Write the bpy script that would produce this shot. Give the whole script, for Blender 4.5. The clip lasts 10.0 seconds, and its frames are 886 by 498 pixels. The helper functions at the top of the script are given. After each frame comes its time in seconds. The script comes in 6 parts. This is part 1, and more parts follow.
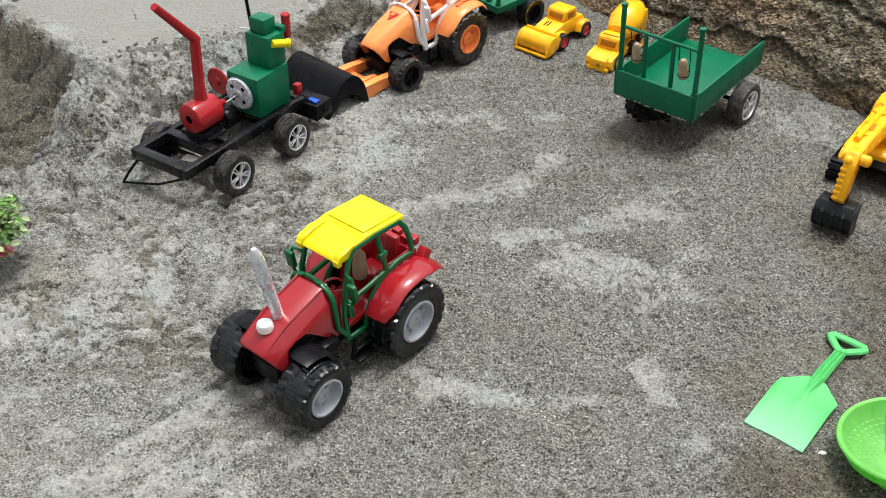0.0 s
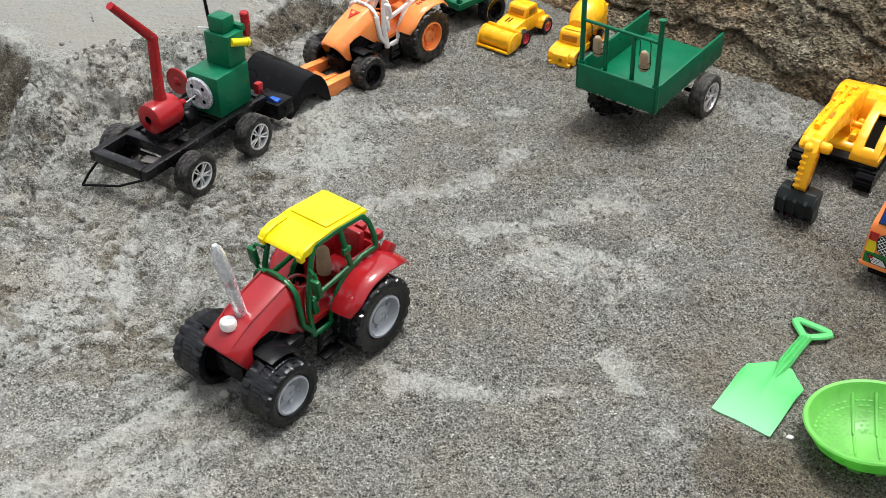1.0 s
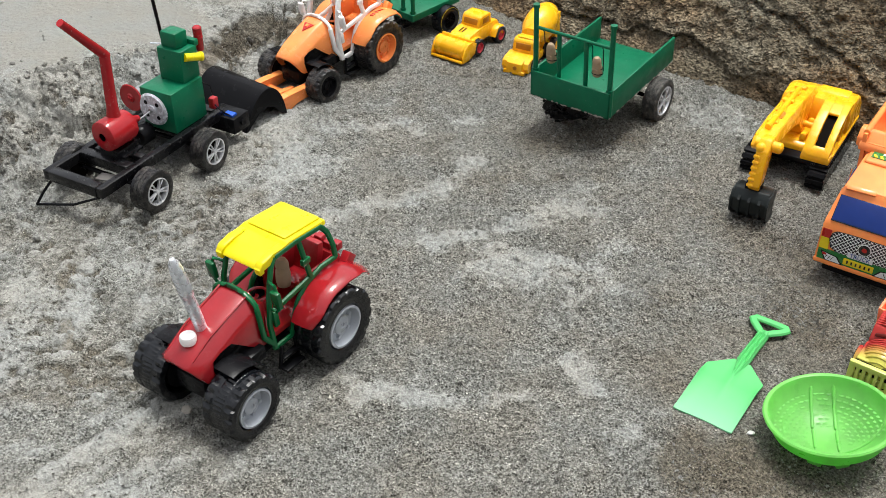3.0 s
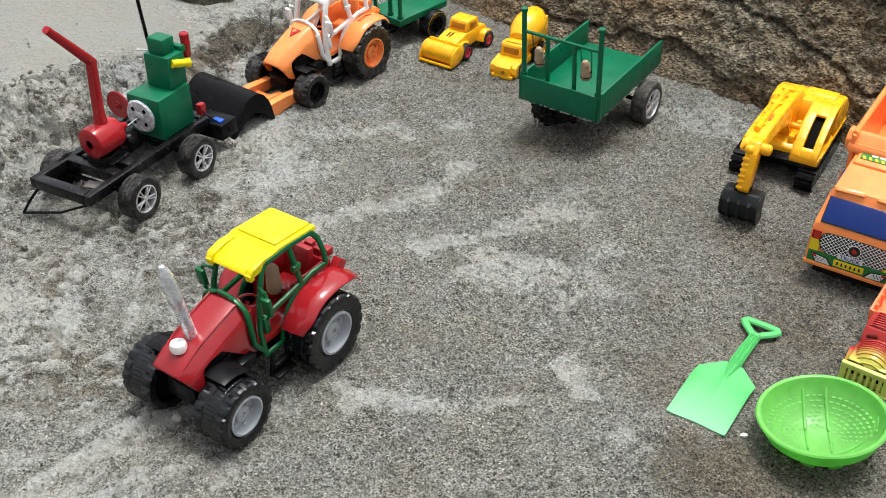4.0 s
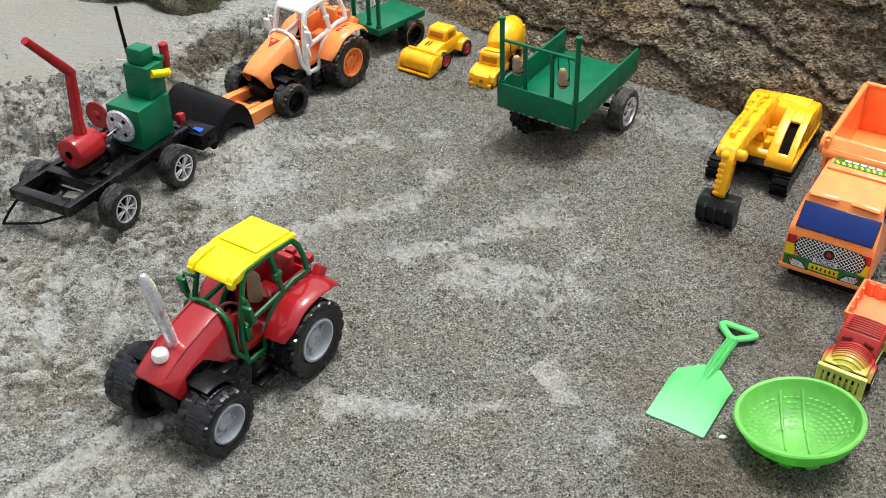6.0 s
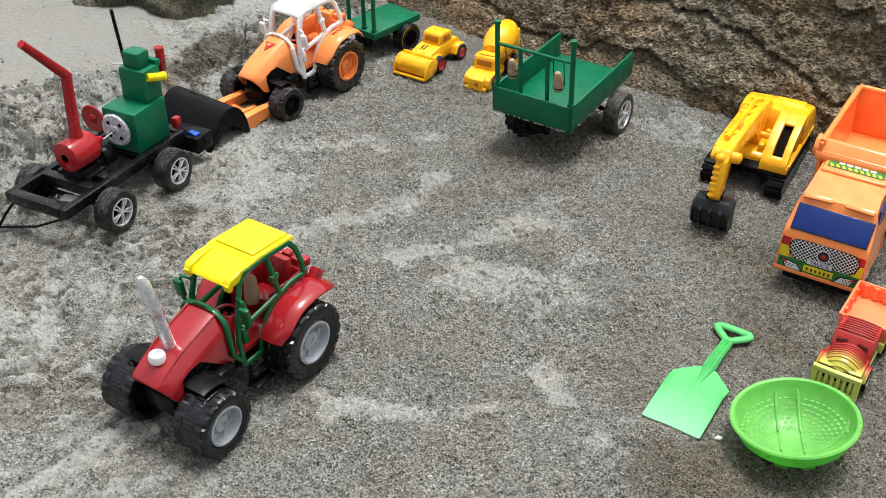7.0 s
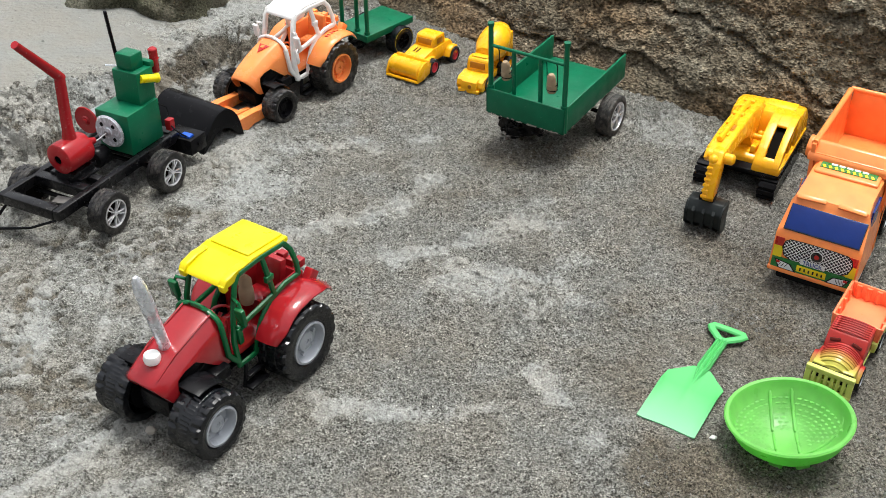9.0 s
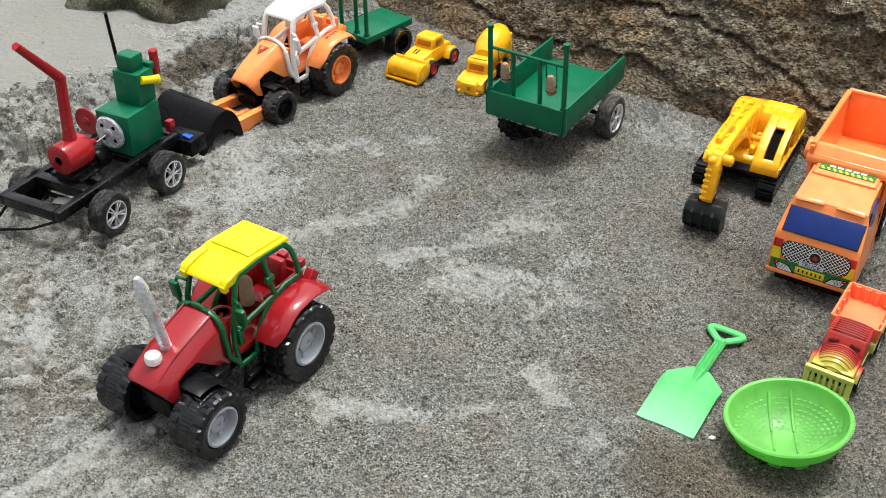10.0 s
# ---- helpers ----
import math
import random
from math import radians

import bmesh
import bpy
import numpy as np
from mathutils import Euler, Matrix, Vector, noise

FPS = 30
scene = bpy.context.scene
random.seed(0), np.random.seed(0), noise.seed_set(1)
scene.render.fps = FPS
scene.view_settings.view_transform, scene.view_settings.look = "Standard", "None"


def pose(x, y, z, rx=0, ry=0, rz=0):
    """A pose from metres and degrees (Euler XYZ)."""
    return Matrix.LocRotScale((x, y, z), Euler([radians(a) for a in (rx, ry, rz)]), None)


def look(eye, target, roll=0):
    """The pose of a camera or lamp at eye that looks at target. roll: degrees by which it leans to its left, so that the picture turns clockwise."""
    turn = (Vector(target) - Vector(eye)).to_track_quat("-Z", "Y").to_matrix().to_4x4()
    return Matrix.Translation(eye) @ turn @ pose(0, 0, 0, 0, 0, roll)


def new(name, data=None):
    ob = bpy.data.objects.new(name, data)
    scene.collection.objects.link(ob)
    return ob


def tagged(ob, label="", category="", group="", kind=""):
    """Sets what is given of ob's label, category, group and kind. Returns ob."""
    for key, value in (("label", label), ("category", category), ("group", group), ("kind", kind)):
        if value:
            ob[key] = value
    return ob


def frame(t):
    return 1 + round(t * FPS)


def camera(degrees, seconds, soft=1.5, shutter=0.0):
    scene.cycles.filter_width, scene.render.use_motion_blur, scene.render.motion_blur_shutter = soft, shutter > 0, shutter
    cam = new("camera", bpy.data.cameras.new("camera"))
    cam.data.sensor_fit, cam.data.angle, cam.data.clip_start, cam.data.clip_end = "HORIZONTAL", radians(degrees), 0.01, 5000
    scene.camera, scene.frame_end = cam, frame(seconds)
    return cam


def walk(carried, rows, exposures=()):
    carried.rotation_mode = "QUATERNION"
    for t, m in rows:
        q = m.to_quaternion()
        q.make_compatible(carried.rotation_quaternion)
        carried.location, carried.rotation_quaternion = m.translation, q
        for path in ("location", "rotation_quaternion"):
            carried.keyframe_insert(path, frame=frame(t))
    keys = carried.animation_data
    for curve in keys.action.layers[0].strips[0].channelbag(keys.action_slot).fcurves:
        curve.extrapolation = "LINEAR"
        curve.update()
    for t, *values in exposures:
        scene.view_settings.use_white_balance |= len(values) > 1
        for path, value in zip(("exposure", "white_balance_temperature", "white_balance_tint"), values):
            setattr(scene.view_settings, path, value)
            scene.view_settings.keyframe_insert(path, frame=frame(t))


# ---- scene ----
cam = camera(46.0, 10.0, soft=0.8)
PATH = [
    (0, (0.0, 0.017, 0.676), (-0.216, 1.6, -0.527), 0.3),
    (0.5, (0.008, 0.015, 0.671), (-0.179, 1.605, -0.527), 0.3),
    (1, (0.005, 0.015, 0.663), (-0.154, 1.613, -0.53), 0.3),
    (1.5, (0.01, 0.013, 0.663), (-0.132, 1.617, -0.523), 0.1),
    (2, (0.01, 0.012, 0.661), (-0.111, 1.621, -0.521), 0.1),
    (2.5, (0.01, 0.01, 0.661), (-0.094, 1.624, -0.516), 0.1),
    (4, (0.005, 0.013, 0.658), (-0.06, 1.638, -0.506), 0.1),
    (4.5, (0.006, 0.011, 0.66), (-0.049, 1.64, -0.499), 0.1),
    (5, (0.005, 0.01, 0.658), (-0.04, 1.643, -0.496), 0.2),
    (5.5, (0.005, 0.008, 0.66), (-0.03, 1.642, -0.492), 0.3),
    (7, (0.003, 0.002, 0.659), (-0.013, 1.644, -0.481), 0.5),
    (7.5, (0.001, 0.001, 0.658), (-0.01, 1.645, -0.481), 0.6),
    (8, (0.002, 0.001, 0.657), (-0.004, 1.647, -0.48), 0.7),
    (8.5, (0.001, 0.001, 0.656), (-0.002, 1.648, -0.479), 0.7),
    (9, (-0.001, -0.001, 0.656), (0.001, 1.648, -0.477), 0.8),
    (9.5, (-0.002, -0.001, 0.659), (0.002, 1.647, -0.474), 0.8),
    (10, (-0.003, -0.004, 0.657), (0.003, 1.647, -0.473), 0.9),
]
walk(cam, [(t, look(eye, target, roll)) for t, eye, target, roll in PATH], [(0.0, 0.75), (10.0, 0.75)])

# ---- world and light ----
world = bpy.data.worlds.new("world")
scene.world = world
world.use_nodes = True
wn, wl = world.node_tree.nodes, world.node_tree.links
wn.clear()
sky = wn.new("ShaderNodeTexSky")
sky.sky_type, sky.sun_disc = "NISHITA", False
sky.sun_elevation, sky.sun_rotation = radians(77.6), radians(38)
sky.dust_density, sky.ozone_density, sky.air_density = 5.0, 0.5, 1.0
pale = wn.new("ShaderNodeHueSaturation")
pale.inputs["Saturation"].default_value = 0.25
back = wn.new("ShaderNodeBackground")
back.inputs["Strength"].default_value = 0.14
wout = wn.new("ShaderNodeOutputWorld")
wl.new(sky.outputs[0], pale.inputs["Color"])
wl.new(pale.outputs[0], back.inputs["Color"])
wl.new(back.outputs[0], wout.inputs["Surface"])
sun = new("sun", bpy.data.lights.new("sun", "SUN"))
sun.data.energy, sun.data.angle, sun.data.color = 1.5, radians(14), (0.98, 1.0, 0.97)
sun.matrix_world = look((0.35, 0.45, 2.6), (0, 0, 0))


# ---- materials ----
def mat_base(name):
    m = bpy.data.materials.new(name)
    m.use_nodes = True
    nt = m.node_tree
    bsdf = nt.nodes["Principled BSDF"]
    tc = nt.nodes.new("ShaderNodeTexCoord")
    return m, nt, bsdf, tc


def tex_noise(nt, vec, scale, detail=4.0, rough=0.55, dist=0.0):
    n = nt.nodes.new("ShaderNodeTexNoise")
    n.inputs["Scale"].default_value, n.inputs["Detail"].default_value = scale, detail
    n.inputs["Roughness"].default_value, n.inputs["Distortion"].default_value = rough, dist
    nt.links.new(vec, n.inputs["Vector"])
    return n.outputs["Fac"]


def ramp(nt, fac, stops):
    r = nt.nodes.new("ShaderNodeValToRGB")
    while len(r.color_ramp.elements) < len(stops):
        r.color_ramp.elements.new(0.5)
    for e, (p, c) in zip(r.color_ramp.elements, stops):
        e.position, e.color = p, (*c, 1) if len(c) == 3 else c
    nt.links.new(fac, r.inputs["Fac"])
    return r.outputs["Color"]


def mixc(nt, fac, a, b, mode="MIX"):
    n = nt.nodes.new("ShaderNodeMix")
    n.data_type, n.blend_type = "RGBA", mode
    for sock, v in ((n.inputs[0], fac), (n.inputs[6], a), (n.inputs[7], b)):
        if isinstance(v, (int, float)):
            sock.default_value = v
        elif isinstance(v, tuple):
            sock.default_value = (*v, 1)
        else:
            nt.links.new(v, sock)
    return n.outputs[2]


def bumped(nt, bsdf, height, strength, dist, prev=None, by=None):
    b = nt.nodes.new("ShaderNodeBump")
    b.inputs["Strength"].default_value, b.inputs["Distance"].default_value = strength, dist
    if by is not None:
        nt.links.new(by, b.inputs["Strength"])
    nt.links.new(height, b.inputs["Height"])
    if prev is not None:
        nt.links.new(prev, b.inputs["Normal"])
    nt.links.new(b.outputs["Normal"], bsdf.inputs["Normal"])
    return b.outputs["Normal"]


def thin_shell(nt, b, colour, amount):
    """Lets part of the light through a thin wall of dyed plastic."""
    tr = nt.nodes.new("ShaderNodeBsdfTranslucent")
    nt.links.new(colour, tr.inputs["Color"])
    mix = nt.nodes.new("ShaderNodeMixShader")
    mix.inputs[0].default_value = amount
    nt.links.new(b.outputs[0], mix.inputs[1])
    nt.links.new(tr.outputs[0], mix.inputs[2])
    out = [n for n in nt.nodes if n.type == "OUTPUT_MATERIAL"][0]
    nt.links.new(mix.outputs[0], out.inputs["Surface"])


def plastic(name, col, rough=0.35, dust=0.25, sss=0.0, dustcol=(0.30, 0.27, 0.23), wear=0.0, spec=0.4, thin=0.0):
    """Moulded toy plastic or hand paint with a film of sand dust and fine unevenness."""
    m, nt, b, tc = mat_base(name)
    vec = tc.outputs["Object"]
    tone = ramp(nt, tex_noise(nt, vec, 45, 3), [(0.3, tuple(c * 0.88 for c in col)), (0.7, tuple(min(1, c * 1.07) for c in col))])
    film = ramp(nt, tex_noise(nt, vec, 160, 6, 0.7), [(0.58, (0, 0, 0)), (0.82, (dust, dust, dust))])
    out = mixc(nt, film, tone, dustcol)
    if wear:
        chips = ramp(nt, tex_noise(nt, vec, 260, 3, 0.6), [(0.655, (0, 0, 0)), (0.68, (wear, wear, wear))])
        out = mixc(nt, chips, out, (0.4, 0.4, 0.38))
    nt.links.new(out, b.inputs["Base Color"])
    if thin:
        thin_shell(nt, b, out, thin)
    rr = ramp(nt, tex_noise(nt, vec, 70, 4), [(0.3, (rough * 0.8,) * 3), (0.75, (min(1, rough * 1.45),) * 3)])
    nt.links.new(rr, b.inputs["Roughness"])
    b.inputs["Specular IOR Level"].default_value = spec
    if sss:
        b.inputs["Subsurface Weight"].default_value = sss
        b.inputs["Subsurface Radius"].default_value = (0.006, 0.008, 0.004)
        b.inputs["Subsurface Scale"].default_value = 0.6
    n1 = bumped(nt, b, tex_noise(nt, vec, 90, 3), 0.12, 0.002)
    bumped(nt, b, tex_noise(nt, vec, 900, 2), 0.08, 0.0004, n1)
    return m


def rubber(name, dusty=0.35, base=(0.016, 0.016, 0.017), gloss=0.36, spec=0.3):
    m, nt, b, tc = mat_base(name)
    vec = tc.outputs["Object"]
    d = ramp(nt, tex_noise(nt, vec, 120, 6, 0.75), [(0.45, (0, 0, 0)), (0.8, (dusty,) * 3)])
    nt.links.new(mixc(nt, d, base, (0.24, 0.22, 0.19)), b.inputs["Base Color"])
    b.inputs["Roughness"].default_value = gloss
    b.inputs["Specular IOR Level"].default_value = spec
    bumped(nt, b, tex_noise(nt, vec, 700, 3), 0.05, 0.0004)
    return m


def metal(name, col, rough, metallic, uneven=0.25):
    m, nt, b, tc = mat_base(name)
    v = tc.outputs["Object"]
    nt.links.new(ramp(nt, tex_noise(nt, v, 150, 5), [(0.3, tuple(c * (1 - uneven) for c in col)), (0.7, col)]), b.inputs["Base Color"])
    b.inputs["Metallic"].default_value = metallic
    nt.links.new(ramp(nt, tex_noise(nt, v, 220, 4), [(0.3, (rough * 0.7,) * 3), (0.7, (rough * 1.4,) * 3)]), b.inputs["Roughness"])
    bumped(nt, b, tex_noise(nt, v, 500, 2), 0.08, 0.0005)
    return m


def calc(nt, op, a, b=None, c=None):
    n = nt.nodes.new("ShaderNodeMath")
    n.operation = op
    for sock, v in zip(n.inputs, (a, b, c)):
        if isinstance(v, (int, float)):
            sock.default_value = v
        elif v is not None:
            nt.links.new(v, sock)
    return n.outputs[0]


def attribute(nt, name):
    n = nt.nodes.new("ShaderNodeAttribute")
    n.attribute_name = name
    return n.outputs["Fac"]


def earth(name, brown, pale, damp_shade=(0.64, 0.580, 0.51), dry=None, speck=1.0, patch=26.0, warm=(1.03, 0.985, 0.94), rough=0.93, relief=1.0, grit=350.0, stretch=None):
    """Sand or packed earth: brown where moist, pale where a dry crust lies, speckled with grains, crumbs and pits whose
    shade is painted in.
    The mesh may carry how dry, how darkened by damp and painted shade, and how smooth it is at each place."""
    m, nt, b, tc = mat_base(name)
    geo = nt.nodes.new("ShaderNodeNewGeometry")
    vec = geo.outputs["Position"]
    if stretch:
        mp = nt.nodes.new("ShaderNodeMapping")
        mp.inputs["Rotation"].default_value, mp.inputs["Scale"].default_value = stretch
        nt.links.new(vec, mp.inputs["Vector"])
        vec = mp.outputs[0]
    crust = tex_noise(nt, vec, patch, 9, 0.72, 0.15)
    uneven = calc(nt, "MULTIPLY", calc(nt, "SUBTRACT", crust, 0.5), calc(nt, "MULTIPLY_ADD", attribute(nt, "silt"), -0.95, 1.35))
    level_ = calc(nt, "ADD", attribute(nt, "dry") if dry is None else dry, uneven)
    dryness = ramp(nt, level_, [(0.22, (0.08,) * 3), (0.46, (0.30,) * 3), (0.53, (0.44,) * 3), (0.565, (0.70,) * 3), (0.72, (0.92,) * 3)])
    base = mixc(nt, dryness, brown, pale)
    hue = ramp(nt, tex_noise(nt, vec, patch * 0.45, 4, 0.6), [(0.42, (0, 0, 0)), (0.60, (1, 1, 1))])
    base = mixc(nt, hue, base, mixc(nt, 1.0, base, warm, "MULTIPLY"))
    silt = attribute(nt, "silt")
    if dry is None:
        # darkens by the mesh's field: moist sand and shade painted into it
        damp = calc(nt, "MULTIPLY_ADD", calc(nt, "SUBTRACT", tex_noise(nt, vec, patch * 1.6, 6, 0.7), 0.5), 0.9, attribute(nt, "damp_shade"))
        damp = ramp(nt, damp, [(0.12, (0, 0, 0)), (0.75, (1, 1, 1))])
        base = mixc(nt, damp, base, mixc(nt, 1.0, base, damp_shade, "MULTIPLY"))
    coarse = calc(nt, "MULTIPLY", calc(nt, "SUBTRACT", 1.0, calc(nt, "MULTIPLY", silt, 0.90)), calc(nt, "SUBTRACT", 1.0, ramp(nt, dryness, [(0.40, (0, 0, 0)), (0.90, (0.62,) * 3)])))
    mottle = tex_noise(nt, vec, 175, 3, 0.6)
    tone = ramp(nt, mottle, [(0.34, (0.62, 0.612, 0.60)), (0.46, (0.95, 0.95, 0.945)), (0.54, (1.05, 1.05, 1.05)), (0.68, (1.26, 1.26, 1.255))])
    out = mixc(nt, calc(nt, "MULTIPLY", coarse, speck), base, mixc(nt, 1.0, base, tone, "MULTIPLY"))
    crumb = tex_noise(nt, vec, grit, 1.2, 0.5)
    # low spots between crumbs: their shade is put into the colour
    pits = ramp(nt, crumb, [(0.34, (0.30, 0.287, 0.27)), (0.43, (0.72, 0.715, 0.70)), (0.52, (1.03, 1.03, 1.02)), (0.60, (1.28, 1.28, 1.27)), (0.68, (1.50, 1.50, 1.48))])
    broken = ramp(nt, tex_noise(nt, vec, 15, 6, 0.66, 0.4), [(0.42, (0.62,) * 3), (0.60, (1.0,) * 3)])
    out = mixc(nt, calc(nt, "MULTIPLY", calc(nt, "MULTIPLY", coarse, broken), speck), out, mixc(nt, 1.0, out, pits, "MULTIPLY"))
    vo = nt.nodes.new("ShaderNodeTexVoronoi")
    vo.inputs["Scale"].default_value = grit * 1.45
    nt.links.new(vec, vo.inputs["Vector"])
    grains = ramp(nt, vo.outputs["Color"], [(0.12, (0.30, 0.29, 0.275)), (0.30, (0.74, 0.73, 0.72)), (0.62, (1.05, 1.05, 1.04)), (0.84, (1.42, 1.40, 1.37)), (0.95, (2.3, 2.3, 2.2))])
    out = mixc(nt, calc(nt, "MULTIPLY", coarse, 0.55 * speck), out, mixc(nt, 1.0, out, grains, "MULTIPLY"))
    nt.links.new(out, b.inputs["Base Color"])
    b.inputs["Roughness"].default_value = rough
    b.inputs["Specular IOR Level"].default_value = 0.2
    n0 = bumped(nt, b, dryness, 0.5, 0.0014 * relief)
    n1 = bumped(nt, b, mottle, 0.9, 0.0048 * relief, n0)
    n2 = bumped(nt, b, crumb, 1.0, 0.0042 * relief, n1, coarse)
    bumped(nt, b, vo.outputs["Distance"], 0.6, 0.0009 * relief, n2, coarse)
    return m


M_GROUND = earth("sand", (0.2050, 0.2050, 0.1865), (0.302, 0.310, 0.295), warm=(1.03, 0.99, 0.95), grit=500.0)
M_CRUMB = earth("loose_sand", (0.2175, 0.2132, 0.1966), (0.300, 0.303, 0.289), dry=0.50, speck=0.7, grit=500.0)
M_WALL = earth("packed_earth", (0.161, 0.1348, 0.09396), (0.3393, 0.3175, 0.2479), warm=(1.12, 0.93, 0.78), patch=17.0, grit=250.0, relief=1.7, stretch=((0, 0, 0), (0.8, 0.8, 1.3)))
M_ROCK = earth("mossy_rock", (0.087, 0.09222, 0.05742), (0.2088, 0.1958, 0.1566), dry=0.45, patch=14.0, speck=0.7)
M_RED = plastic("red_plastic", (0.312, 0.0110, 0.0160), 0.12, 0.08, spec=0.6)
M_REDP = plastic("red_paint", (0.352, 0.0120, 0.0165), 0.14, 0.10, wear=0.10)
M_YEL = plastic("yellow_plastic", (0.837, 0.6882, 0.00186), 0.30, 0.04)
M_GRN = plastic("green_plastic", (0.00348, 0.1087, 0.03306), 0.20, 0.05)
M_GRNP = plastic("green_paint", (0.00087, 0.1305, 0.05916), 0.34, 0.05, wear=0.10, spec=0.28)
M_ORG = plastic("orange_plastic", (0.99, 0.300, 0.085), 0.22, 0.04, sss=0.14)
M_TRK = plastic("truck_orange_plastic", (0.99, 0.292, 0.082), 0.18, 0.03, sss=0.14)
M_YOR = plastic("amber_plastic", (0.99, 0.478, 0.012), 0.24, 0.04, sss=0.12)
M_LIME2 = plastic("lime_bowl_plastic", (0.262, 0.715, 0.165), 0.30, 0.05, sss=0.30, spec=0.5, thin=0.45)
M_WHT = plastic("white_plastic", (0.93, 0.92, 0.90), 0.30, 0.05)
M_BLK = plastic("black_plastic", (0.007, 0.007, 0.008), 0.22, 0.03, spec=0.09)
M_BLKW = plastic("black_painted_wood", (0.006, 0.006, 0.007), 0.24, 0.05, wear=0.12, spec=0.28)
M_GREYP = plastic("dark_grey_plastic", (0.014, 0.018, 0.018), 0.40, 0.10, spec=0.25)
M_SILV = metal("silver_paint", (0.70, 0.73, 0.78), 0.24, 0.30, 0.06)
M_EXH = metal("polished_silver_paint", (0.74, 0.77, 0.82), 0.27, 0.55, 0.05)
M_CHR = metal("chrome", (0.92, 0.93, 0.95), 0.14, 0.62, 0.12)
M_RIMG = plastic("grey_rim_plastic", (0.4089, 0.435, 0.4698), 0.28, 0.08)
M_TYRE = rubber("tyre_rubber", 0.05, (0.005, 0.006, 0.008), 0.20, 0.42)
M_TYRED = rubber("dusty_tyre_rubber", 0.52, (0.010, 0.010, 0.011), 0.30, 0.32)
M_TYREP = rubber("pale_dusty_tyre_rubber", 0.75, (0.03915, 0.03915, 0.03828), 0.6, 0.2)
M_TAN = plastic("tan_wood", (0.4002, 0.2871, 0.1827), 0.7, 0.5, dustcol=(0.10, 0.06, 0.04))
M_BLUE = plastic("blue_sticker", (0.004, 0.020, 0.130), 0.12, 0.02, spec=0.3)
# near-black that paints the shade of openings onto solid parts
M_SHADE = plastic("painted_shade_black", (0.006, 0.005, 0.004), 0.9, 0.0, spec=0.05)
M_HUB = plastic("bright_red_hub_plastic", (0.6264, 0.0435, 0.06525), 0.3, 0.05)
# darker amber; on the windows it paints the shade of the open cab
M_AMB = plastic("deep_amber_plastic", (0.435, 0.1653, 0.00522), 0.3, 0.05)
M_BLUEB = plastic("blue_button", (0.01, 0.09, 0.5), 0.4, 0.05)
M_PINK = plastic("pink_petal", (0.609, 0.174, 0.1914), 0.6, 0.1)
M_LEAF = plastic("leaf_plastic", (0.1392, 0.2784, 0.06525), 0.5, 0.1)
M_LEAFL = plastic("light_leaf_plastic", (0.3654, 0.4524, 0.2262), 0.5, 0.1)
M_GREYM = metal("dull_grey_metal", (0.30, 0.31, 0.32), 0.4, 0.5)
M_STEM = plastic("dark_stem", (0.03, 0.05, 0.02), 0.6, 0.2)
M_ORR = plastic("red_orange_plastic", (0.97, 0.24, 0.10), 0.34, 0.05, sss=0.1)
M_PEB = plastic("pale_pebble", (0.3654, 0.3393, 0.2958), 0.8, 0.4)
M_PEBD = plastic("dark_pebble", (0.1392, 0.1305, 0.1218), 0.8, 0.4)
M_CHIP = plastic("white_chip", (0.6525, 0.6525, 0.6264), 0.5, 0.1)


def two_tone(name, a, b_col, x0, x1, thin=0.0):
    """Plastic that runs from one colour to another along the toy's length."""
    m, nt, b, tc = mat_base(name)
    sep = nt.nodes.new("ShaderNodeSeparateXYZ")
    nt.links.new(tc.outputs["Object"], sep.inputs[0])
    mr = nt.nodes.new("ShaderNodeMapRange")
    mr.inputs["From Min"].default_value, mr.inputs["From Max"].default_value = x0, x1
    nt.links.new(sep.outputs["X"], mr.inputs["Value"])
    dyed = mixc(nt, mr.outputs["Result"], a, b_col)
    nt.links.new(dyed, b.inputs["Base Color"])
    if thin:
        thin_shell(nt, b, dyed, thin)
    b.inputs["Roughness"].default_value = 0.26
    b.inputs["Specular IOR Level"].default_value = 0.4
    b.inputs["Subsurface Weight"].default_value = 0.06
    b.inputs["Subsurface Radius"].default_value = (0.006, 0.003, 0.002)
    bumped(nt, b, tex_noise(nt, tc.outputs["Object"], 200, 3), 0.1, 0.001)
    return m


M_DYE = two_tone("red_to_yellow_plastic", (0.435, 0.0348, 0.02784), (0.522, 0.4872, 0.0783), -0.027, -0.010, 0.10)
# the shovel is paler towards the tip of its blade
M_LIMES = two_tone("lime_shovel_plastic", (0.2523, 0.609, 0.3393), (0.1087, 0.5394, 0.161), -0.004, 0.055, 0.15)
# dark red that paints the shade inside the tipper's window slits
M_DRED = plastic("dark_red_shade", (0.10, 0.014, 0.010), 0.6, 0.02, spec=0.1)
M_YGR = plastic("yellow_green_plastic", (0.609, 0.6612, 0.1479), 0.35, 0.08, sss=0.1)


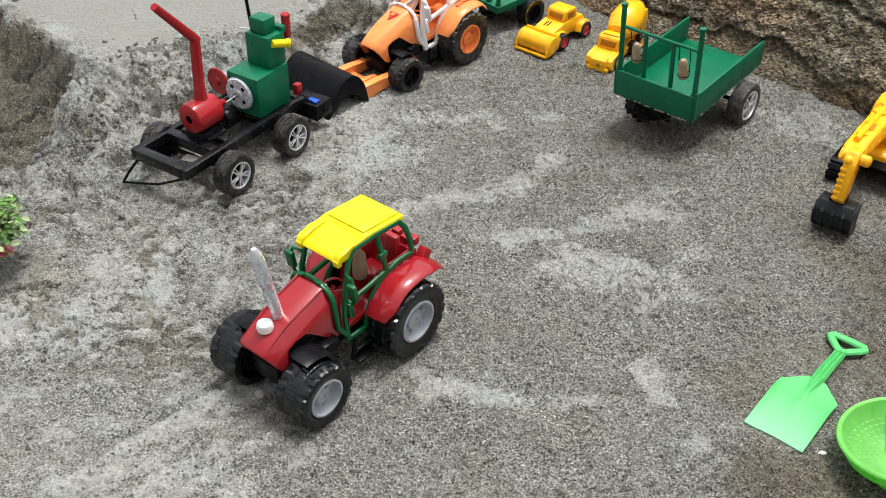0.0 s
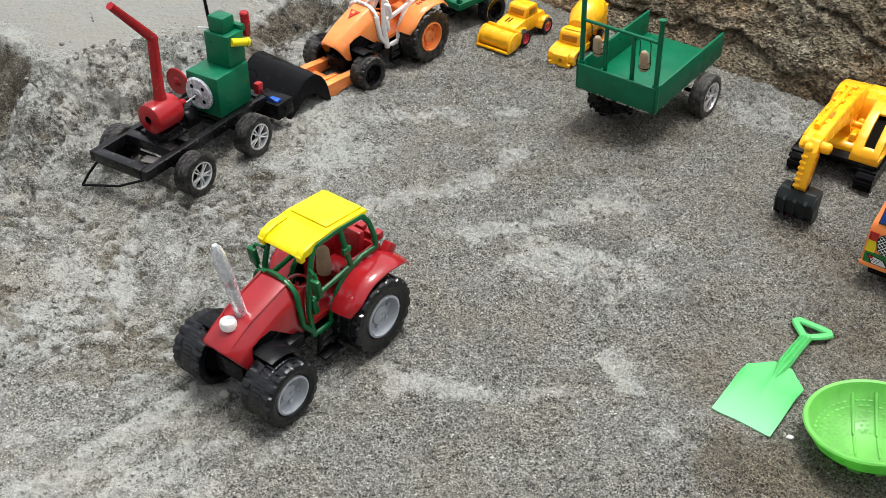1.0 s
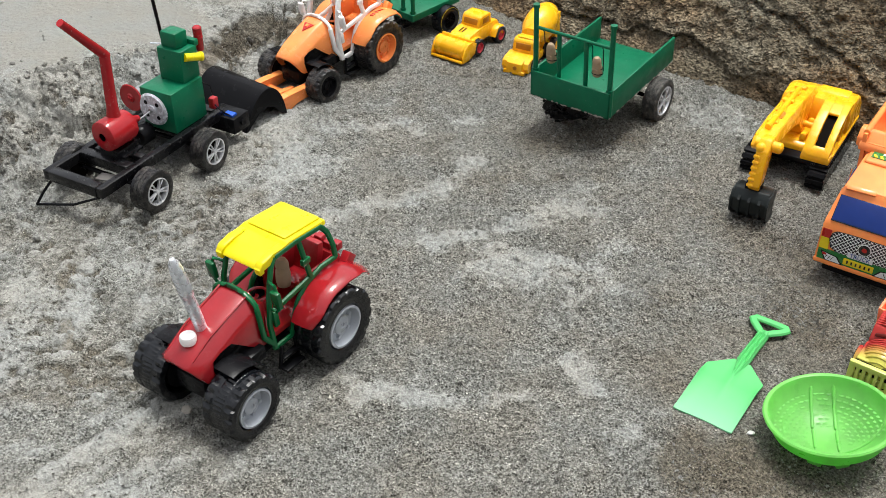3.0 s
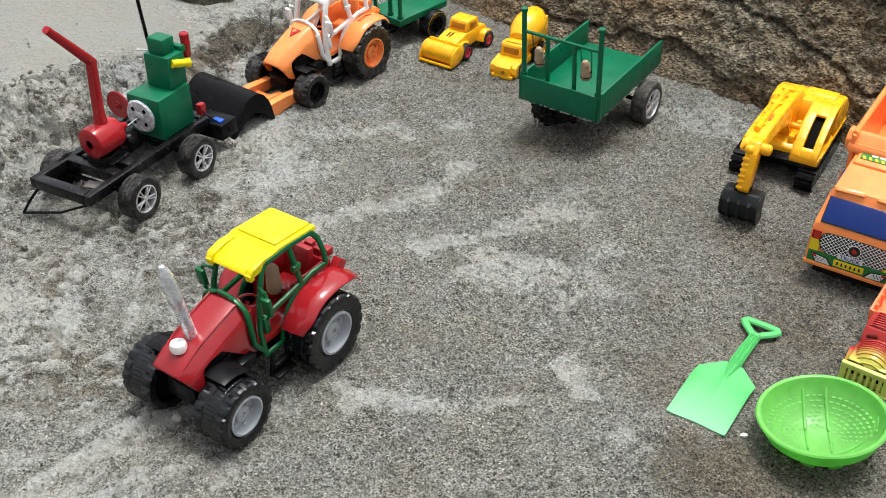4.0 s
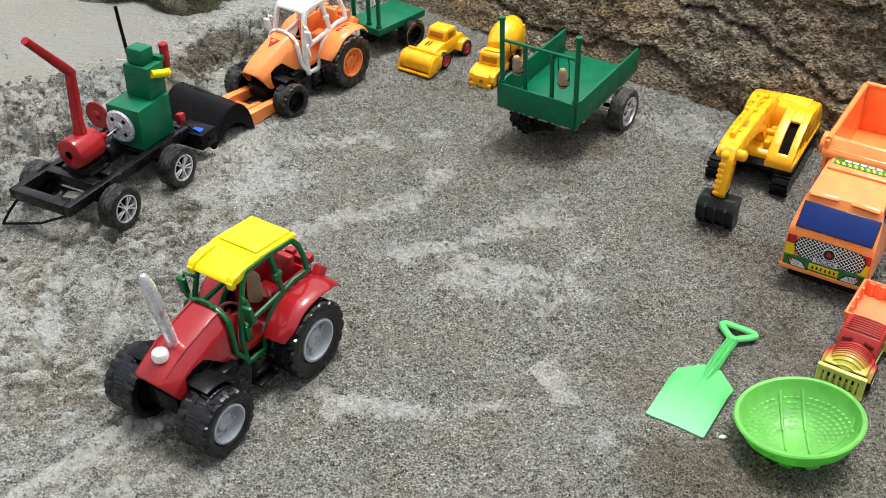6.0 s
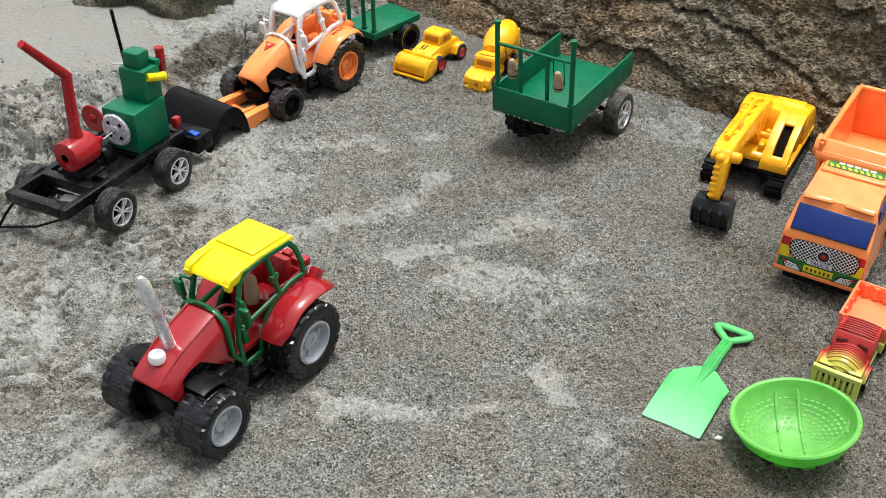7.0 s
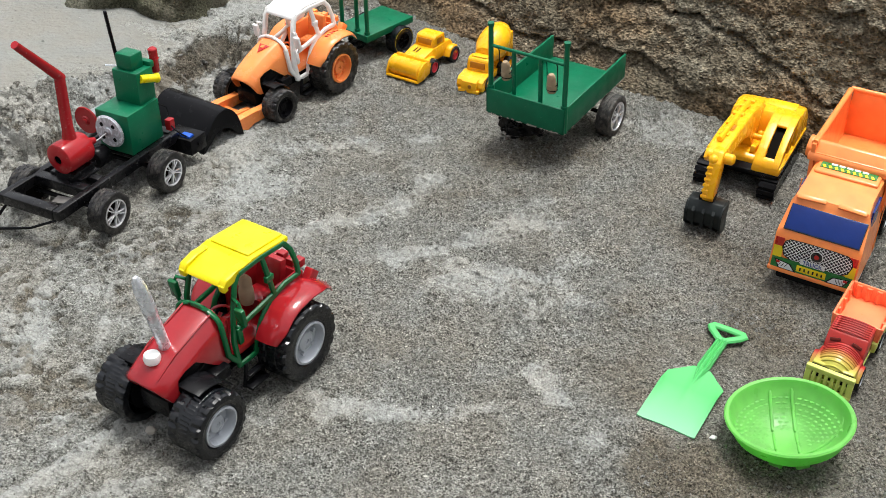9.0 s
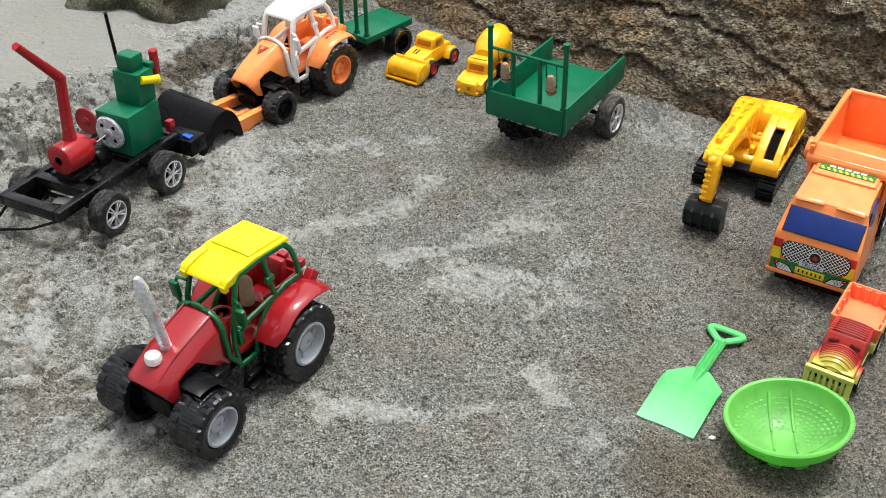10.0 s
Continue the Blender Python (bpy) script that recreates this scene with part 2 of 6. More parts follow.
def mesh_pattern(name):
    """Printed grille sticker: silver diamonds on black."""
    m, nt, b, tc = mat_base(name)
    mp = nt.nodes.new("ShaderNodeMapping")
    mp.inputs["Rotation"].default_value = (radians(45), 0, 0)
    nt.links.new(tc.outputs["Object"], mp.inputs["Vector"])
    sep = nt.nodes.new("ShaderNodeSeparateXYZ")
    nt.links.new(mp.outputs[0], sep.inputs[0])
    fac = None
    for ax in ("Y", "Z"):
        mul = nt.nodes.new("ShaderNodeMath")
        mul.operation, mul.inputs[1].default_value = "MULTIPLY", 330.0
        nt.links.new(sep.outputs[ax], mul.inputs[0])
        fr = nt.nodes.new("ShaderNodeMath")
        fr.operation = "FRACT"
        nt.links.new(mul.outputs[0], fr.inputs[0])
        lt = nt.nodes.new("ShaderNodeMath")
        lt.operation, lt.inputs[1].default_value = "LESS_THAN", 0.21
        nt.links.new(fr.outputs[0], lt.inputs[0])
        if fac is None:
            fac = lt.outputs[0]
        else:
            mx = nt.nodes.new("ShaderNodeMath")
            mx.operation = "MAXIMUM"
            nt.links.new(fac, mx.inputs[0])
            nt.links.new(lt.outputs[0], mx.inputs[1])
            fac = mx.outputs[0]
    nt.links.new(mixc(nt, fac, (0.035, 0.035, 0.04), (0.78, 0.79, 0.82)), b.inputs["Base Color"])
    b.inputs["Roughness"].default_value = 0.25
    return m


M_GRILLE = mesh_pattern("grille_sticker")
M_STR = plastic("red_sticker", (0.50, 0.025, 0.02), 0.25, 0.03)
M_STY = plastic("yellow_sticker", (0.85, 0.66, 0.02), 0.25, 0.03)
M_STG = plastic("green_sticker", (0.03, 0.19, 0.045), 0.25, 0.03)
M_STW = plastic("white_sticker", (0.75, 0.77, 0.78), 0.25, 0.03)
M_STB = plastic("dark_blue_sticker", (0.02, 0.05, 0.25), 0.25, 0.03)
M_STK = plastic("black_sticker", (0.02, 0.02, 0.02), 0.25, 0.03)


# ---- mesh builder ----
class B:
    def __init__(self):
        self.bm = bmesh.new()

    def box(self, c, s, rot=(0, 0, 0), bev=0.0008, seg=2):
        m = pose(*c, *rot) @ Matrix.Diagonal((*s, 1))
        r = bmesh.ops.create_cube(self.bm, size=1.0, matrix=m)
        if bev:
            es = list({e for v in r["verts"] for e in v.link_edges})
            bmesh.ops.bevel(self.bm, geom=es, offset=min(bev, min(s) * 0.45), segments=seg, profile=0.5, affect="EDGES")
        return self

    def ring(self, pts):
        return [self.bm.verts.new(p) for p in pts]

    def loft(self, rings, caps=True, closed=True):
        vs = [self.ring(r) for r in rings]
        n = len(vs[0])
        for a, b in zip(vs, vs[1:]):
            for i in range(n if closed else n - 1):
                j = (i + 1) % n
                self.bm.faces.new((a[i], a[j], b[j], b[i]))
        if caps and closed:
            self.bm.faces.new(tuple(reversed(vs[0])))
            self.bm.faces.new(tuple(vs[-1]))
        return self

    def cyl(self, p0, p1, r0, r1=None, n=16, caps=True):
        p0, p1 = Vector(p0), Vector(p1)
        r1 = r0 if r1 is None else r1
        q = (p1 - p0).to_track_quat("Z", "Y")
        rs = []
        for p, r in ((p0, r0), (p1, r1)):
            rs.append([p + q @ Vector((r * math.cos(2 * math.pi * i / n), r * math.sin(2 * math.pi * i / n), 0)) for i in range(n)])
        return self.loft(rs, caps)

    def tube(self, pts, r, n=8, flat=1.0):
        """A rod along points; r a number or a radius a point; flat squeezes it sideways."""
        pts = [Vector(p) for p in pts]
        rad = r if isinstance(r, (list, tuple)) else [r] * len(pts)
        rs = []
        for i, p in enumerate(pts):
            d = (pts[min(i + 1, len(pts) - 1)] - pts[max(i - 1, 0)]).normalized()
            side = d.cross(Vector((0, 1, 0)))
            side = side.normalized() if side.length > 0.2 else d.cross(Vector((1, 0, 0))).normalized()
            up = side.cross(d).normalized()
            rs.append([p + side * (rad[i] * math.cos(2 * math.pi * k / n)) + up * (rad[i] * flat * math.sin(2 * math.pi * k / n)) for k in range(n)])
        return self.loft(rs)

    def lathe(self, prof, m=None, n=32, closed=False, arc=(0, 360)):
        """Turns a profile of (radius, offset) round the y axis, then moves it by m."""
        m = m or Matrix()
        full = arc[1] - arc[0] >= 360
        k = n if full else n + 1
        rings = []
        for r, a in prof:
            rings.append([self.bm.verts.new(m @ Vector((r * math.cos(radians(arc[0] + (arc[1] - arc[0]) * i / n)), a, r * math.sin(radians(arc[0] + (arc[1] - arc[0]) * i / n))))) for i in range(k)])
        pairs = list(zip(rings, rings[1:]))
        if closed:
            pairs.append((rings[-1], rings[0]))
        for a, b in pairs:
            for i in range(n):
                j = (i + 1) % k
                self.bm.faces.new((a[i], a[j], b[j], b[i]))
        if closed and not full:
            self.bm.faces.new([r[0] for r in rings])
            self.bm.faces.new([r[-1] for r in reversed(rings)])
        return self

    def lathe_rows(self, rows, n):
        """Turns rows round the y axis; a row is a function of the segment that gives radius and offset."""
        rings = [[self.bm.verts.new((row(i)[0] * math.cos(2 * math.pi * i / n), row(i)[1], row(i)[0] * math.sin(2 * math.pi * i / n))) for i in range(n)] for row in rows]
        for a, b in zip(rings, rings[1:] + rings[:1]):
            for i in range(n):
                j = (i + 1) % n
                self.bm.faces.new((a[i], a[j], b[j], b[i]))
        return self

    def prism(self, poly, y0, y1, m=None, bev=0.0, seg=2):
        """A polygon in x and z, thick from y0 to y1, moved by m."""
        m = m or Matrix()
        a = self.ring([m @ Vector((x, y0, z)) for x, z in poly])
        b = self.ring([m @ Vector((x, y1, z)) for x, z in poly])
        n = len(poly)
        fs = [self.bm.faces.new((a[i], a[(i + 1) % n], b[(i + 1) % n], b[i])) for i in range(n)]
        fs += [self.bm.faces.new(tuple(reversed(a))), self.bm.faces.new(tuple(b))]
        if bev:
            bmesh.ops.bevel(self.bm, geom=list({e for f in fs for e in f.edges}), offset=bev, segments=seg, profile=0.5, affect="EDGES")
        return self

    def ball(self, c, r, scale=(1, 1, 1), u=16, v=10, rot=(0, 0, 0)):
        bmesh.ops.create_uvsphere(self.bm, u_segments=u, v_segments=v, radius=r, matrix=pose(*c, *rot) @ Matrix.Diagonal((*scale, 1)))
        return self

    def mesh(self, name, sharp=38):
        bmesh.ops.recalc_face_normals(self.bm, faces=self.bm.faces[:])
        for f in self.bm.faces:
            f.smooth = True
        for e in self.bm.edges:
            e.smooth = not (len(e.link_faces) == 2 and e.calc_face_angle(0) > radians(sharp))
        me = bpy.data.meshes.new(name)
        self.bm.to_mesh(me)
        self.bm.free()
        return me


def part(name, b, material, parent, label="", m=None, kind=""):
    """One mesh under a thing or a part; b is a builder or a mesh that is shared."""
    me = b.mesh(name) if isinstance(b, B) else b
    if not me.materials:
        me.materials.append(material)
    ob = new(name, me)
    ob.parent = parent
    if m is not None:
        ob.matrix_basis = m
    return tagged(ob, label, kind=kind)


def thing(name, m, label, category, group="", kind=""):
    ob = new(name)
    ob.empty_display_size = 0.02
    ob.matrix_basis = m
    return tagged(ob, label, category, group, kind)


def solid(name, b, material, m, label, category, group="", kind=""):
    me = b.mesh(name) if isinstance(b, B) else b
    if not me.materials:
        me.materials.append(material)
    ob = new(name, me)
    ob.matrix_basis = m
    return tagged(ob, label, category, group, kind)


# ---- ground and banks ----
def lattice(seed):
    g = np.random.RandomState(seed)
    return g.rand(256, 256)


def vnoise(x, y, scale, seed):
    """Smooth value noise from 0 to 1 on arrays."""
    t = lattice(seed)
    x, y = x * scale + 1000.3, y * scale + 1000.7
    xi, yi = np.floor(x).astype(int), np.floor(y).astype(int)
    fx, fy = x - xi, y - yi
    fx, fy = fx * fx * (3 - 2 * fx), fy * fy * (3 - 2 * fy)
    a, b_, c, d = t[xi % 256, yi % 256], t[(xi + 1) % 256, yi % 256], t[xi % 256, (yi + 1) % 256], t[(xi + 1) % 256, (yi + 1) % 256]
    return (a * (1 - fx) + b_ * fx) * (1 - fy) + (c * (1 - fx) + d * fx) * fy


def fbm(x, y, scale, octaves, seed, gain=0.5):
    out, amp, tot = 0, 1.0, 0.0
    for i in range(octaves):
        out = out + amp * (vnoise(x, y, scale * 2**i, seed + i) - 0.5)
        tot += amp
        amp *= gain
    return out / tot


def cells(x, y, scale, seed):
    """Clods: for each place the gap to the nearest border between two clods, and that clod's random number."""
    g = np.random.RandomState(seed)
    jx, jy, val = g.rand(256, 256), g.rand(256, 256), g.rand(256, 256)
    x, y = x * scale + 1000.0, y * scale + 1000.0
    xi, yi = np.floor(x).astype(int), np.floor(y).astype(int)
    d1, d2, who = np.full(x.shape, 9.0), np.full(x.shape, 9.0), np.zeros(x.shape)
    for ox in (-1, 0, 1):
        for oy in (-1, 0, 1):
            a, c = xi + ox, yi + oy
            d = np.hypot(a + jx[a % 256, c % 256] - x, c + jy[a % 256, c % 256] - y)
            near = d < d1
            d2 = np.where(near, d1, np.minimum(d2, d))
            who = np.where(near, val[a % 256, c % 256], who)
            d1 = np.where(near, d, d1)
    return d2 - d1, who, d1


def sstep(a, b, v):
    t = np.clip((v - a) / (b - a), 0, 1)
    return t * t * (3 - 2 * t)


LEDGE = [(-60, 30), (-3, 2.1), (-1.2, 1.50), (-0.82, 1.31), (-0.67, 1.19), (-0.615, 1.135), (-0.52, 1.22), (-0.40, 1.315), (-0.362, 1.395), (-0.30, 1.475), (-0.21, 1.58), (-0.12, 1.78), (0.1, 2.3), (5, 60)]


def ledge_distance(x, y):
    """Distance from the ledge's edge, less than nothing on the ledge."""
    best = np.full(np.shape(x), 1e9)
    side = np.zeros(np.shape(x), bool)
    for (ax, ay), (bx, by) in zip(LEDGE, LEDGE[1:]):
        dx, dy = bx - ax, by - ay
        t = np.clip(((x - ax) * dx + (y - ay) * dy) / (dx * dx + dy * dy), 0, 1)
        best = np.minimum(best, np.hypot(x - ax - t * dx, y - ay - t * dy))
    poly = LEDGE + [(-60, 60)]
    for (ax, ay), (bx, by) in zip(poly, poly[1:] + poly[:1]):
        cross = ((ay > y) != (by > y)) & (x < (bx - ax) * (y - ay) / ((by - ay) if by != ay else 1e-9) + ax)
        side ^= cross
    return np.where(side, -best, best)


def ruts(x, y):
    """Shallow wheel ruts, 0 to 1: arcs round the cart's turning place, straight ones before the tractor."""
    wob = fbm(x, y, 14, 3, 151) * 0.03
    r = np.hypot(x + 0.215, y - 0.83) + wob
    arc = sstep(-0.24, -0.30, x) * sstep(0.68, 0.76, y) * (1 - sstep(0.98, 1.06, y)) * sstep(0.05, 0.09, r) * (1 - sstep(0.24, 0.30, r))
    out = 0.45 * arc * np.clip(np.sin(r * 2 * math.pi / 0.023), -0.3, 1)
    u = (x + 0.30) * 0.64 + (y - 0.62) * 0.77
    v = -(x + 0.30) * 0.77 + (y - 0.62) * 0.64 + wob * 0.4
    out = out + sstep(0.16, 0.04, np.abs(u)) * sstep(0.10, 0.03, np.abs(v)) * 0.7 * np.clip(np.sin(v * 2 * math.pi / 0.024), -0.4, 1)
    # a long drag mark across the middle
    c = (y - 0.93) + 0.30 * (x - 0.1) + wob
    out = out + 0.6 * np.exp(-(c / 0.016) ** 2) * sstep(-0.15, 0.0, x) * (1 - sstep(0.22, 0.34, x))
    return out


# where a pale dry crust lies, and where moist sand and painted-in shade darken it: strokes from one place to another,
# with width and strength
DRY = [(-0.052, 0.945, 0.13, 1.024, 0.030, 0.8), (0.01, 0.904, 0.129, 0.876, 0.030, 0.9), (0.091, 0.837, 0.141, 0.938, 0.020, 0.7), (-0.099, 0.71, -0.01, 0.695, 0.013, 1.0),
       (0.075, 0.749, 0.104, 0.714, 0.018, 0.9), (0.01, 0.694, 0.061, 0.68, 0.016, 0.5), (-0.19, 0.952, -0.01, 1.098, 0.020, 0.7), (-0.279, 1.168, -0.228, 1.072, 0.040, 0.8),
       (-0.194, 1.186, -0.019, 1.23, 0.024, 0.5), (0.266, 1.271, 0.344, 1.201, 0.045, 0.8), (0.108, 0.646, 0.17, 0.668, 0.016, 0.5), (-0.407, 0.528, -0.267, 0.67, 0.010, 0.9),
       (-0.351, 0.533, -0.253, 0.603, 0.009, 0.7), (-0.399, 0.754, -0.413, 0.865, 0.020, 0.6), (-0.458, 0.72, -0.461, 0.828, 0.024, 0.6), (-0.534, 0.735, -0.507, 0.752, 0.030, 0.8)]
MOIST_SHADE = [(0.068, 1.156, 0.164, 1.181, 0.034, 0.8), (0.339, 0.932, 0.317, 0.805, 0.036, 0.45), (0.183, 0.621, 0.264, 0.616, 0.026, 0.9), (0.259, 1.01, 0.328, 0.965, 0.032, 0.5), (-0.078, 0.788, 0.01, 0.764, 0.03, 0.3),
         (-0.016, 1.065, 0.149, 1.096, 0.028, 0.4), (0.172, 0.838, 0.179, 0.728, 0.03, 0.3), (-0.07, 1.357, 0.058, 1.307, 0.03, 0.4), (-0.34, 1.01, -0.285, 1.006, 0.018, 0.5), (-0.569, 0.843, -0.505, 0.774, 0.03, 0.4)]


def strokes(x, y, rows, seed):
    wx, wy = x + fbm(x, y, 14, 4, seed, 0.6) * 0.07, y + fbm(x, y, 14, 4, seed + 9, 0.6) * 0.07
    out = np.zeros(np.shape(x))
    for ax, ay, bx, by, w, amp in rows:
        dx, dy = bx - ax, by - ay
        t = np.clip(((wx - ax) * dx + (wy - ay) * dy) / (dx * dx + dy * dy), 0, 1)
        out = np.maximum(out, amp * np.exp(-((wx - ax - t * dx) ** 2 + (wy - ay - t * dy) ** 2) / (w * w)))
    return out


def ledge_gap(x, y):
    return ledge_distance(x, y) + fbm(x, y, 9, 4, 40, 0.6) * 0.05


def broken_crust(x, y):
    """Short ragged holes in the crust on the bank's foot, 0 to 1."""
    where = sstep(-0.20, -0.32, x) * sstep(0.62, 0.72, y) * (1 - sstep(1.12, 1.22, y)) * sstep(0.0, 0.05, ledge_gap(x, y))
    wx_, wy_ = x + fbm(x, y, 60, 3, 301, 0.6) * 0.012, y + fbm(x, y, 60, 3, 303, 0.6) * 0.012
    hole = sstep(0.045, 0.11, fbm(wx_, wy_ * 1.6, 75, 3, 305, 0.62)) * sstep(-0.05, 0.05, fbm(x, y, 20, 3, 307))
    return where * hole


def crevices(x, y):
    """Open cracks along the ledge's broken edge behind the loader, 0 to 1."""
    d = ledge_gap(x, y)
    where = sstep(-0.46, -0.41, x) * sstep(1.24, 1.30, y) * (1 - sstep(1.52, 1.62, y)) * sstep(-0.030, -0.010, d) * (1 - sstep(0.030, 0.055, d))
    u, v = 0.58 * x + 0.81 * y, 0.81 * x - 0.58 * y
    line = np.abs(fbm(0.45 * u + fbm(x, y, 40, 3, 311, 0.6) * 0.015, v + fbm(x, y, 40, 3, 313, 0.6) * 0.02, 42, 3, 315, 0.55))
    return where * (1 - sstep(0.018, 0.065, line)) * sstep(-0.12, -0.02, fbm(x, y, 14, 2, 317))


def ground_z(x, y):
    x, y = np.asarray(x, float), np.asarray(y, float)
    d = ledge_gap(x, y)
    cliff = np.maximum(sstep(-0.46, -0.40, x), sstep(-0.61, -0.67, x))
    w = 0.17 * (1 - cliff) + 0.042 * cliff
    bank = (0.056 - 0.018 * sstep(-0.48, -0.40, x)) * (1 - sstep(-0.004 - 0.5 * cliff, 1, d / w))
    bank = bank + np.where(d < 0, np.minimum(-d, 3.0) * 0.03, 0)
    z = bank - 0.006 * np.exp(-(((x + 0.20) / 0.12) ** 2 + ((y - 1.33) / 0.12) ** 2)) - 0.032 * np.exp(-(((x + 0.75) / 0.11) ** 2 + ((y - 1.09) / 0.08) ** 2))
    near = 1 - sstep(0.04, 0.30, d + fbm(x, y, 12, 3, 44) * 0.10)
    onledge = sstep(0.0, -0.04, d) * sstep(-0.36, -0.46, x)
    clod = near * (1 - 0.93 * onledge) * (1 - 0.6 * sstep(0.0, -0.05, d)) * (1 - 0.55 * sstep(1.28, 1.40, y))
    clod = clod * (1 - 0.9 * sstep(1.14, 1.26, y) * sstep(0.02, 0.06, d))
    # trodden flat where the loader stands
    k = np.clip(((x + 0.21) * -0.11 + (y - 1.36) * -0.16) / 0.0377, 0, 1)
    clod = clod * sstep(0.035, 0.085, np.hypot(x + 0.21 + 0.11 * k, y - 1.36 + 0.16 * k))
    z = z + clod * ((0.5 - np.abs(fbm(x, y, 13, 4, 3, 0.55)) * 3.0) * 0.016 + (0.5 - np.abs(fbm(x, y, 48, 3, 9, 0.6)) * 3.0) * 0.005)
    # rounded clods, and a few long open cracks between them
    wx_, wy_ = x + fbm(x, y, 22, 4, 90, 0.6) * 0.05, y + fbm(x, y, 22, 4, 94, 0.6) * 0.05
    for size, amp, seed in ((24, 0.0150, 131), (52, 0.0080, 133), (118, 0.0036, 137)):
        jag = 0.30 / size
        split, high, dome = cells(wx_ + fbm(x, y, size * 2.2, 3, seed + 30, 0.7) * jag, wy_ + fbm(x, y, size * 2.2, 3, seed + 40, 0.7) * jag, size, seed)
        z = z + clod * amp * (0.3 + 0.9 * high) * (0.5 - np.minimum(dome, 0.95) ** 2 - 0.30 * np.exp(-(split / 0.08) ** 2))
    jx, jy = x + fbm(x, y, 30, 4, 240, 0.65) * 0.030, y + fbm(x, y, 30, 4, 244, 0.65) * 0.030
    split, high, _ = cells(jx * 0.75, jy * 1.25, 15, 97)
    some = sstep(-0.02, 0.05, fbm(x, y, 8, 2, 99))
    z = z + clod * ((high - 0.5) * 0.019 * some - 0.017 * np.exp(-(split / 0.055) ** 2) * some)
    calm = (1 - 0.8 * onledge) * (1 - 0.85 * np.exp(-(((x - 0.225) / 0.055) ** 2 + ((y - 0.715) / 0.065) ** 2) ** 2))
    z = z + calm * (fbm(x, y, 5, 3, 21) * 0.009 + fbm(x, y, 30, 3, 27, 0.6) * 0.0065)
    # crumbly skin: small lumps, and pits where the crust has broken up
    crust = np.clip(strokes(x, y, DRY, 170) + 0.25 + 0.7 * clod, 0, 1)
    z = z + calm * (fbm(x, y, 95, 2, 33, 0.7) * 0.0060 + fbm(x, y, 210, 2, 35, 0.7) * 0.0044 * (0.5 + crust))
    z = z - calm * 0.0034 * crust * sstep(0.03, 0.12, fbm(x, y, 150, 2, 38, 0.6)) * sstep(-0.04, 0.06, fbm(x, y, 17, 3, 41))
    z = z - 0.0045 * ruts(x, y) - 0.0055 * broken_crust(x, y) - 0.011 * crevices(x, y)
    far = sstep(3.0, 6.0, np.hypot(x, y - 1))
    return z * (1 - far)


def spread(lo, hi, step, far):
    core = list(np.arange(lo, hi + step / 2, step))
    left, right, d = [], [], step
    a, b_ = lo, hi
    while a > -far or b_ < far:
        d *= 1.25
        a, b_ = a - d, b_ + d
        left.append(a)
        right.append(b_)
    return np.array(left[::-1] + core + right)


def grid_mesh(name, px, py, pz, shape, fields=None):
    """A sheet of quads; fields are numbers a vertex that the material reads."""
    ny, nx = shape
    v = np.stack([px.ravel(), py.ravel(), pz.ravel()], 1).astype(np.float32)
    i = np.arange(ny * nx, dtype=np.int32).reshape(ny, nx)
    f = np.stack([i[:-1, :-1], i[:-1, 1:], i[1:, 1:], i[1:, :-1]], -1).reshape(-1, 4)
    me = bpy.data.meshes.new(name)
    me.vertices.add(len(v))
    me.vertices.foreach_set("co", v.ravel())
    me.loops.add(f.size)
    me.loops.foreach_set("vertex_index", f.ravel())
    me.polygons.add(len(f))
    me.polygons.foreach_set("loop_start", np.arange(0, f.size, 4, dtype=np.int32))
    me.polygons.foreach_set("use_smooth", np.ones(len(f), bool))
    me.update(calc_edges=True)
    for key, value in (fields or {}).items():
        me.attributes.new(key, "FLOAT", "POINT").data.foreach_set("value", np.clip(value, 0, 1).ravel().astype(np.float32))
    return me


gx, gy = np.meshgrid(spread(-0.95, 0.66, 0.0020, 60), spread(0.46, 1.76, 0.0020, 60))
gap = ledge_gap(gx, gy)
ragged = fbm(gx, gy, 14, 5, 44, 0.75) * 0.22
silt = sstep(-0.01, -0.06, gap + ragged * 0.4) * sstep(-0.41, -0.46, gx + ragged)
loose = (1 - sstep(0.05, 0.24, gap + ragged * 0.6)) * (1 - silt)
# as a whole paler towards the left, less pale towards the right
dry = 0.35 + 0.42 * strokes(gx, gy, DRY, 170) + 0.12 * loose - 0.13 * silt - 0.10 * sstep(0.05, 0.35, gx)
dry = dry + 0.15 * sstep(-0.05, -0.30, gx) - 0.16 * ruts(gx, gy)
# moist sand with shade put into the colour: under the trailer and trucks, the foot of the ledge's broken edge; moist
# only: the hollow at its end
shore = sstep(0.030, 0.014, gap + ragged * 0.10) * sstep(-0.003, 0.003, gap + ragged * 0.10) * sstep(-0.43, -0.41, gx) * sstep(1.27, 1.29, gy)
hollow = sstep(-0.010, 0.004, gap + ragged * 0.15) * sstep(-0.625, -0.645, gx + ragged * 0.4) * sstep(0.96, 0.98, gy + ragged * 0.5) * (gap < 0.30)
# the last two terms darken the right side and its near part
damp_shade = 0.85 * strokes(gx, gy, MOIST_SHADE, 190) + 1.2 * shore + 0.85 * hollow + 0.15 * sstep(0.10, 0.40, gx) + 0.30 * sstep(0.08, 0.24, gx + ragged) * (1 - sstep(0.74, 0.95, gy + ragged))
# moist holes in the crust; the ledge cracks have their shade painted in
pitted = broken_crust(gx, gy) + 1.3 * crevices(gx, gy)
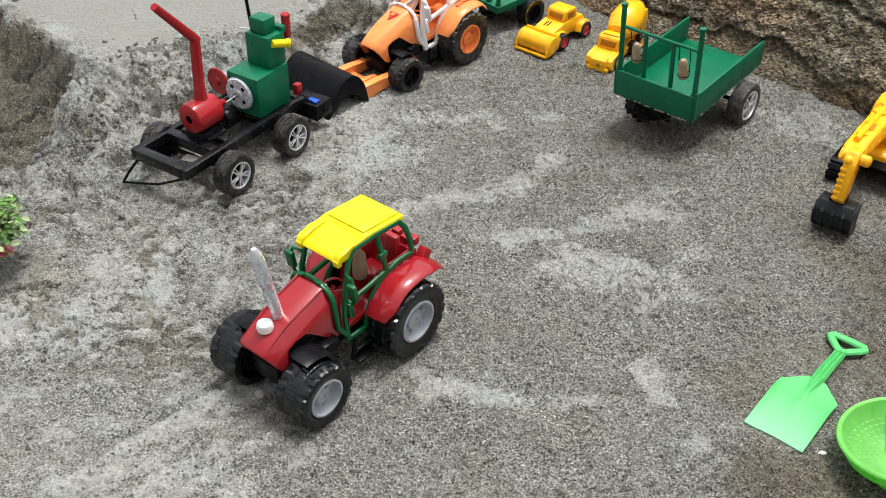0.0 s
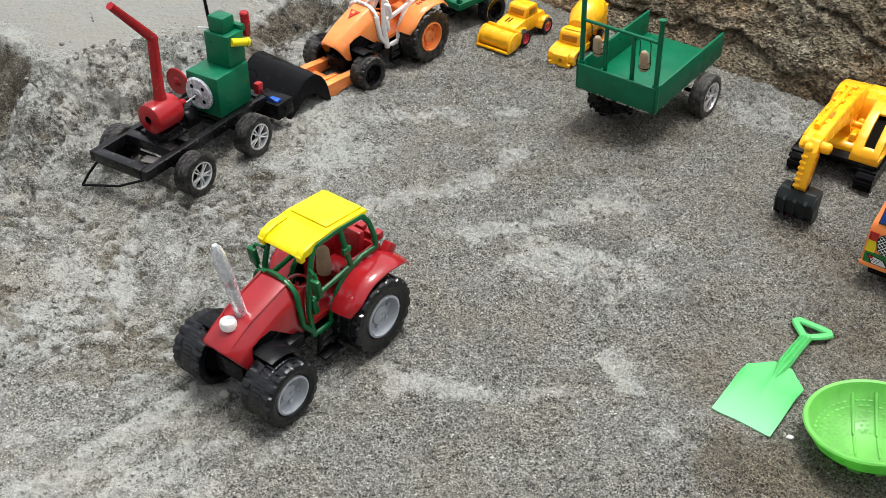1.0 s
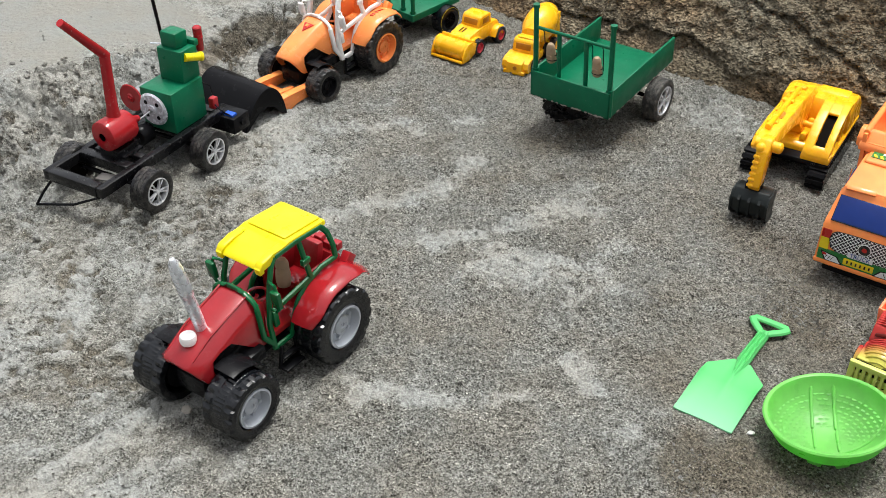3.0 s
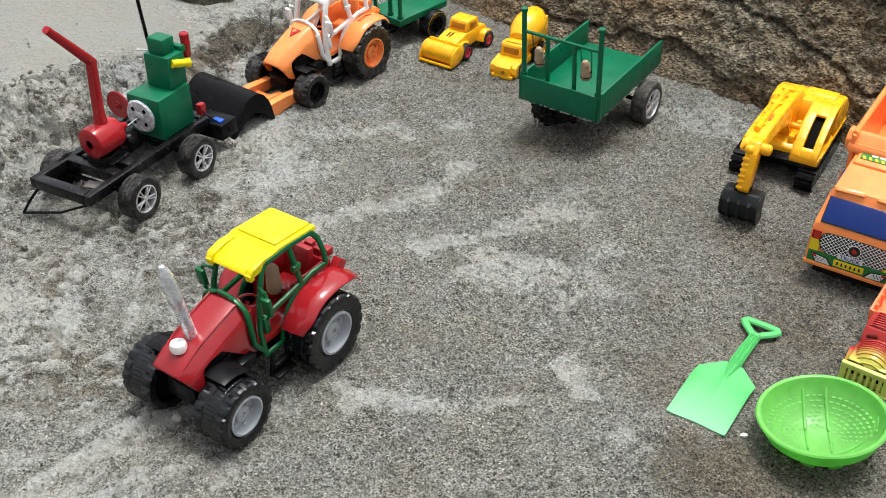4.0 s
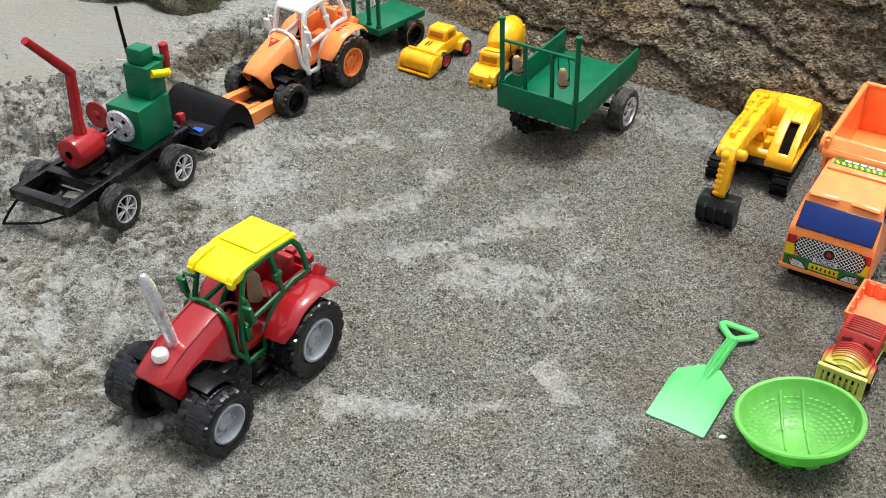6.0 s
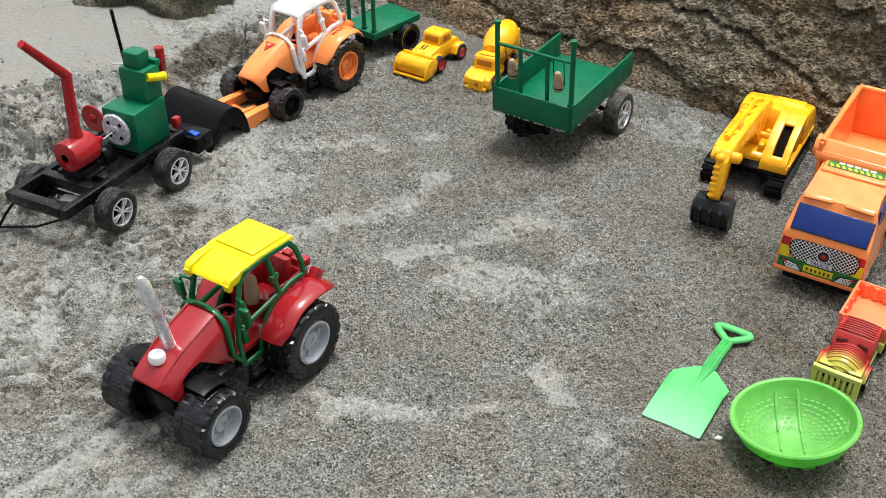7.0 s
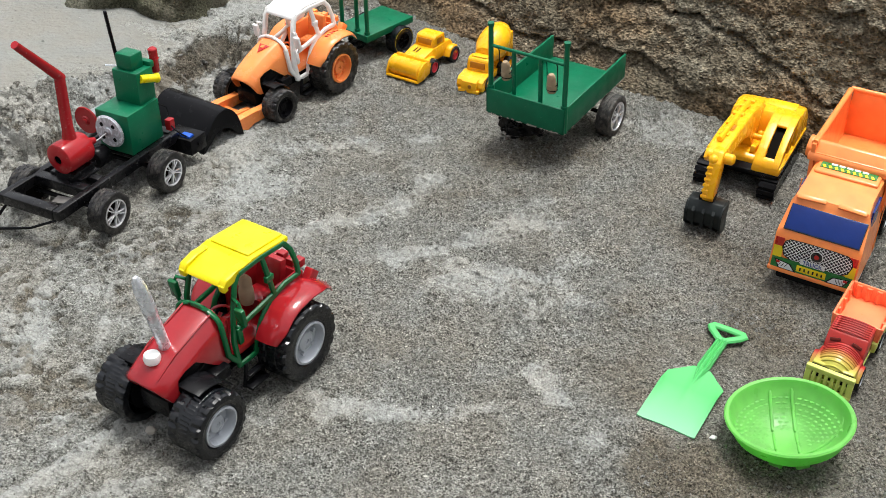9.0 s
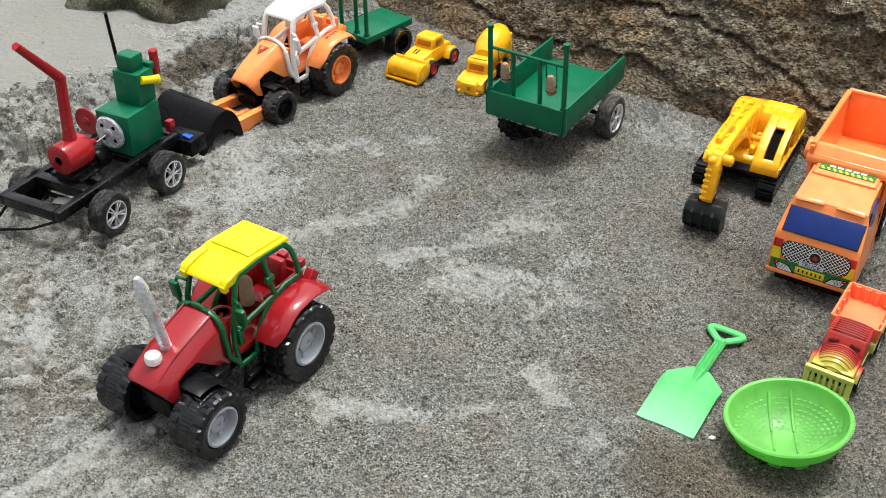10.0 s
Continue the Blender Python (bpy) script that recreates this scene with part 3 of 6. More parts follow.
# the face under the ledge's edge: the step's shade painted in as darker sand
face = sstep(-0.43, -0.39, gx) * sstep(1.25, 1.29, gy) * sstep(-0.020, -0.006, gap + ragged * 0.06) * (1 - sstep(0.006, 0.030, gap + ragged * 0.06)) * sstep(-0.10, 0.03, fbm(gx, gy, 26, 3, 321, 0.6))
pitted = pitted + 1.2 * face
ground_me = grid_mesh("ground", gx, gy, ground_z(gx, gy), gx.shape, {"dry": dry - 0.25 * hollow - 0.18 * pitted, "damp_shade": damp_shade + 0.6 * pitted, "silt": silt + 0.10 * loose + 0.24 * sstep(-0.12, -0.34, gx) * (1 - silt) * (1 - loose)})
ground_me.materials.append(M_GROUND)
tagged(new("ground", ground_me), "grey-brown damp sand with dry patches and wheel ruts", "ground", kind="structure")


ICO_A = (1 + 5**0.5) / 2
LUMP = (np.array([(-1, ICO_A, 0), (1, ICO_A, 0), (-1, -ICO_A, 0), (1, -ICO_A, 0), (0, -1, ICO_A), (0, 1, ICO_A), (0, -1, -ICO_A), (0, 1, -ICO_A), (ICO_A, 0, -1), (ICO_A, 0, 1), (-ICO_A, 0, -1), (-ICO_A, 0, 1)]) / 1.9,
        np.array([(0, 11, 5), (0, 5, 1), (0, 1, 7), (0, 7, 10), (0, 10, 11), (1, 5, 9), (5, 11, 4), (11, 10, 2), (10, 7, 6), (7, 1, 8), (3, 9, 4), (3, 4, 2), (3, 2, 6), (3, 6, 8), (3, 8, 9), (4, 9, 5), (2, 4, 11), (6, 2, 10), (8, 6, 7), (9, 8, 1)]))
GRAIN = (np.array([(1, 0, 0), (0, 1, 0), (-1, 0, 0), (0, -1, 0), (0, 0, 1), (0, 0, -0.6)], float),
         np.array([(0, 1, 4), (1, 2, 4), (2, 3, 4), (3, 0, 4), (1, 0, 5), (2, 1, 5), (3, 2, 5), (0, 3, 5)]))


def crumbs(name, n, seed, size, keep, material, label, shape, sunk):
    """Loose crumbs lying on the ground, each a small uneven lump."""
    g = np.random.RandomState(seed)
    body, tri = shape
    x, y = g.uniform(-0.95, 0.60, n * 6), g.uniform(0.47, 1.75, n * 6)
    pick = np.nonzero(g.rand(n * 6) < keep(x, y))[0][:n]
    x, y = x[pick], y[pick]
    k = len(body)
    r = size[0] * (size[1] / size[0]) ** (g.rand(len(x)) ** 2.2)
    z = ground_z(x, y) + r * sunk
    turn = g.rand(len(x)) * 6.28
    v = body[None] * (1 + 1.1 * (g.rand(len(x), k, 1) - 0.5)) * (r[:, None] * (0.55 + 0.8 * g.rand(len(x), 3)))[:, None, :]
    c, sn = np.cos(turn)[:, None], np.sin(turn)[:, None]
    v = np.stack([v[..., 0] * c - v[..., 1] * sn, v[..., 0] * sn + v[..., 1] * c, v[..., 2]], -1) + np.stack([x, y, z], 1)[:, None, :]
    f = (tri[None] + k * np.arange(len(x))[:, None, None]).reshape(-1, 3).astype(np.int32)
    me = bpy.data.meshes.new(name)
    me.vertices.add(len(x) * k)
    me.vertices.foreach_set("co", v.ravel().astype(np.float32))
    me.loops.add(f.size)
    me.loops.foreach_set("vertex_index", f.ravel())
    me.polygons.add(len(f))
    me.polygons.foreach_set("loop_start", np.arange(0, f.size, 3, dtype=np.int32))
    me.polygons.foreach_set("use_smooth", np.full(len(f), k > 6))
    me.update(calc_edges=True)
    me.materials.append(material)
    tagged(new(name, me), label, "crumbs", kind="stuff")


def on_bank(x, y):
    d = ledge_distance(x, y)
    return np.clip((1 - sstep(0.02, 0.22, d)) * (1 - 0.995 * sstep(0.0, -0.03, d)) * sstep(-0.66, -0.60, x) * (1 - sstep(1.12, 1.24, y) * sstep(0.0, 0.05, d)) * (1 - 0.6 * sstep(1.28, 1.40, y)) * (0.25 + 1.7 * vnoise(x, y, 9, 141) ** 2) + 0.10 * sstep(-0.36, -0.50, x) * (1 - sstep(0.90, 1.05, y)) * vnoise(x, y, 11, 147) ** 2, 0, 1)


crumbs("sand_crumbs", 15000, 7, (0.0011, 0.0040), on_bank, M_CRUMB, "loose grey crumbs of dry sand on the bank", LUMP, 0.40)
crumbs("sand_grit", 60000, 8, (0.0007, 0.0019), lambda x, y: np.where((ledge_distance(x, y) > 0.03) & (np.hypot(x - 0.235, y - 0.735) > 0.085) & (np.hypot(x - 0.21, y - 0.69) > 0.05), 0.12 + 1.3 * vnoise(x, y, 16, 143) ** 2 * vnoise(x, y, 45, 145), 0.02), M_CRUMB, "fine loose grit scattered over the sand", GRAIN, 0.30)


def level(x, y):
    return float(ground_z(x, y))


# the earth wall: a steep rough face that follows the foot line, and its top
FOOT = [(-0.9, 2.35), (-0.35, 1.95), (-0.10, 1.665), (0.037, 1.535), (0.27, 1.352), (0.35, 1.295), (0.42, 1.235), (0.49, 1.15), (0.62, 0.97), (0.80, 0.62), (0.95, 0.2), (1.0, -0.4)]


def along(poly, step):
    pts = [np.array(p, float) for p in poly]
    out = []
    for a, b_ in zip(pts, pts[1:]):
        n = max(1, int(np.linalg.norm(b_ - a) / step))
        out += [a + (b_ - a) * k / n for k in range(n)]
    out.append(pts[-1])
    out = np.array(out)
    for _ in range(14):
        out[1:-1] = (out[:-2] + 2 * out[1:-1] + out[2:]) / 4
    return out


STEP = 0.0028
foot = along(FOOT, STEP)
tang = np.gradient(foot, axis=0)
tang /= np.linalg.norm(tang, axis=1)[:, None]
inward = np.stack([-tang[:, 1], tang[:, 0]], 1)
hs = np.concatenate([np.arange(-0.03, 0.30, 0.0028), np.arange(0.30, 0.36, 0.012)])
S, Hh = np.meshgrid(np.arange(len(foot)) * STEP, hs)
# strata that sink along the wall, each stepping out over the one below, with open cracks under some lips
warp = fbm(S, Hh, 5, 4, 101, 0.55) * 0.10 + fbm(S, Hh, 22, 3, 104, 0.6) * 0.030
vv = (Hh + 0.10 * S + warp) / 0.085
tier, up = np.floor(vv), vv - np.floor(vv)
lip = sstep(0.35, 0.75, fbm(S, tier * 0.37, 3.0, 2, 77) * 2.2 + 0.5)
steps = lip * (0.016 * (1 - up) ** 1.5 - 0.011 * sstep(0.86, 0.97, up) - 0.014 * np.exp(-((up - 0.985) / 0.03) ** 2))
lean = 0.62 * np.maximum(Hh, 0)
rough_d = fbm(S, Hh, 5, 3, 60, 0.5) * 0.034 + fbm(S * 0.8, Hh * 1.3 + S * 0.3, 30, 4, 66, 0.66) * 0.026 + fbm(S, Hh, 90, 3, 71, 0.7) * 0.0150
push = lean + (rough_d - steps) * (0.15 + 0.85 * sstep(0.0, 0.05, Hh))
WX = foot[:, 0][None, :] + inward[:, 0][None, :] * push
WY = foot[:, 1][None, :] + inward[:, 1][None, :] * push
WZ = Hh + fbm(S, Hh, 20, 3, 80) * 0.012
pale_w = 0.36 + fbm(S * 0.8, Hh * 1.6 + S * 0.4, 7, 3, 220) * 1.5
tops = [0.05, 0.15, 0.4, 1.0, 3.0, 12.0]
WX = np.vstack([WX] + [WX[-1:] - 0 + inward[:, 0][None, :] * t * 0.8 for t in tops])
WY = np.vstack([WY] + [WY[len(hs) - 1:len(hs)] + inward[:, 1][None, :] * t * 0.8 for t in tops])
WZ = np.vstack([WZ] + [WZ[len(hs) - 1:len(hs)] + 0.02 * min(t, 1) for t in tops])
pale_w = np.vstack([pale_w] + [pale_w[-1:]] * len(tops))
wall_me = grid_mesh("wall_earth", WX, WY, WZ, WX.shape, {"dry": pale_w})
wall_me.materials.append(M_WALL)
tagged(new("wall_earth", wall_me), "steep dark brown wall of packed cracked earth", "earth wall", kind="structure")

# an unseen wall added behind the camera to cut the light from that side
M_PLASTER = earth("weathered_plaster", (0.20, 0.19, 0.17), (0.32, 0.31, 0.29), dry=0.5, patch=1.5, speck=0.25)
tagged(new("wall_unseen", B().box((0, -3.60, 1.10), (9.0, 0.2, 2.4), bev=0.005).mesh("wall_unseen")), "plain unseen wall added behind the play area to block light", "wall", kind="structure").data.materials.append(M_PLASTER)


# ---- wheels ----
def tyre_lugged(R, w, r_in):
    """A toy tractor tyre in one piece: hollow carcass, shoulder lugs and a serrated centre rib."""
    h, n = w / 2, 108

    def lug(i, shift):
        return ((i + shift) % 6) in (0, 1, 2, 3)

    def plain(r, a):
        return lambda i: (r, a)

    def high(r, a, shift, low):
        return lambda i: (r if lug(i, shift) else low, a)
    rows = [plain(r_in, h * 0.86), plain(r_in * 1.10, h * 0.98), plain(R * 0.74, h), high(R * 0.80, h * 1.04, 0, R * 0.79), high(R * 0.965, h * 1.0, 0, R * 0.915), high(R * 1.0, h * 0.86, 0, R * 0.940),
            high(R * 0.995, h * 0.52, 1, R * 0.952), plain(R * 0.962, h * 0.44), plain(R * 0.960, h * 0.30),
            lambda i: (R * (0.982 if i % 2 else 0.958), h * 0.25), lambda i: (R * (0.982 if i % 2 else 0.958), -h * 0.25), plain(R * 0.960, -h * 0.30),
            plain(R * 0.962, -h * 0.44), high(R * 0.995, -h * 0.52, 4, R * 0.952), high(R * 1.0, -h * 0.86, 3, R * 0.940), high(R * 0.965, -h, 3, R * 0.940), high(R * 0.80, -h * 1.04, 3, R * 0.79), plain(R * 0.74, -h),
            plain(R * 0.66, -h * 0.5), plain(r_in * 1.02, -h * 0.1), plain(r_in * 0.98, h * 0.5)]
    return B().lathe_rows(rows, n).mesh("tyre", 24)


def tyre_road(R, w, r_in):
    """A model-car tyre in one piece with small tread blocks."""
    h, n = w / 2, 96

    def plain(r, a):
        return lambda i: (r, a)

    def block(a, shift):
        return lambda i: (R if ((i + shift) % 4) < 3 else R * 0.962, a)
    rows = [plain(r_in, h * 0.9), plain(r_in * 1.08, h), plain(R * 0.86, h), plain(R * 0.955, h * 0.94)]
    for k, (a0, a1) in enumerate(((0.88, 0.52), (0.46, 0.04), (-0.04, -0.46), (-0.52, -0.88))):
        rows += [plain(R * 0.962, h * (a0 + 0.03)), block(h * a0, 2 * (k % 2)), block(h * a1, 2 * (k % 2) + 1), plain(R * 0.962, h * (a1 - 0.03))]
    rows += [plain(R * 0.955, -h * 0.94), plain(R * 0.86, -h), plain(r_in * 1.08, -h), plain(r_in, -h * 0.9), plain(r_in * 0.97, 0)]
    return B().lathe_rows(rows, n).mesh("tyre", 24)


def rim_dish(r, w, bolts=6):
    b = B()
    h = w / 2
    b.lathe([(r, h * 0.55), (r, h * 0.98), (r * 0.90, h * 1.0), (r * 0.85, h * 0.62), (r * 0.80, h * 0.46), (r * 0.46, h * 0.40), (r * 0.42, h * 0.66), (r * 0.32, h * 0.72), (r * 0.14, h * 0.72), (r * 0.12, h * 0.64), (0.0003, h * 0.64)], n=36)
    for i in range(bolts):
        a = radians(360 / bolts * i)
        b.cyl((r * 0.64 * math.cos(a), h * 0.38, r * 0.64 * math.sin(a)), (r * 0.64 * math.cos(a), h * 0.62, r * 0.64 * math.sin(a)), r * 0.10, n=8)
    return b.mesh("rim")


def rim_spoked(r, w, spokes=6):
    b = B()
    h = w / 2
    b.lathe([(r, h * 0.4), (r, h * 0.98), (r * 0.92, h * 1.0), (r * 0.86, h * 0.7), (r * 0.86, h * 0.2)], n=36)
    for i in range(spokes):
        for off in (-10.0, 10.0):
            a = 360 / spokes * i + off
            c = pose(0, 0, 0, 0, -a, 0) @ Vector((r * 0.53, h * 0.80, 0))
            b.box(c, (r * 0.72, h * 0.28, r * 0.085), (0, -a, 0), bev=r * 0.02, seg=1)
    b.cyl((0, h * 0.5, 0), (0, h * 0.98, 0), r * 0.20, r * 0.15, 14)
    return b.mesh("rim")


def disc_back(r, w):
    b = B()
    b.cyl((0, -w * 0.42, 0), (0, w * 0.12, 0), r, n=24)
    return b.mesh("wheel")


def wheel(parent, m, meshes, mats, rim_label=""):
    """wheel > tyre, rim; the shared meshes come in as (backing, tyre, rim)."""
    w = part("wheel", meshes[0], mats[0], parent, m=m)
    part("tyre", meshes[1], mats[1], w)
    part("rim", meshes[2], mats[2], w, rim_label)
    return w


def wheel_set(R, w, r, road=False, spokes=6):
    return (disc_back(r * 0.97, w), (tyre_road if road else tyre_lugged)(R, w, r), rim_spoked(r, w, spokes) if road else rim_dish(r, w, spokes))


# ---- the two farm tractors ----
def arc_shell(r0, r1, y0, y1, a0, a1, n=18):
    b = B()
    return b.lathe([(r0, y0), (r1, y0 + 0.0006), (r1, y1 - 0.001), (r1 - 0.0006, y1), (r0, y1)], n=n, closed=True, arc=(a0, a1))


def rounded(pts, n=4):
    """A smooth curve through the points."""
    out = []
    for i in range(len(pts) - 1):
        a, b_, c, d = (Vector(pts[min(max(i + k, 0), len(pts) - 1)]) for k in (-1, 0, 1, 2))
        for k in range(n):
            t = k / n
            out.append(tuple(0.5 * (2 * b_ + (c - a) * t + (2 * a - 5 * b_ + 4 * c - d) * t * t + (3 * b_ - a - 3 * c + d) * t**3)))
    return out + [tuple(pts[-1])]


def tractor(m, label, mats, front_R, tilt=0.0, drop=0.0, exhaust=True, loader=False, group="farm tractors"):
    body_m, cab_m, roof_m, rim_m, frim_m = mats
    top = thing("toy_tractor", m, label, "toy tractor", group)
    T = Matrix.Translation((0, 0, 0.0385 - drop)) @ pose(0, 0, 0, 0, tilt, 0) @ Matrix.Translation((0, 0, -0.0385))

    def p(name, b, mat, lab="", parent=top):
        return part(name, b, mat, parent, lab, m=T if parent is top else None)

    # hood: rings of the cross-section from nose to windscreen
    def ring(x, zb, zs, zt, wy):
        pts = [(-wy, zb), (-wy, max(zb + 0.001, zs - 0.006)), (-wy * 0.92, zs - 0.001), (-wy * 0.64, zt - 0.0012), (-wy * 0.54, zt), (0, zt + 0.0008), (wy * 0.54, zt), (wy * 0.64, zt - 0.0012), (wy * 0.92, zs - 0.001), (wy, max(zb + 0.001, zs - 0.006)), (wy, zb)]
        # the nose leans: its lower tips stand behind the crown
        lean = 0.62 * max(0.0, (x - 0.118) / 0.0305)
        return [(x - lean * (zt - z), y, z) for y, z in pts]
    prof = [(0.1485, 0.0500, 0.0660, 0.0715, 0.0232), (0.1470, 0.0475, 0.0685, 0.0740, 0.0242), (0.139, 0.0465, 0.0720, 0.0785, 0.0245), (0.1365, 0.062, 0.0735, 0.080, 0.0245), (0.132, 0.0715, 0.0755, 0.0825, 0.0245), (0.120, 0.0755, 0.0805, 0.0875, 0.0245),
            (0.107, 0.0765, 0.0840, 0.0925, 0.0245), (0.098, 0.0690, 0.0870, 0.0955, 0.0245), (0.088, 0.0600, 0.0890, 0.0985, 0.0245), (0.078, 0.0520, 0.0910, 0.1015, 0.0245), (0.070, 0.0500, 0.0920, 0.1030, 0.0245)]
    def shell(q):
        o = ring(*q)
        return o + [(x, y * 0.92, max(q[1], z - 0.0016)) for x, y, z in reversed(o)]
    if loader:
        prof = [(0.07 + (x - 0.07) * 0.96, zb, zs, zt, wy * (1 - 1.3 * (x - 0.07))) for x, zb, zs, zt, wy in prof]
    hood = p("hood", B().loft([shell(q) for q in prof]), body_m)
    b = B()
    b.loft([[(xx, y, z) for y, z in ((-0.0205, 0.050), (-0.0195, 0.0655), (-0.011, 0.0745), (0.011, 0.0745), (0.0195, 0.0655), (0.0205, 0.050))] for xx in (0.1240, 0.1262)])
    # closed black panel: the shade inside the open nose, painted
    p("grille", b, M_SHADE, "black panel painted as the open nose's shade")
    for s in (1, -1) if exhaust else ():
        part("hood_ridge", B().tube([(0.1420, s * 0.0145, 0.0760), (0.120, s * 0.0150, 0.0886), (0.0755, s * 0.0155, 0.1027)], 0.0009, 6), body_m, hood)
    # chassis and engine block
    b = B()
    b.box((0.062, 0, 0.040), (0.15, 0.034, 0.020), bev=0.002)
    b.box((0.095, 0, 0.060), (0.050, 0.040, 0.028), bev=0.002)
    b.box((0.124, 0, 0.040), (0.014, 0.034, 0.014), bev=0.002)
    b.box((0.085, 0.025, 0.049), (0.020, 0.014, 0.012), bev=0.0015)
    b.box((0.085, -0.025, 0.049), (0.020, 0.014, 0.012), bev=0.0015)
    b.cyl((0, -0.045, 0.0385), (0, 0.045, 0.0385), 0.006)
    p("chassis", b, M_BLK, "black plastic chassis")
    b = B()
    b.cyl((0.1204, -0.042, front_R + 0.0), (0.1204, 0.042, front_R), 0.0045)
    part("front_axle", b, M_BLK, top)
    # front mudguards
    fr = front_R + 0.0035
    for s in (1, -1):
        b = arc_shell(fr, fr + 0.0016, 0.022, 0.047, 76, 148, 12)
        b.box((-0.012, 0.020, fr * 0.80), (0.030, 0.004, 0.006), (0, 18, 0), bev=0.001)
        mm = Matrix.Translation((0.1204, 0, front_R)) @ Matrix.Diagonal((1, s, 1, 1))
        bmesh.ops.transform(b.bm, matrix=mm, verts=b.bm.verts)
        part("mudguard", b, M_BLK, top, "black front mudguard")
    # rear fenders
    for s in (1, -1):
        b = B()
        rings = []
        for i in range(17):
            a = 23 + (155 - 23) * i / 16
            th = 180 - a
            c, sn = math.cos(radians(th)), math.sin(radians(th))
            r = 0.0420 + 0.0040 * float(sstep(40, 93, th)) + 0.0125 * max(0.0, (th - 93) / 57)
            out = 0.0570 - 0.010 * max(0.0, (th - 120) / 35) - 0.006 * max(0.0, (45 - th) / 20)
            q = [(r - 0.0018, 0.0285), (r + 0.0006, 0.0285), (r + 0.0016, 0.0340), (r + 0.0012, out - 0.008), (r - 0.0006, out - 0.002), (r - 0.0024, out), (r - 0.0036, out), (r - 0.0020, out - 0.0035), (r - 0.0006, out - 0.009), (r - 0.0004, 0.0340)]
            rings.append([(rr * c, s * yy, 0.0385 + rr * sn) for rr, yy in q])
        b.loft(rings)
        p("fender", b, body_m)
        # raised step on the fender's rear end, no lamp
        b = B()
        b.box((-0.0415, s * 0.0300, 0.0800), (0.012, 0.009, 0.012), (0, -42, 0), bev=0.0012)
        p("fender_step", b, body_m)
    # cab tub, bonnet bulkhead, seat and wheel
    b = B()
    b.box((0.020, 0, 0.049), (0.100, 0.046, 0.006), bev=0.001)
    b.box((-0.032, 0, 0.066), (0.006, 0.050, 0.040), (0, -8, 0), bev=0.001)
    b.box((0.066, 0, 0.070), (0.006, 0.046, 0.046), bev=0.001)
    for s in (1, -1):
        b.box((-0.008, s * 0.0235, 0.068), (0.050, 0.003, 0.042), bev=0.001)
    for k in range(5):
        b.box((-0.039, -0.020 + 0.010 * k, 0.0895 + (0.003 if k % 2 == 0 else 0)), (0.008, 0.0085, 0.008), bev=0.001)
    p("cab_tub", b, body_m)
    b = B()
    b.box((-0.006, 0, 0.065), (0.026, 0.030, 0.010), bev=0.003)
    b.box((-0.021, 0, 0.084), (0.009, 0.030, 0.036), (0, -10, 0), bev=0.003)
    p("seat", b, body_m)
    b = B()
    b.lathe([(0.0095 + 0.0013 * math.cos(t), 0.0013 * math.sin(t)) for t in [k * math.pi / 3 for k in range(6)]], pose(0.048, 0, 0.081, 90, 0, 0), 18, closed=True)
    b.cyl((0.058, 0, 0.070), (0.048, 0, 0.081), 0.0018, n=8)
    p("steering_wheel", b, body_m)
    # cab frame: rails and pillars of flat bar, each side
    bars = {
        "door_pillar": [(0.0600, 0.0275, 0.0400), (0.0635, 0.0275, 0.070), (0.0600, 0.0268, 0.098), (0.0530, 0.0258, 0.124), (0.0470, 0.0250, 0.1320)],
        "sill_bar": [(0.0600, 0.0277, 0.0405), (0.0380, 0.0277, 0.0405)],
        "rear_door_bar": [(0.0380, 0.0277, 0.0405), (0.0345, 0.0277, 0.055), (0.0270, 0.0277, 0.071), (0.0140, 0.0280, 0.084), (-0.0060, 0.0290, 0.091), (-0.0250, 0.0300, 0.0915)],
        "cowl_bar": [(0.0615, 0.0275, 0.046), (0.0715, 0.0270, 0.060), (0.0735, 0.0265, 0.080), (0.0740, 0.0250, 0.092)],
        "waist_bar": [(0.0600, 0.0272, 0.080), (0.0300, 0.0275, 0.084), (0.0090, 0.0280, 0.088)],
        "middle_pillar": [(0.0080, 0.0285, 0.088), (0.0125, 0.0270, 0.110), (0.0165, 0.0255, 0.1310)],
        "rear_pillar": [(-0.0250, 0.0300, 0.0910), (-0.0240, 0.0290, 0.105), (-0.0195, 0.0270, 0.121), (-0.0125, 0.0255, 0.1305)],
        "roof_rail": [(-0.0125, 0.0257, 0.1305), (0.020, 0.0257, 0.1330), (0.047, 0.0255, 0.1320)],
    }
    for s in (1, -1):
        for nm, pts in bars.items():
            p(nm, B().tube([(x, s * y, z) for x, y, z in pts], (0.0043 if nm == "door_pillar" else 0.0036) if loader else 0.0029, 8, 0.80), cab_m)
        # door mirror and latch
        b = B()
        b.tube([(0.0585, s * 0.0270, 0.1130), (0.0610, s * 0.0360, 0.1140), (0.0615, s * 0.0385, 0.1080), (0.0610, s * 0.0385, 0.0900), (0.0600, s * 0.0350, 0.0850), (0.0605, s * 0.0275, 0.0850)], 0.0017, 8)
        b.box((0.0625, s * 0.0385, 0.1010), (0.0050, 0.0095, 0.0190), (0, 8, 0), bev=0.0014)
        p("door_mirror", b, cab_m)
        b = B()
        b.box((0.0125, s * 0.0280, 0.108), (0.010, 0.0045, 0.0065), bev=0.001)
        p("door_latch", b, cab_m)
        p("door_handle", B().box((0.0570, s * 0.0285, 0.073), (0.0060, 0.0045, 0.018), (0, 6, 0), bev=0.001), cab_m)
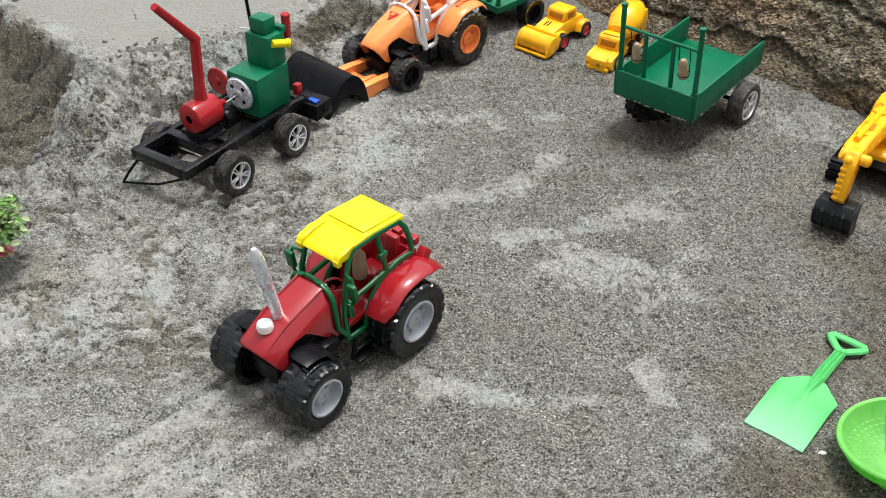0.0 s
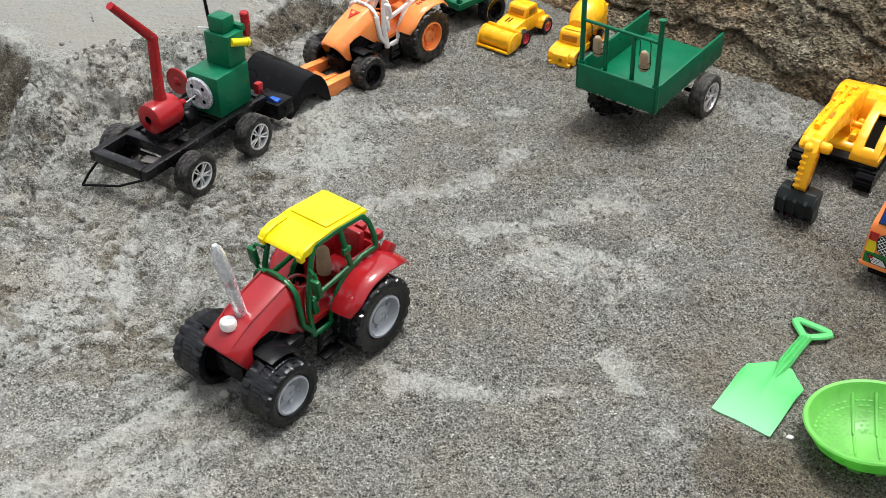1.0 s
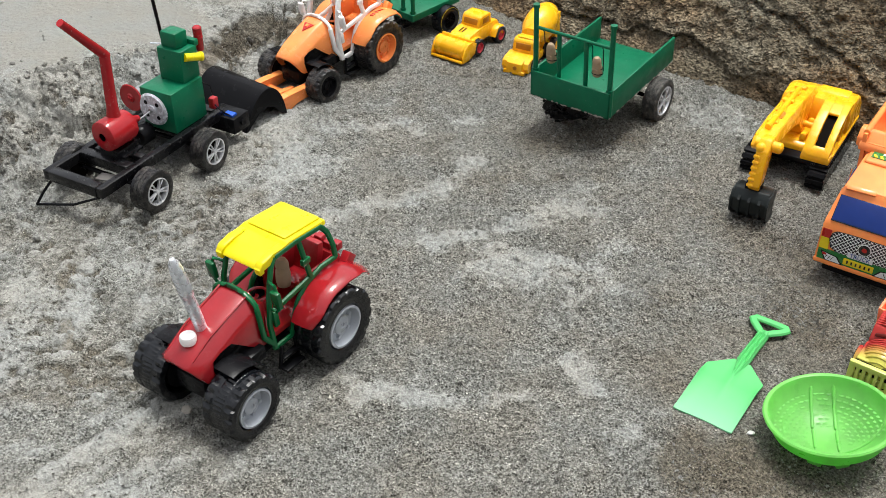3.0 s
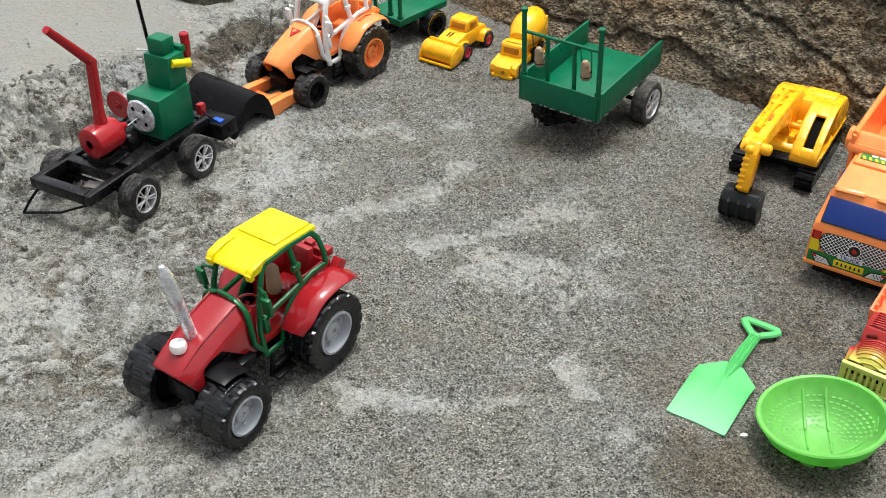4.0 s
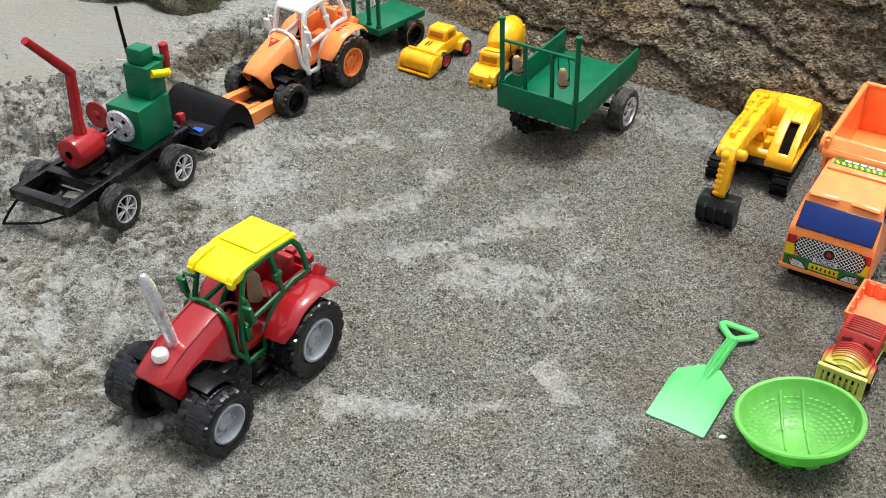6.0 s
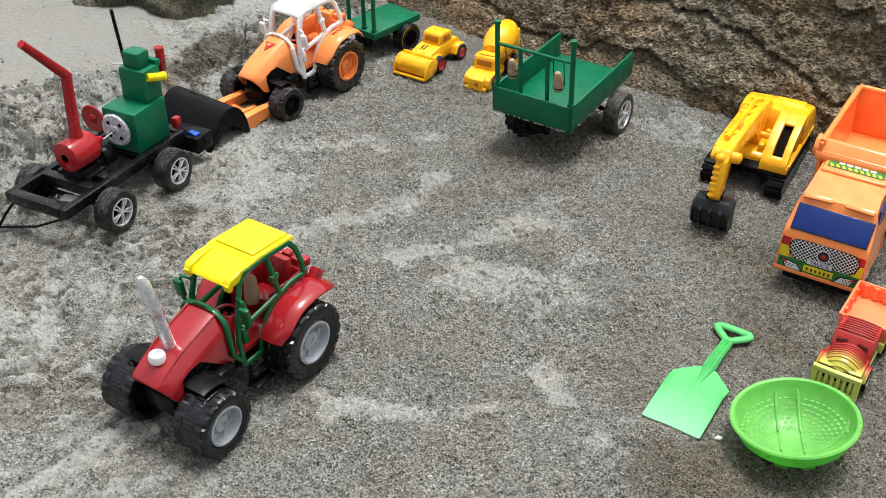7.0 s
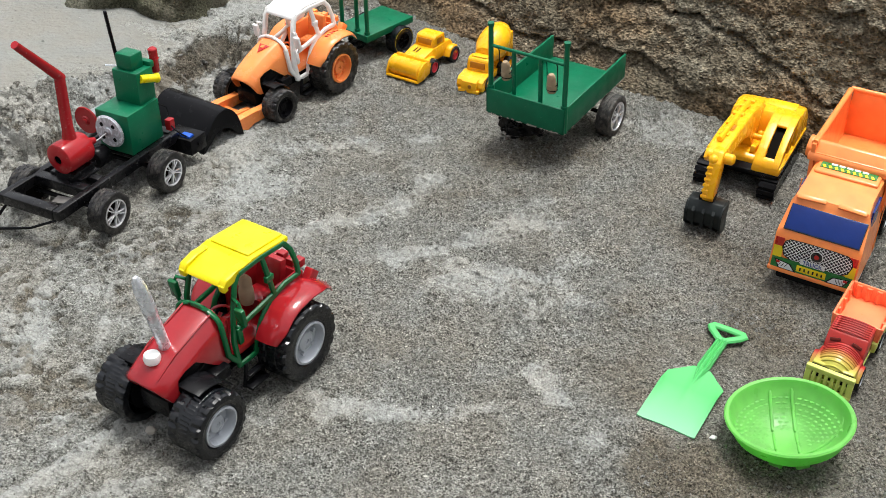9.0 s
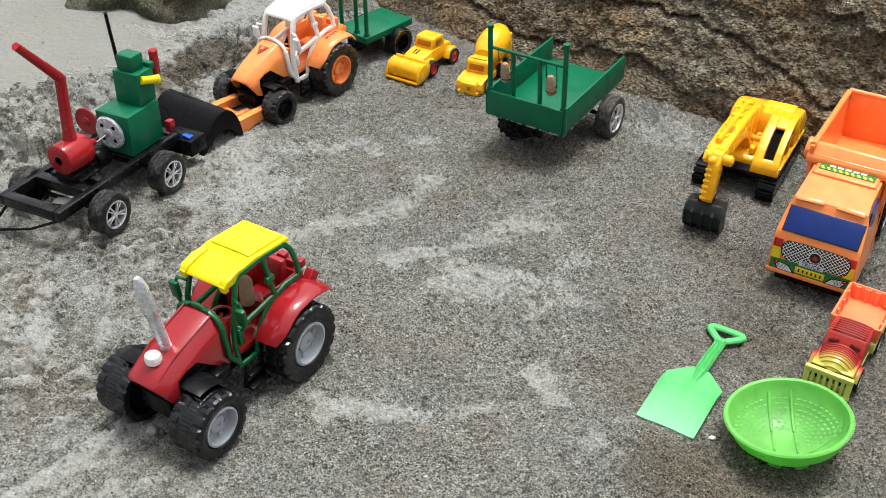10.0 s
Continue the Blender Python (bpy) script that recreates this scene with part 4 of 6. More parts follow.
    p("cowl_hoop", B().tube([(0.0740, 0.025 * math.sin(t), 0.092 + 0.0135 * math.cos(t) * (1 if math.cos(t) > 0 else 0)) for t in [radians(-90 + 15 * k) for k in range(13)]], 0.0026, 8, 0.8), cab_m)
    p("rear_rail", B().tube([(-0.0125, -0.0255, 0.1305), (-0.0135, 0.0255, 0.1305)], 0.0026, 8), cab_m)
    # roof with a raised panel and a drooping visor
    b = B()
    prof = [(-0.0195, 0.1300), (-0.0190, 0.1346), (0.030, 0.1382), (0.0335, 0.1358), (0.048, 0.1340), (0.0620, 0.1305), (0.0652, 0.1268), (0.0636, 0.1256), (0.057, 0.1282), (0.030, 0.1330), (-0.0175, 0.1298)]
    nose = 0.62 if loader else 1.0
    prof = [(x if x < 0.035 else 0.035 + (x - 0.035) * nose, z + (0.0010 if loader else 0)) for x, z in prof]
    b.prism(prof, -0.0265, 0.0265, bev=0.0011)
    roof = p("roof", b, roof_m)
    part("roof_panel", B().box((0.0060, 0, 0.1372), (0.0460, 0.0440, 0.0030), (0, -4.2, 0), bev=0.0013), roof_m, roof)
    for s in () if loader else (1, -1):
        part("visor_rib", B().prism([(0.0335, 0.1350), (0.0335, 0.1372), (0.0480, 0.1368), (0.0620, 0.1345), (0.0660, 0.1290), (0.0640, 0.1270)], s * 0.0225 - 0.0040, s * 0.0225 + 0.0040, bev=0.0016), roof_m, roof)
        part("visor_tab", B().box((0.0632, s * 0.0225, 0.1262), (0.0058, 0.0070, 0.0078), (0, 12, 0), bev=0.0014), roof_m, roof)
    # steps below the doors
    for s in (1, -1):
        b = B()
        b.box((0.058, s * 0.031, 0.0285), (0.0030, 0.003, 0.024), (0, -12, 0), bev=0.0006)
        b.box((0.037, s * 0.031, 0.0285), (0.0030, 0.003, 0.024), (0, 8, 0), bev=0.0006)
        b.box((0.048, s * 0.034, 0.0170), (0.024, 0.011, 0.0030), bev=0.0008)
        b.box((0.047, s * 0.032, 0.0280), (0.020, 0.006, 0.0025), bev=0.0006)
        p("door_step", b, M_BLK, "black plastic step")
    # wheels
    rear = wheel_set(0.0385, 0.032, 0.0215)
    front = wheel_set(front_R, 0.034 if front_R > 0.028 else 0.024, front_R * 0.60)
    for s in (1, -1):
        wheel(top, pose(0, s * 0.044, 0.0385, 0, 17, 0 if s > 0 else 180), rear, (M_BLK, M_TYRED if loader else M_TYRE, rim_m))
        wheel(top, pose(0.1204, s * (0.043 if front_R > 0.028 else 0.047), front_R, 0, 40, 0 if s > 0 else 180), front, (M_BLK, M_TYRED if loader else M_TYRE, frim_m))
    if exhaust:
        b = B()
        b.tube([(0.1155, 0, 0.088), (0.1225, 0, 0.122), (0.1235, 0, 0.127), (0.1240, 0, 0.1295), (0.1255, 0, 0.137), (0.1300, 0, 0.158), (0.1315, 0, 0.166), (0.1325, 0, 0.1708)], [0.0052, 0.0054, 0.0050, 0.0060, 0.0063, 0.0058, 0.0046, 0.0020], 14)
        part("exhaust_pipe", b, M_EXH, top, "silver-painted exhaust pipe")
        b = B()
        b.lathe([(0.0040, -0.009), (0.0042, -0.003), (0.0068, -0.002), (0.0076, 0.0020), (0.0066, 0.0056), (0.0035, 0.0068), (0.0003, 0.0070)], pose(0.1310, 0, 0.0855, 90, 0, 0), 14)
        part("air_filter_cap", b, M_WHT, top, "white air filter cap")
    if loader:
        # printed marks: a triangle on the hood, slanted bars on the fenders
        b = B()
        b.loft([[(0.088, -0.0085, 0.0990), (0.088, 0.0085, 0.0990), (0.1040, 0.0005, 0.0946)], [(0.088, -0.0085, 0.0998), (0.088, 0.0085, 0.0998), (0.1040, 0.0005, 0.0954)]])
        p("hood_mark", b, M_STR, "red printed triangle")
        p("hood_mark_centre", B().box((0.0925, 0, 0.0991), (0.0050, 0.0050, 0.0008), (0, 15, 0), bev=0), body_m)
        for s in (1, -1):
            for k in range(5):
                a = radians(112 - 6.2 * k)
                r = 0.0478 + 0.0125 * max(0.0, (math.degrees(a) - 93) / 57)
                p("fender_mark", B().box((r * math.cos(a), s * 0.0385, 0.0385 + r * math.sin(a)), (0.0026, 0.0050, 0.0008), (0, 90 - math.degrees(a), s * 12), bev=0), M_STR)
        for s in (1, -1):
            b = B()
            b.prism([(0.085, 0.030), (0.120, 0.0215), (0.158, 0.0250), (0.196, 0.0260), (0.186, 0.0020), (0.172, 0.0030), (0.160, 0.0100), (0.125, 0.0090), (0.085, 0.0180)], s * 0.023, s * 0.035, bev=0.0014)
            part("loader_arm", b, body_m, top)
        b = B()
        b.box((0.158, 0, 0.012), (0.010, 0.056, 0.008), bev=0.001)
        b.box((0.178, 0, 0.016), (0.026, 0.010, 0.006), (0, -8, 0), bev=0.001)
        b.box((0.1690, 0.0135, 0.0215), (0.044, 0.008, 0.004), (0, -3, 0), bev=0.001)
        part("loader_crossbar", b, body_m, top)
        # bucket: tipped forward, its arched back upward
        outer = [(0.184, 0.004), (0.187, 0.020), (0.192, 0.035), (0.201, 0.0470), (0.213, 0.0525), (0.226, 0.0500), (0.238, 0.0405), (0.250, 0.0230), (0.261, 0.001)]
        inner = [(0.187, 0.004), (0.190, 0.019), (0.195, 0.0335), (0.203, 0.0442), (0.213, 0.0495), (0.224, 0.0472), (0.2355, 0.0385), (0.247, 0.0215), (0.258, 0.001)]
        b = B()
        outer, inner = rounded(outer), rounded(inner)
        b.prism(outer + inner[::-1], -0.069, 0.037, bev=0.0005, seg=1)
        cheek = outer + [(0.246, 0.0130), (0.232, 0.0240), (0.218, 0.0270), (0.205, 0.0220), (0.194, 0.0080)]
        for y in (-0.0688, 0.0368):
            b.prism(cheek, y - 0.0012, y + 0.0012)
        part("loader_bucket", b, M_BLK, top, "wide black loader bucket")
        b = B()
        b.cyl((0.199, 0.030, 0.030), (0.199, -0.030, 0.030), 0.004)
        part("bucket_pin", b, M_BLK, top)
    return top


def figure(m, label, hang=False):
    """A carved peg figure, one plain mesh."""
    b = B()
    b.lathe([(0.0003, 0.0), (0.0062, 0.0005), (0.0072, 0.004), (0.0070, 0.014), (0.0064, 0.018), (0.0060, 0.019), (0.0063, 0.021), (0.0058, 0.026), (0.0035, 0.0295), (0.0003, 0.0305)], pose(0, 0, 0, 90, 0, 0), 16)
    if hang:
        b.box((0.0068, 0, 0.0135), (0.0015, 0.0085, 0.0012), (0, 0, 0), bev=0.0003)
    return solid("toy_figure", b, M_TAN, m, label, "toy figure", "carved figures")


RED_AT = pose(-0.1716, 0.7722, 0.0005, 0, 0, -121.8)
tractor(RED_AT, "red toy farm tractor with green cab frame and yellow roof", (M_RED, M_GRN, M_YEL, M_RIMG, M_RIMG), 0.031)
figure(RED_AT @ pose(0.014, 0, 0.070) @ Matrix.Scale(1.0, 4), "pale carved figure sitting on the red tractor's seat")
ORANGE_AT = pose(-0.1928, 1.3881, -0.0065, 0, 0, -124.8) @ Matrix.Scale(0.973, 4)
tractor(ORANGE_AT, "orange toy tractor with white cab and black front loader", (M_ORG, M_WHT, M_WHT, M_ORG, M_BLK), 0.0242, tilt=4.3, drop=0.001, exhaust=False, loader=True)


# ---- the engine cart ----
def engine_cart(m):
    top = thing("engine_cart", m, "home-made black cart carrying a green model engine and red pump", "model engine")
    for s in (1, -1):
        part("side_rail", B().box((0.0440, s * 0.0395, 0.040), (0.211, 0.009, 0.0125), bev=0.0012), M_BLKW, top)
    for x, w in ((0.1440, 0.013), (0.0950, 0.013), (0.0720, 0.010), (-0.0550, 0.012)):
        part("cross_rail", B().box((x, 0, 0.0405), (w, 0.0705, 0.0130), bev=0.0012), M_BLKW, top)
    part("deck_plate", B().box((-0.0180, 0.000, 0.0425), (0.062, 0.0700, 0.004), bev=0.0006), M_BLKW, top)
    part("deck_plate", B().box((0.0740, 0, 0.0480), (0.030, 0.046, 0.003), bev=0.0006), M_BLKW, top)
    b = B()
    b.box((-0.0690, 0.0430, 0.0290), (0.030, 0.0420, 0.021), bev=0.0015)
    b.cyl((-0.0700, 0.0635, 0.0300), (-0.0700, 0.0665, 0.0300), 0.0040, n=12)
    b.lathe([(0.0022, 0.0668), (0.0042, 0.0668), (0.0042, 0.0660)], pose(-0.0700, 0, 0.0300), 14)
    part("battery_box", b, M_BLK, top, "black battery box")
    part("rocker_switch", B().box((-0.0630, 0.0520, 0.0405), (0.009, 0.014, 0.0040), bev=0.0008), M_BLUEB, top, "small blue switch")
    b = B()
    b.box((-0.0495, 0.0400, 0.0600), (0.009, 0.008, 0.014), bev=0.0008)
    part("red_connector", b, M_REDP, top)
    b = B()
    b.tube([(-0.048, 0.041, 0.060), (-0.046, 0.050, 0.056), (-0.050, 0.056, 0.049), (-0.057, 0.056, 0.0430)], 0.0009, 6)
    b.tube([(-0.040, 0.035, 0.090), (-0.047, 0.040, 0.084), (-0.0495, 0.040, 0.071)], 0.0007, 6)
    part("wire", b, M_BLK, top)
    # engine blocks
    part("engine_block", B().box((-0.0135, 0.011, 0.0715), (0.056, 0.048, 0.051), bev=0.0012), M_GRNP, top, "green painted lower block")
    part("engine_head", B().box((-0.0300, 0.0125, 0.1165), (0.0290, 0.0360, 0.0400), (0, -1.5, 0), bev=0.0014), M_GRNP, top, "green painted upper block")
    b = B()
    b.box((-0.0305, 0.0105, 0.1460), (0.0215, 0.0240, 0.0200), (0, -2, 0), bev=0.003)
    part("rocker_cover", b, M_GRNP, top)
    part("cover_rim", B().box((-0.046, 0.020, 0.1375), (0.008, 0.020, 0.009), bev=0.002), M_GRNP, top)
    b = B()
    b.cyl((-0.021, 0.0315, 0.1290), (-0.040, 0.0385, 0.1245), 0.0048, n=16)
    b.cyl((-0.0395, 0.0383, 0.1246), (-0.0422, 0.0393, 0.1240), 0.0058, 0.0056, 16)
    part("intake_pipe", b, M_YEL, top, "yellow intake tube")
    b = B()
    b.tube([(-0.0430, 0.0240, 0.1120), (-0.0555, 0.0250, 0.1140), (-0.0560, 0.0250, 0.1280)], 0.0024, 8)
    part("silencer_stem", b, M_BLK, top)
    b = B()
    b.tube([(-0.0560, 0.025, 0.1230), (-0.0560, 0.025, 0.1245), (-0.0558, 0.025, 0.1390), (-0.0557, 0.025, 0.1400), (-0.0556, 0.025, 0.1415), (-0.0553, 0.025, 0.1520), (-0.0552, 0.025, 0.1535)], [0.0040, 0.0050, 0.0052, 0.0060, 0.0052, 0.0056, 0.0040], 14)
    part("silencer", b, M_REDP, top, "red silencer cap")
    b = B()
    b.tube([(-0.0330, -0.0090, 0.1300), (-0.0310, -0.0090, 0.1450), (-0.0270, -0.0085, 0.1800), (-0.0245, -0.0080, 0.2030)], 0.0021, 8)
    part("antenna", b, M_BLK, top, "thin black stack")
    b = B()
    b.cyl((-0.0420, 0.0110, 0.1365), (-0.0420, 0.0110, 0.1380), 0.003, n=10)
    b.cyl((-0.038, -0.012, 0.1300), (-0.028, -0.026, 0.1320), 0.0010, n=6)
    part("filler_cap", b, M_SILV, top)
    # flywheel on the front face, with crank rod
    b = B()
    M = pose(0.0190, 0.0085, 0.0745, 0, 0, -90)
    b.lathe([(0.0003, -0.0020), (0.0185, -0.0020), (0.0192, -0.0012), (0.0192, 0.0012), (0.0185, 0.0020), (0.0060, 0.0020), (0.0056, 0.0036), (0.0030, 0.0040), (0.0003, 0.0040)], M, 40)
    fw = part("flywheel", b, M_SILV, top, "toothed silver flywheel")
    b = B()
    for i in range(56):
        a = 360 / 56 * i
        c = M @ (pose(0, 0, 0, 0, -a, 0) @ Vector((0.0194, 0, 0)))
        b.box(c, (0.0009, 0.0034, 0.0010), (0, 0, 0), bev=0)
    part("gear_teeth", b, M_SILV, fw)
    for i in range(4):
        a = radians(45 + 90 * i)
        c = M @ Vector((0.0118 * math.cos(a), 0.0018, 0.0118 * math.sin(a)))
        part("flywheel_hole", B().cyl(c, c + Vector((0.0006, 0, 0)), 0.0026, n=10), M_BLK, fw)
    b = B()
    b.cyl((0.0200, 0.0085, 0.0745), (0.0250, 0.0085, 0.0745), 0.0030, n=12)
    b.cyl((0.0240, 0.0085, 0.0745), (0.0500, 0.0060, 0.0700), 0.0008, n=8)
    part("crank_rod", b, M_GREYM, top, "thin steel crank rod")
    # motor with red fan disc on the far side
    b = B()
    b.cyl((0.0160, -0.0230, 0.0815), (-0.0120, -0.0230, 0.0815), 0.0085, n=20)
    part("motor", b, M_GREYM, top, "small grey electric motor")
    b = B()
    b.lathe([(0.0003, -0.0012), (0.0165, -0.0012), (0.0172, 0.0), (0.0165, 0.0012), (0.006, 0.0012), (0.0050, 0.003), (0.0003, 0.003)], pose(0.0190, -0.0240, 0.0815, 0, 0, -90), 32)
    b.box((0.0222, -0.0240, 0.0815), (0.0030, 0.0075, 0.0030), (30, 0, 0), bev=0.0005)
    b.box((0.0222, -0.0240, 0.0815), (0.0030, 0.0030, 0.0075), (30, 0, 0), bev=0.0005)
    part("fan_disc", b, M_REDP, top, "red fan disc")
    b = B()
    b.lathe([(0.0003, -0.010), (0.0110, -0.010), (0.0125, -0.008), (0.0125, 0.008), (0.0110, 0.010), (0.0040, 0.010), (0.0003, 0.006)], pose(0.0300, -0.0040, 0.0440, 0, 0, -90), 24)
    part("drive_pulley", b, M_BLK, top, "black drive pulley under the flywheel")
    # red pump: drum, nozzle and bent pipe
    b = B()
    b.lathe([(0.0050, 0.0180), (0.0052, 0.0215), (0.0145, 0.0215), (0.0178, 0.0195), (0.0188, 0.0160), (0.0188, -0.0140), (0.0170, -0.0180), (0.010, -0.0195), (0.0003, -0.0195)], pose(0.0755, 0.0030, 0.0735, 0, 0, -92), 36)
    pump = part("pump_drum", b, M_REDP, top, "glossy red pump drum")
    part("pump_inlet", B().lathe([(0.0050, 0.0205), (0.0050, 0.0120), (0.0003, 0.0120)], pose(0.0755, 0.0030, 0.0735, 0, 0, -92), 16), M_BLK, pump)
    part("pump_foot", B().box((0.0760, 0.0030, 0.0512), (0.034, 0.028, 0.010), bev=0.001), M_BLKW, pump)
    part("nozzle", B().cyl((0.0640, 0.0080, 0.0790), (0.0440, 0.0075, 0.0745), 0.0075, 0.0036, 14), M_REDP, pump)
    b = B()
    b.tube([(0.0740, 0.0020, 0.0900), (0.0730, 0.0015, 0.1020), (0.0690, 0.0010, 0.1600), (0.0690, 0.0010, 0.1650)], [0.0085, 0.0066, 0.0060, 0.0058], 16)
    part("riser_pipe", b, M_REDP, pump)
    b = B()
    b.tube([(0.0665, 0.0010, 0.1605), (0.0720, 0.0010, 0.1670), (0.1180, 0.0010, 0.2190)], [0.0056, 0.0057, 0.0044], 16)
    part("outlet_pipe", b, M_REDP, pump)
    # axles and wheels
    ws = wheel_set(0.0250, 0.021, 0.0165, road=True, spokes=5)
    for x in (-0.0030, 0.0980):
        part("axle", B().cyl((x, -0.046, 0.0250), (x, 0.060, 0.0250), 0.0028, n=10), M_BLK, top)
        for s in (1, -1):
            # the black backing disc paints the shade between the spokes
            wheel(top, pose(x, 0.0070 + s * 0.0585, 0.0250, 0, 20, 0 if s > 0 else 180), ws, (M_SHADE, M_TYRED, M_CHR), "chrome spoked rim")
    b = B()
    b.tube([(0.148, 0.038, 0.034), (0.154, 0.0, 0.016), (0.162, -0.052, 0.0045)], 0.0016, 6)
    b.tube([(0.146, -0.036, 0.034), (0.155, -0.046, 0.018), (0.162, -0.052, 0.0045)], 0.0016, 6)
    part("tow_hook", b, M_BLK, top, "bent black wire tow hook")
    part("paper_scrap", B().box((0.108, 0.012, 0.0300), (0.014, 0.026, 0.0010), (0, 0, 14), bev=0), M_PEBD, top, "pale scrap under the frame")
    return top


ca, sa = math.cos(radians(-115.55)), math.sin(radians(-115.55))
engine_cart(pose(-0.3723 + 0.020 * sa, 1.0901 - 0.020 * ca, 0.0005, 0, 0, -115.55))


# ---- green trailers ----
def trailer(m, L, W, h, hp, label, wx, wr, wy, tilt, z0, sides=True, swing=True, road=True):
    top = thing("toy_trailer", m, label, "toy trailer", "green trailers")
    T = Matrix.Translation((0, 0, z0)) @ pose(0, 0, 0, 0, tilt, 0)
    t = 0.0032

    def p(name, b, mat=M_GRNP, lab=""):
        return part(name, b, mat, top, lab, m=T)
    p("bed", B().box((L / 2, W / 2, t / 2 if sides else 0.005), (L, W, t if sides else 0.010), bev=0.0007))
    if sides:
        p("front_board", B().box((t / 2, W / 2, h / 2), (t, W, h), bev=0.0007))
        for y in (t / 2, W - t / 2):
            p("side_board", B().box((L / 2, y, h / 2), (L, t, h), bev=0.0007))
    ys = (0.0035, W - 0.0035) if swing else (0.006, W * 0.40, W - 0.008)
    for y in ys:
        b = B()
        b.cyl((0.006 if swing else 0.007, y, 0.002), (0.006 if swing else 0.007, y, hp), 0.0032, n=12)
        b.cyl((0.006 if swing else 0.007, y, hp - 0.001), (0.006 if swing else 0.007, y, hp + 0.003), 0.0042, n=12)
        b.cyl((0.006 if swing else 0.007, y, 0.0), (0.006 if swing else 0.007, y, 0.014 if not sides else h + 0.003), 0.0046, n=12)
        p("post", b)
    if swing:
        p("crossbar", B().cyl((0.006, 0.002, hp * 0.775), (0.006, W - 0.002, hp * 0.775), 0.0021, n=10))
        for y in (W * 0.345, W * 0.68):
            p("short_post", B().cyl((0.010, y, 0.002), (0.007, y, hp * 0.775), 0.0028, n=10))
        for y in (W * 0.17, W * 0.30, W * 0.72, W * 0.90):
            p("swing_cord", B().tube([(0.006, y, hp * 0.79), (0.013, y, hp * 0.70), (0.016, y, hp * 0.45)], 0.0006, 6), M_BLK, "thin black cord")
    else:
        p("top_tie", B().cyl((0.007, 0.004, hp * 0.92), (0.007, W - 0.006, hp * 0.92), 0.0021, n=10))
    if sides:
        # paint knocked off along the lower edges
        rng = random.Random(23)
        b = B()
        for k in range(70):
            f, w = rng.random(), rng.uniform(0.0010, 0.0045)
            if k % 2:
                b.box((-0.0001, W * f, rng.uniform(0.0001, 0.0014)), (0.0008, w, rng.uniform(0.0005, 0.0016)), (rng.uniform(-20, 20), 0, 0), bev=0)
            else:
                b.box((L * f, -0.0001, rng.uniform(0.0001, 0.0014)), (w, 0.0008, rng.uniform(0.0005, 0.0016)), (0, rng.uniform(-20, 20), 0), bev=0)
        p("chipped_edge", b, M_PEB, "pale chipped paint along the lower edge")
    if swing:
        for y in (0.0262, 0.0905):
            b = B()
            for z, rr in ((0.050, 0.0068), (0.057, 0.0064)):
                b.lathe([(rr + 0.0006 * math.cos(a), 0.0006 * math.sin(a)) for a in [k * math.pi / 3 for k in range(6)]], pose(0.015, y, z, 90, 8, 0), 20, closed=True)
            p("tie_cord", b, M_BLK, "thin black cord")
    # hitch block, axle, wheels
    b = B()
    drop = z0 / 0.0505
    edge = [(W * 0.96, -0.002), (W * 0.93, -0.022), (W * 0.95, -0.031), (W * 0.80, -0.042), (W * 0.70, -0.040), (W * 0.58, -0.035), (W * 0.48, -0.029), (W * 0.36, -0.021), (W * 0.28, -0.002)]
    b.loft([[(x, y, z * drop * k) for y, z in edge] for x, k in ((0.020, 0.90), (0.024, 1.0), (0.050, 1.0), (0.054, 0.9))])
    rng = random.Random(11)
    for k in range(46):
        f = rng.random()
        b.box((rng.uniform(0.015, 0.026), W * (0.34 + 0.58 * f), -drop * rng.uniform(0.012, 0.020 + 0.022 * f)), (rng.uniform(0.002, 0.005), rng.uniform(0.003, 0.008), rng.uniform(0.002, 0.004)), (rng.uniform(-30, 30), rng.uniform(-30, 30), rng.uniform(0, 90)), bev=0.0006, seg=1)
    b.cyl((0.036, W * 0.80, -0.038 * drop), (0.036, W * 0.80, -0.0515 * drop), 0.006, n=10)
    b.box((L * 0.45, W * 0.5, -0.005), (L * 0.7, 0.012, 0.008), bev=0.001)
    p("hitch_frame", b, M_BLKW, "rough black wooden hitch frame")
    zr = wr - z0 - (wx * math.sin(radians(-tilt)))
    p("axle", B().cyl((wx, wy + 0.004, zr), (wx, W - wy - 0.004, zr), 0.0028, n=10), M_BLK)
    ws = wheel_set(wr, 0.020, wr * (0.70 if road else 0.55), road=True, spokes=5)
    for s in (-1, 1):
        q = T @ pose(wx, (wy + 0.010) if s < 0 else (W - wy - 0.010), zr, 0, 25, 180 if s < 0 else 0)
        # spoke gaps get their shade from a black backing disc
        wheel(top, q, ws, (M_SHADE, M_TYREP if road else M_TYRE, M_CHR if road else M_BLK), "silver spoked rim" if road else "")
        if not road and s < 0:
            part("wheel_ring", B().lathe([(wr * 0.90 + 0.00016 * math.cos(a), 0.0101 + 0.00016 * math.sin(a)) for a in [k * math.pi / 3 for k in range(6)]], q, 40, closed=True), M_STY, top, "thin yellow painted ring")
    return top, T


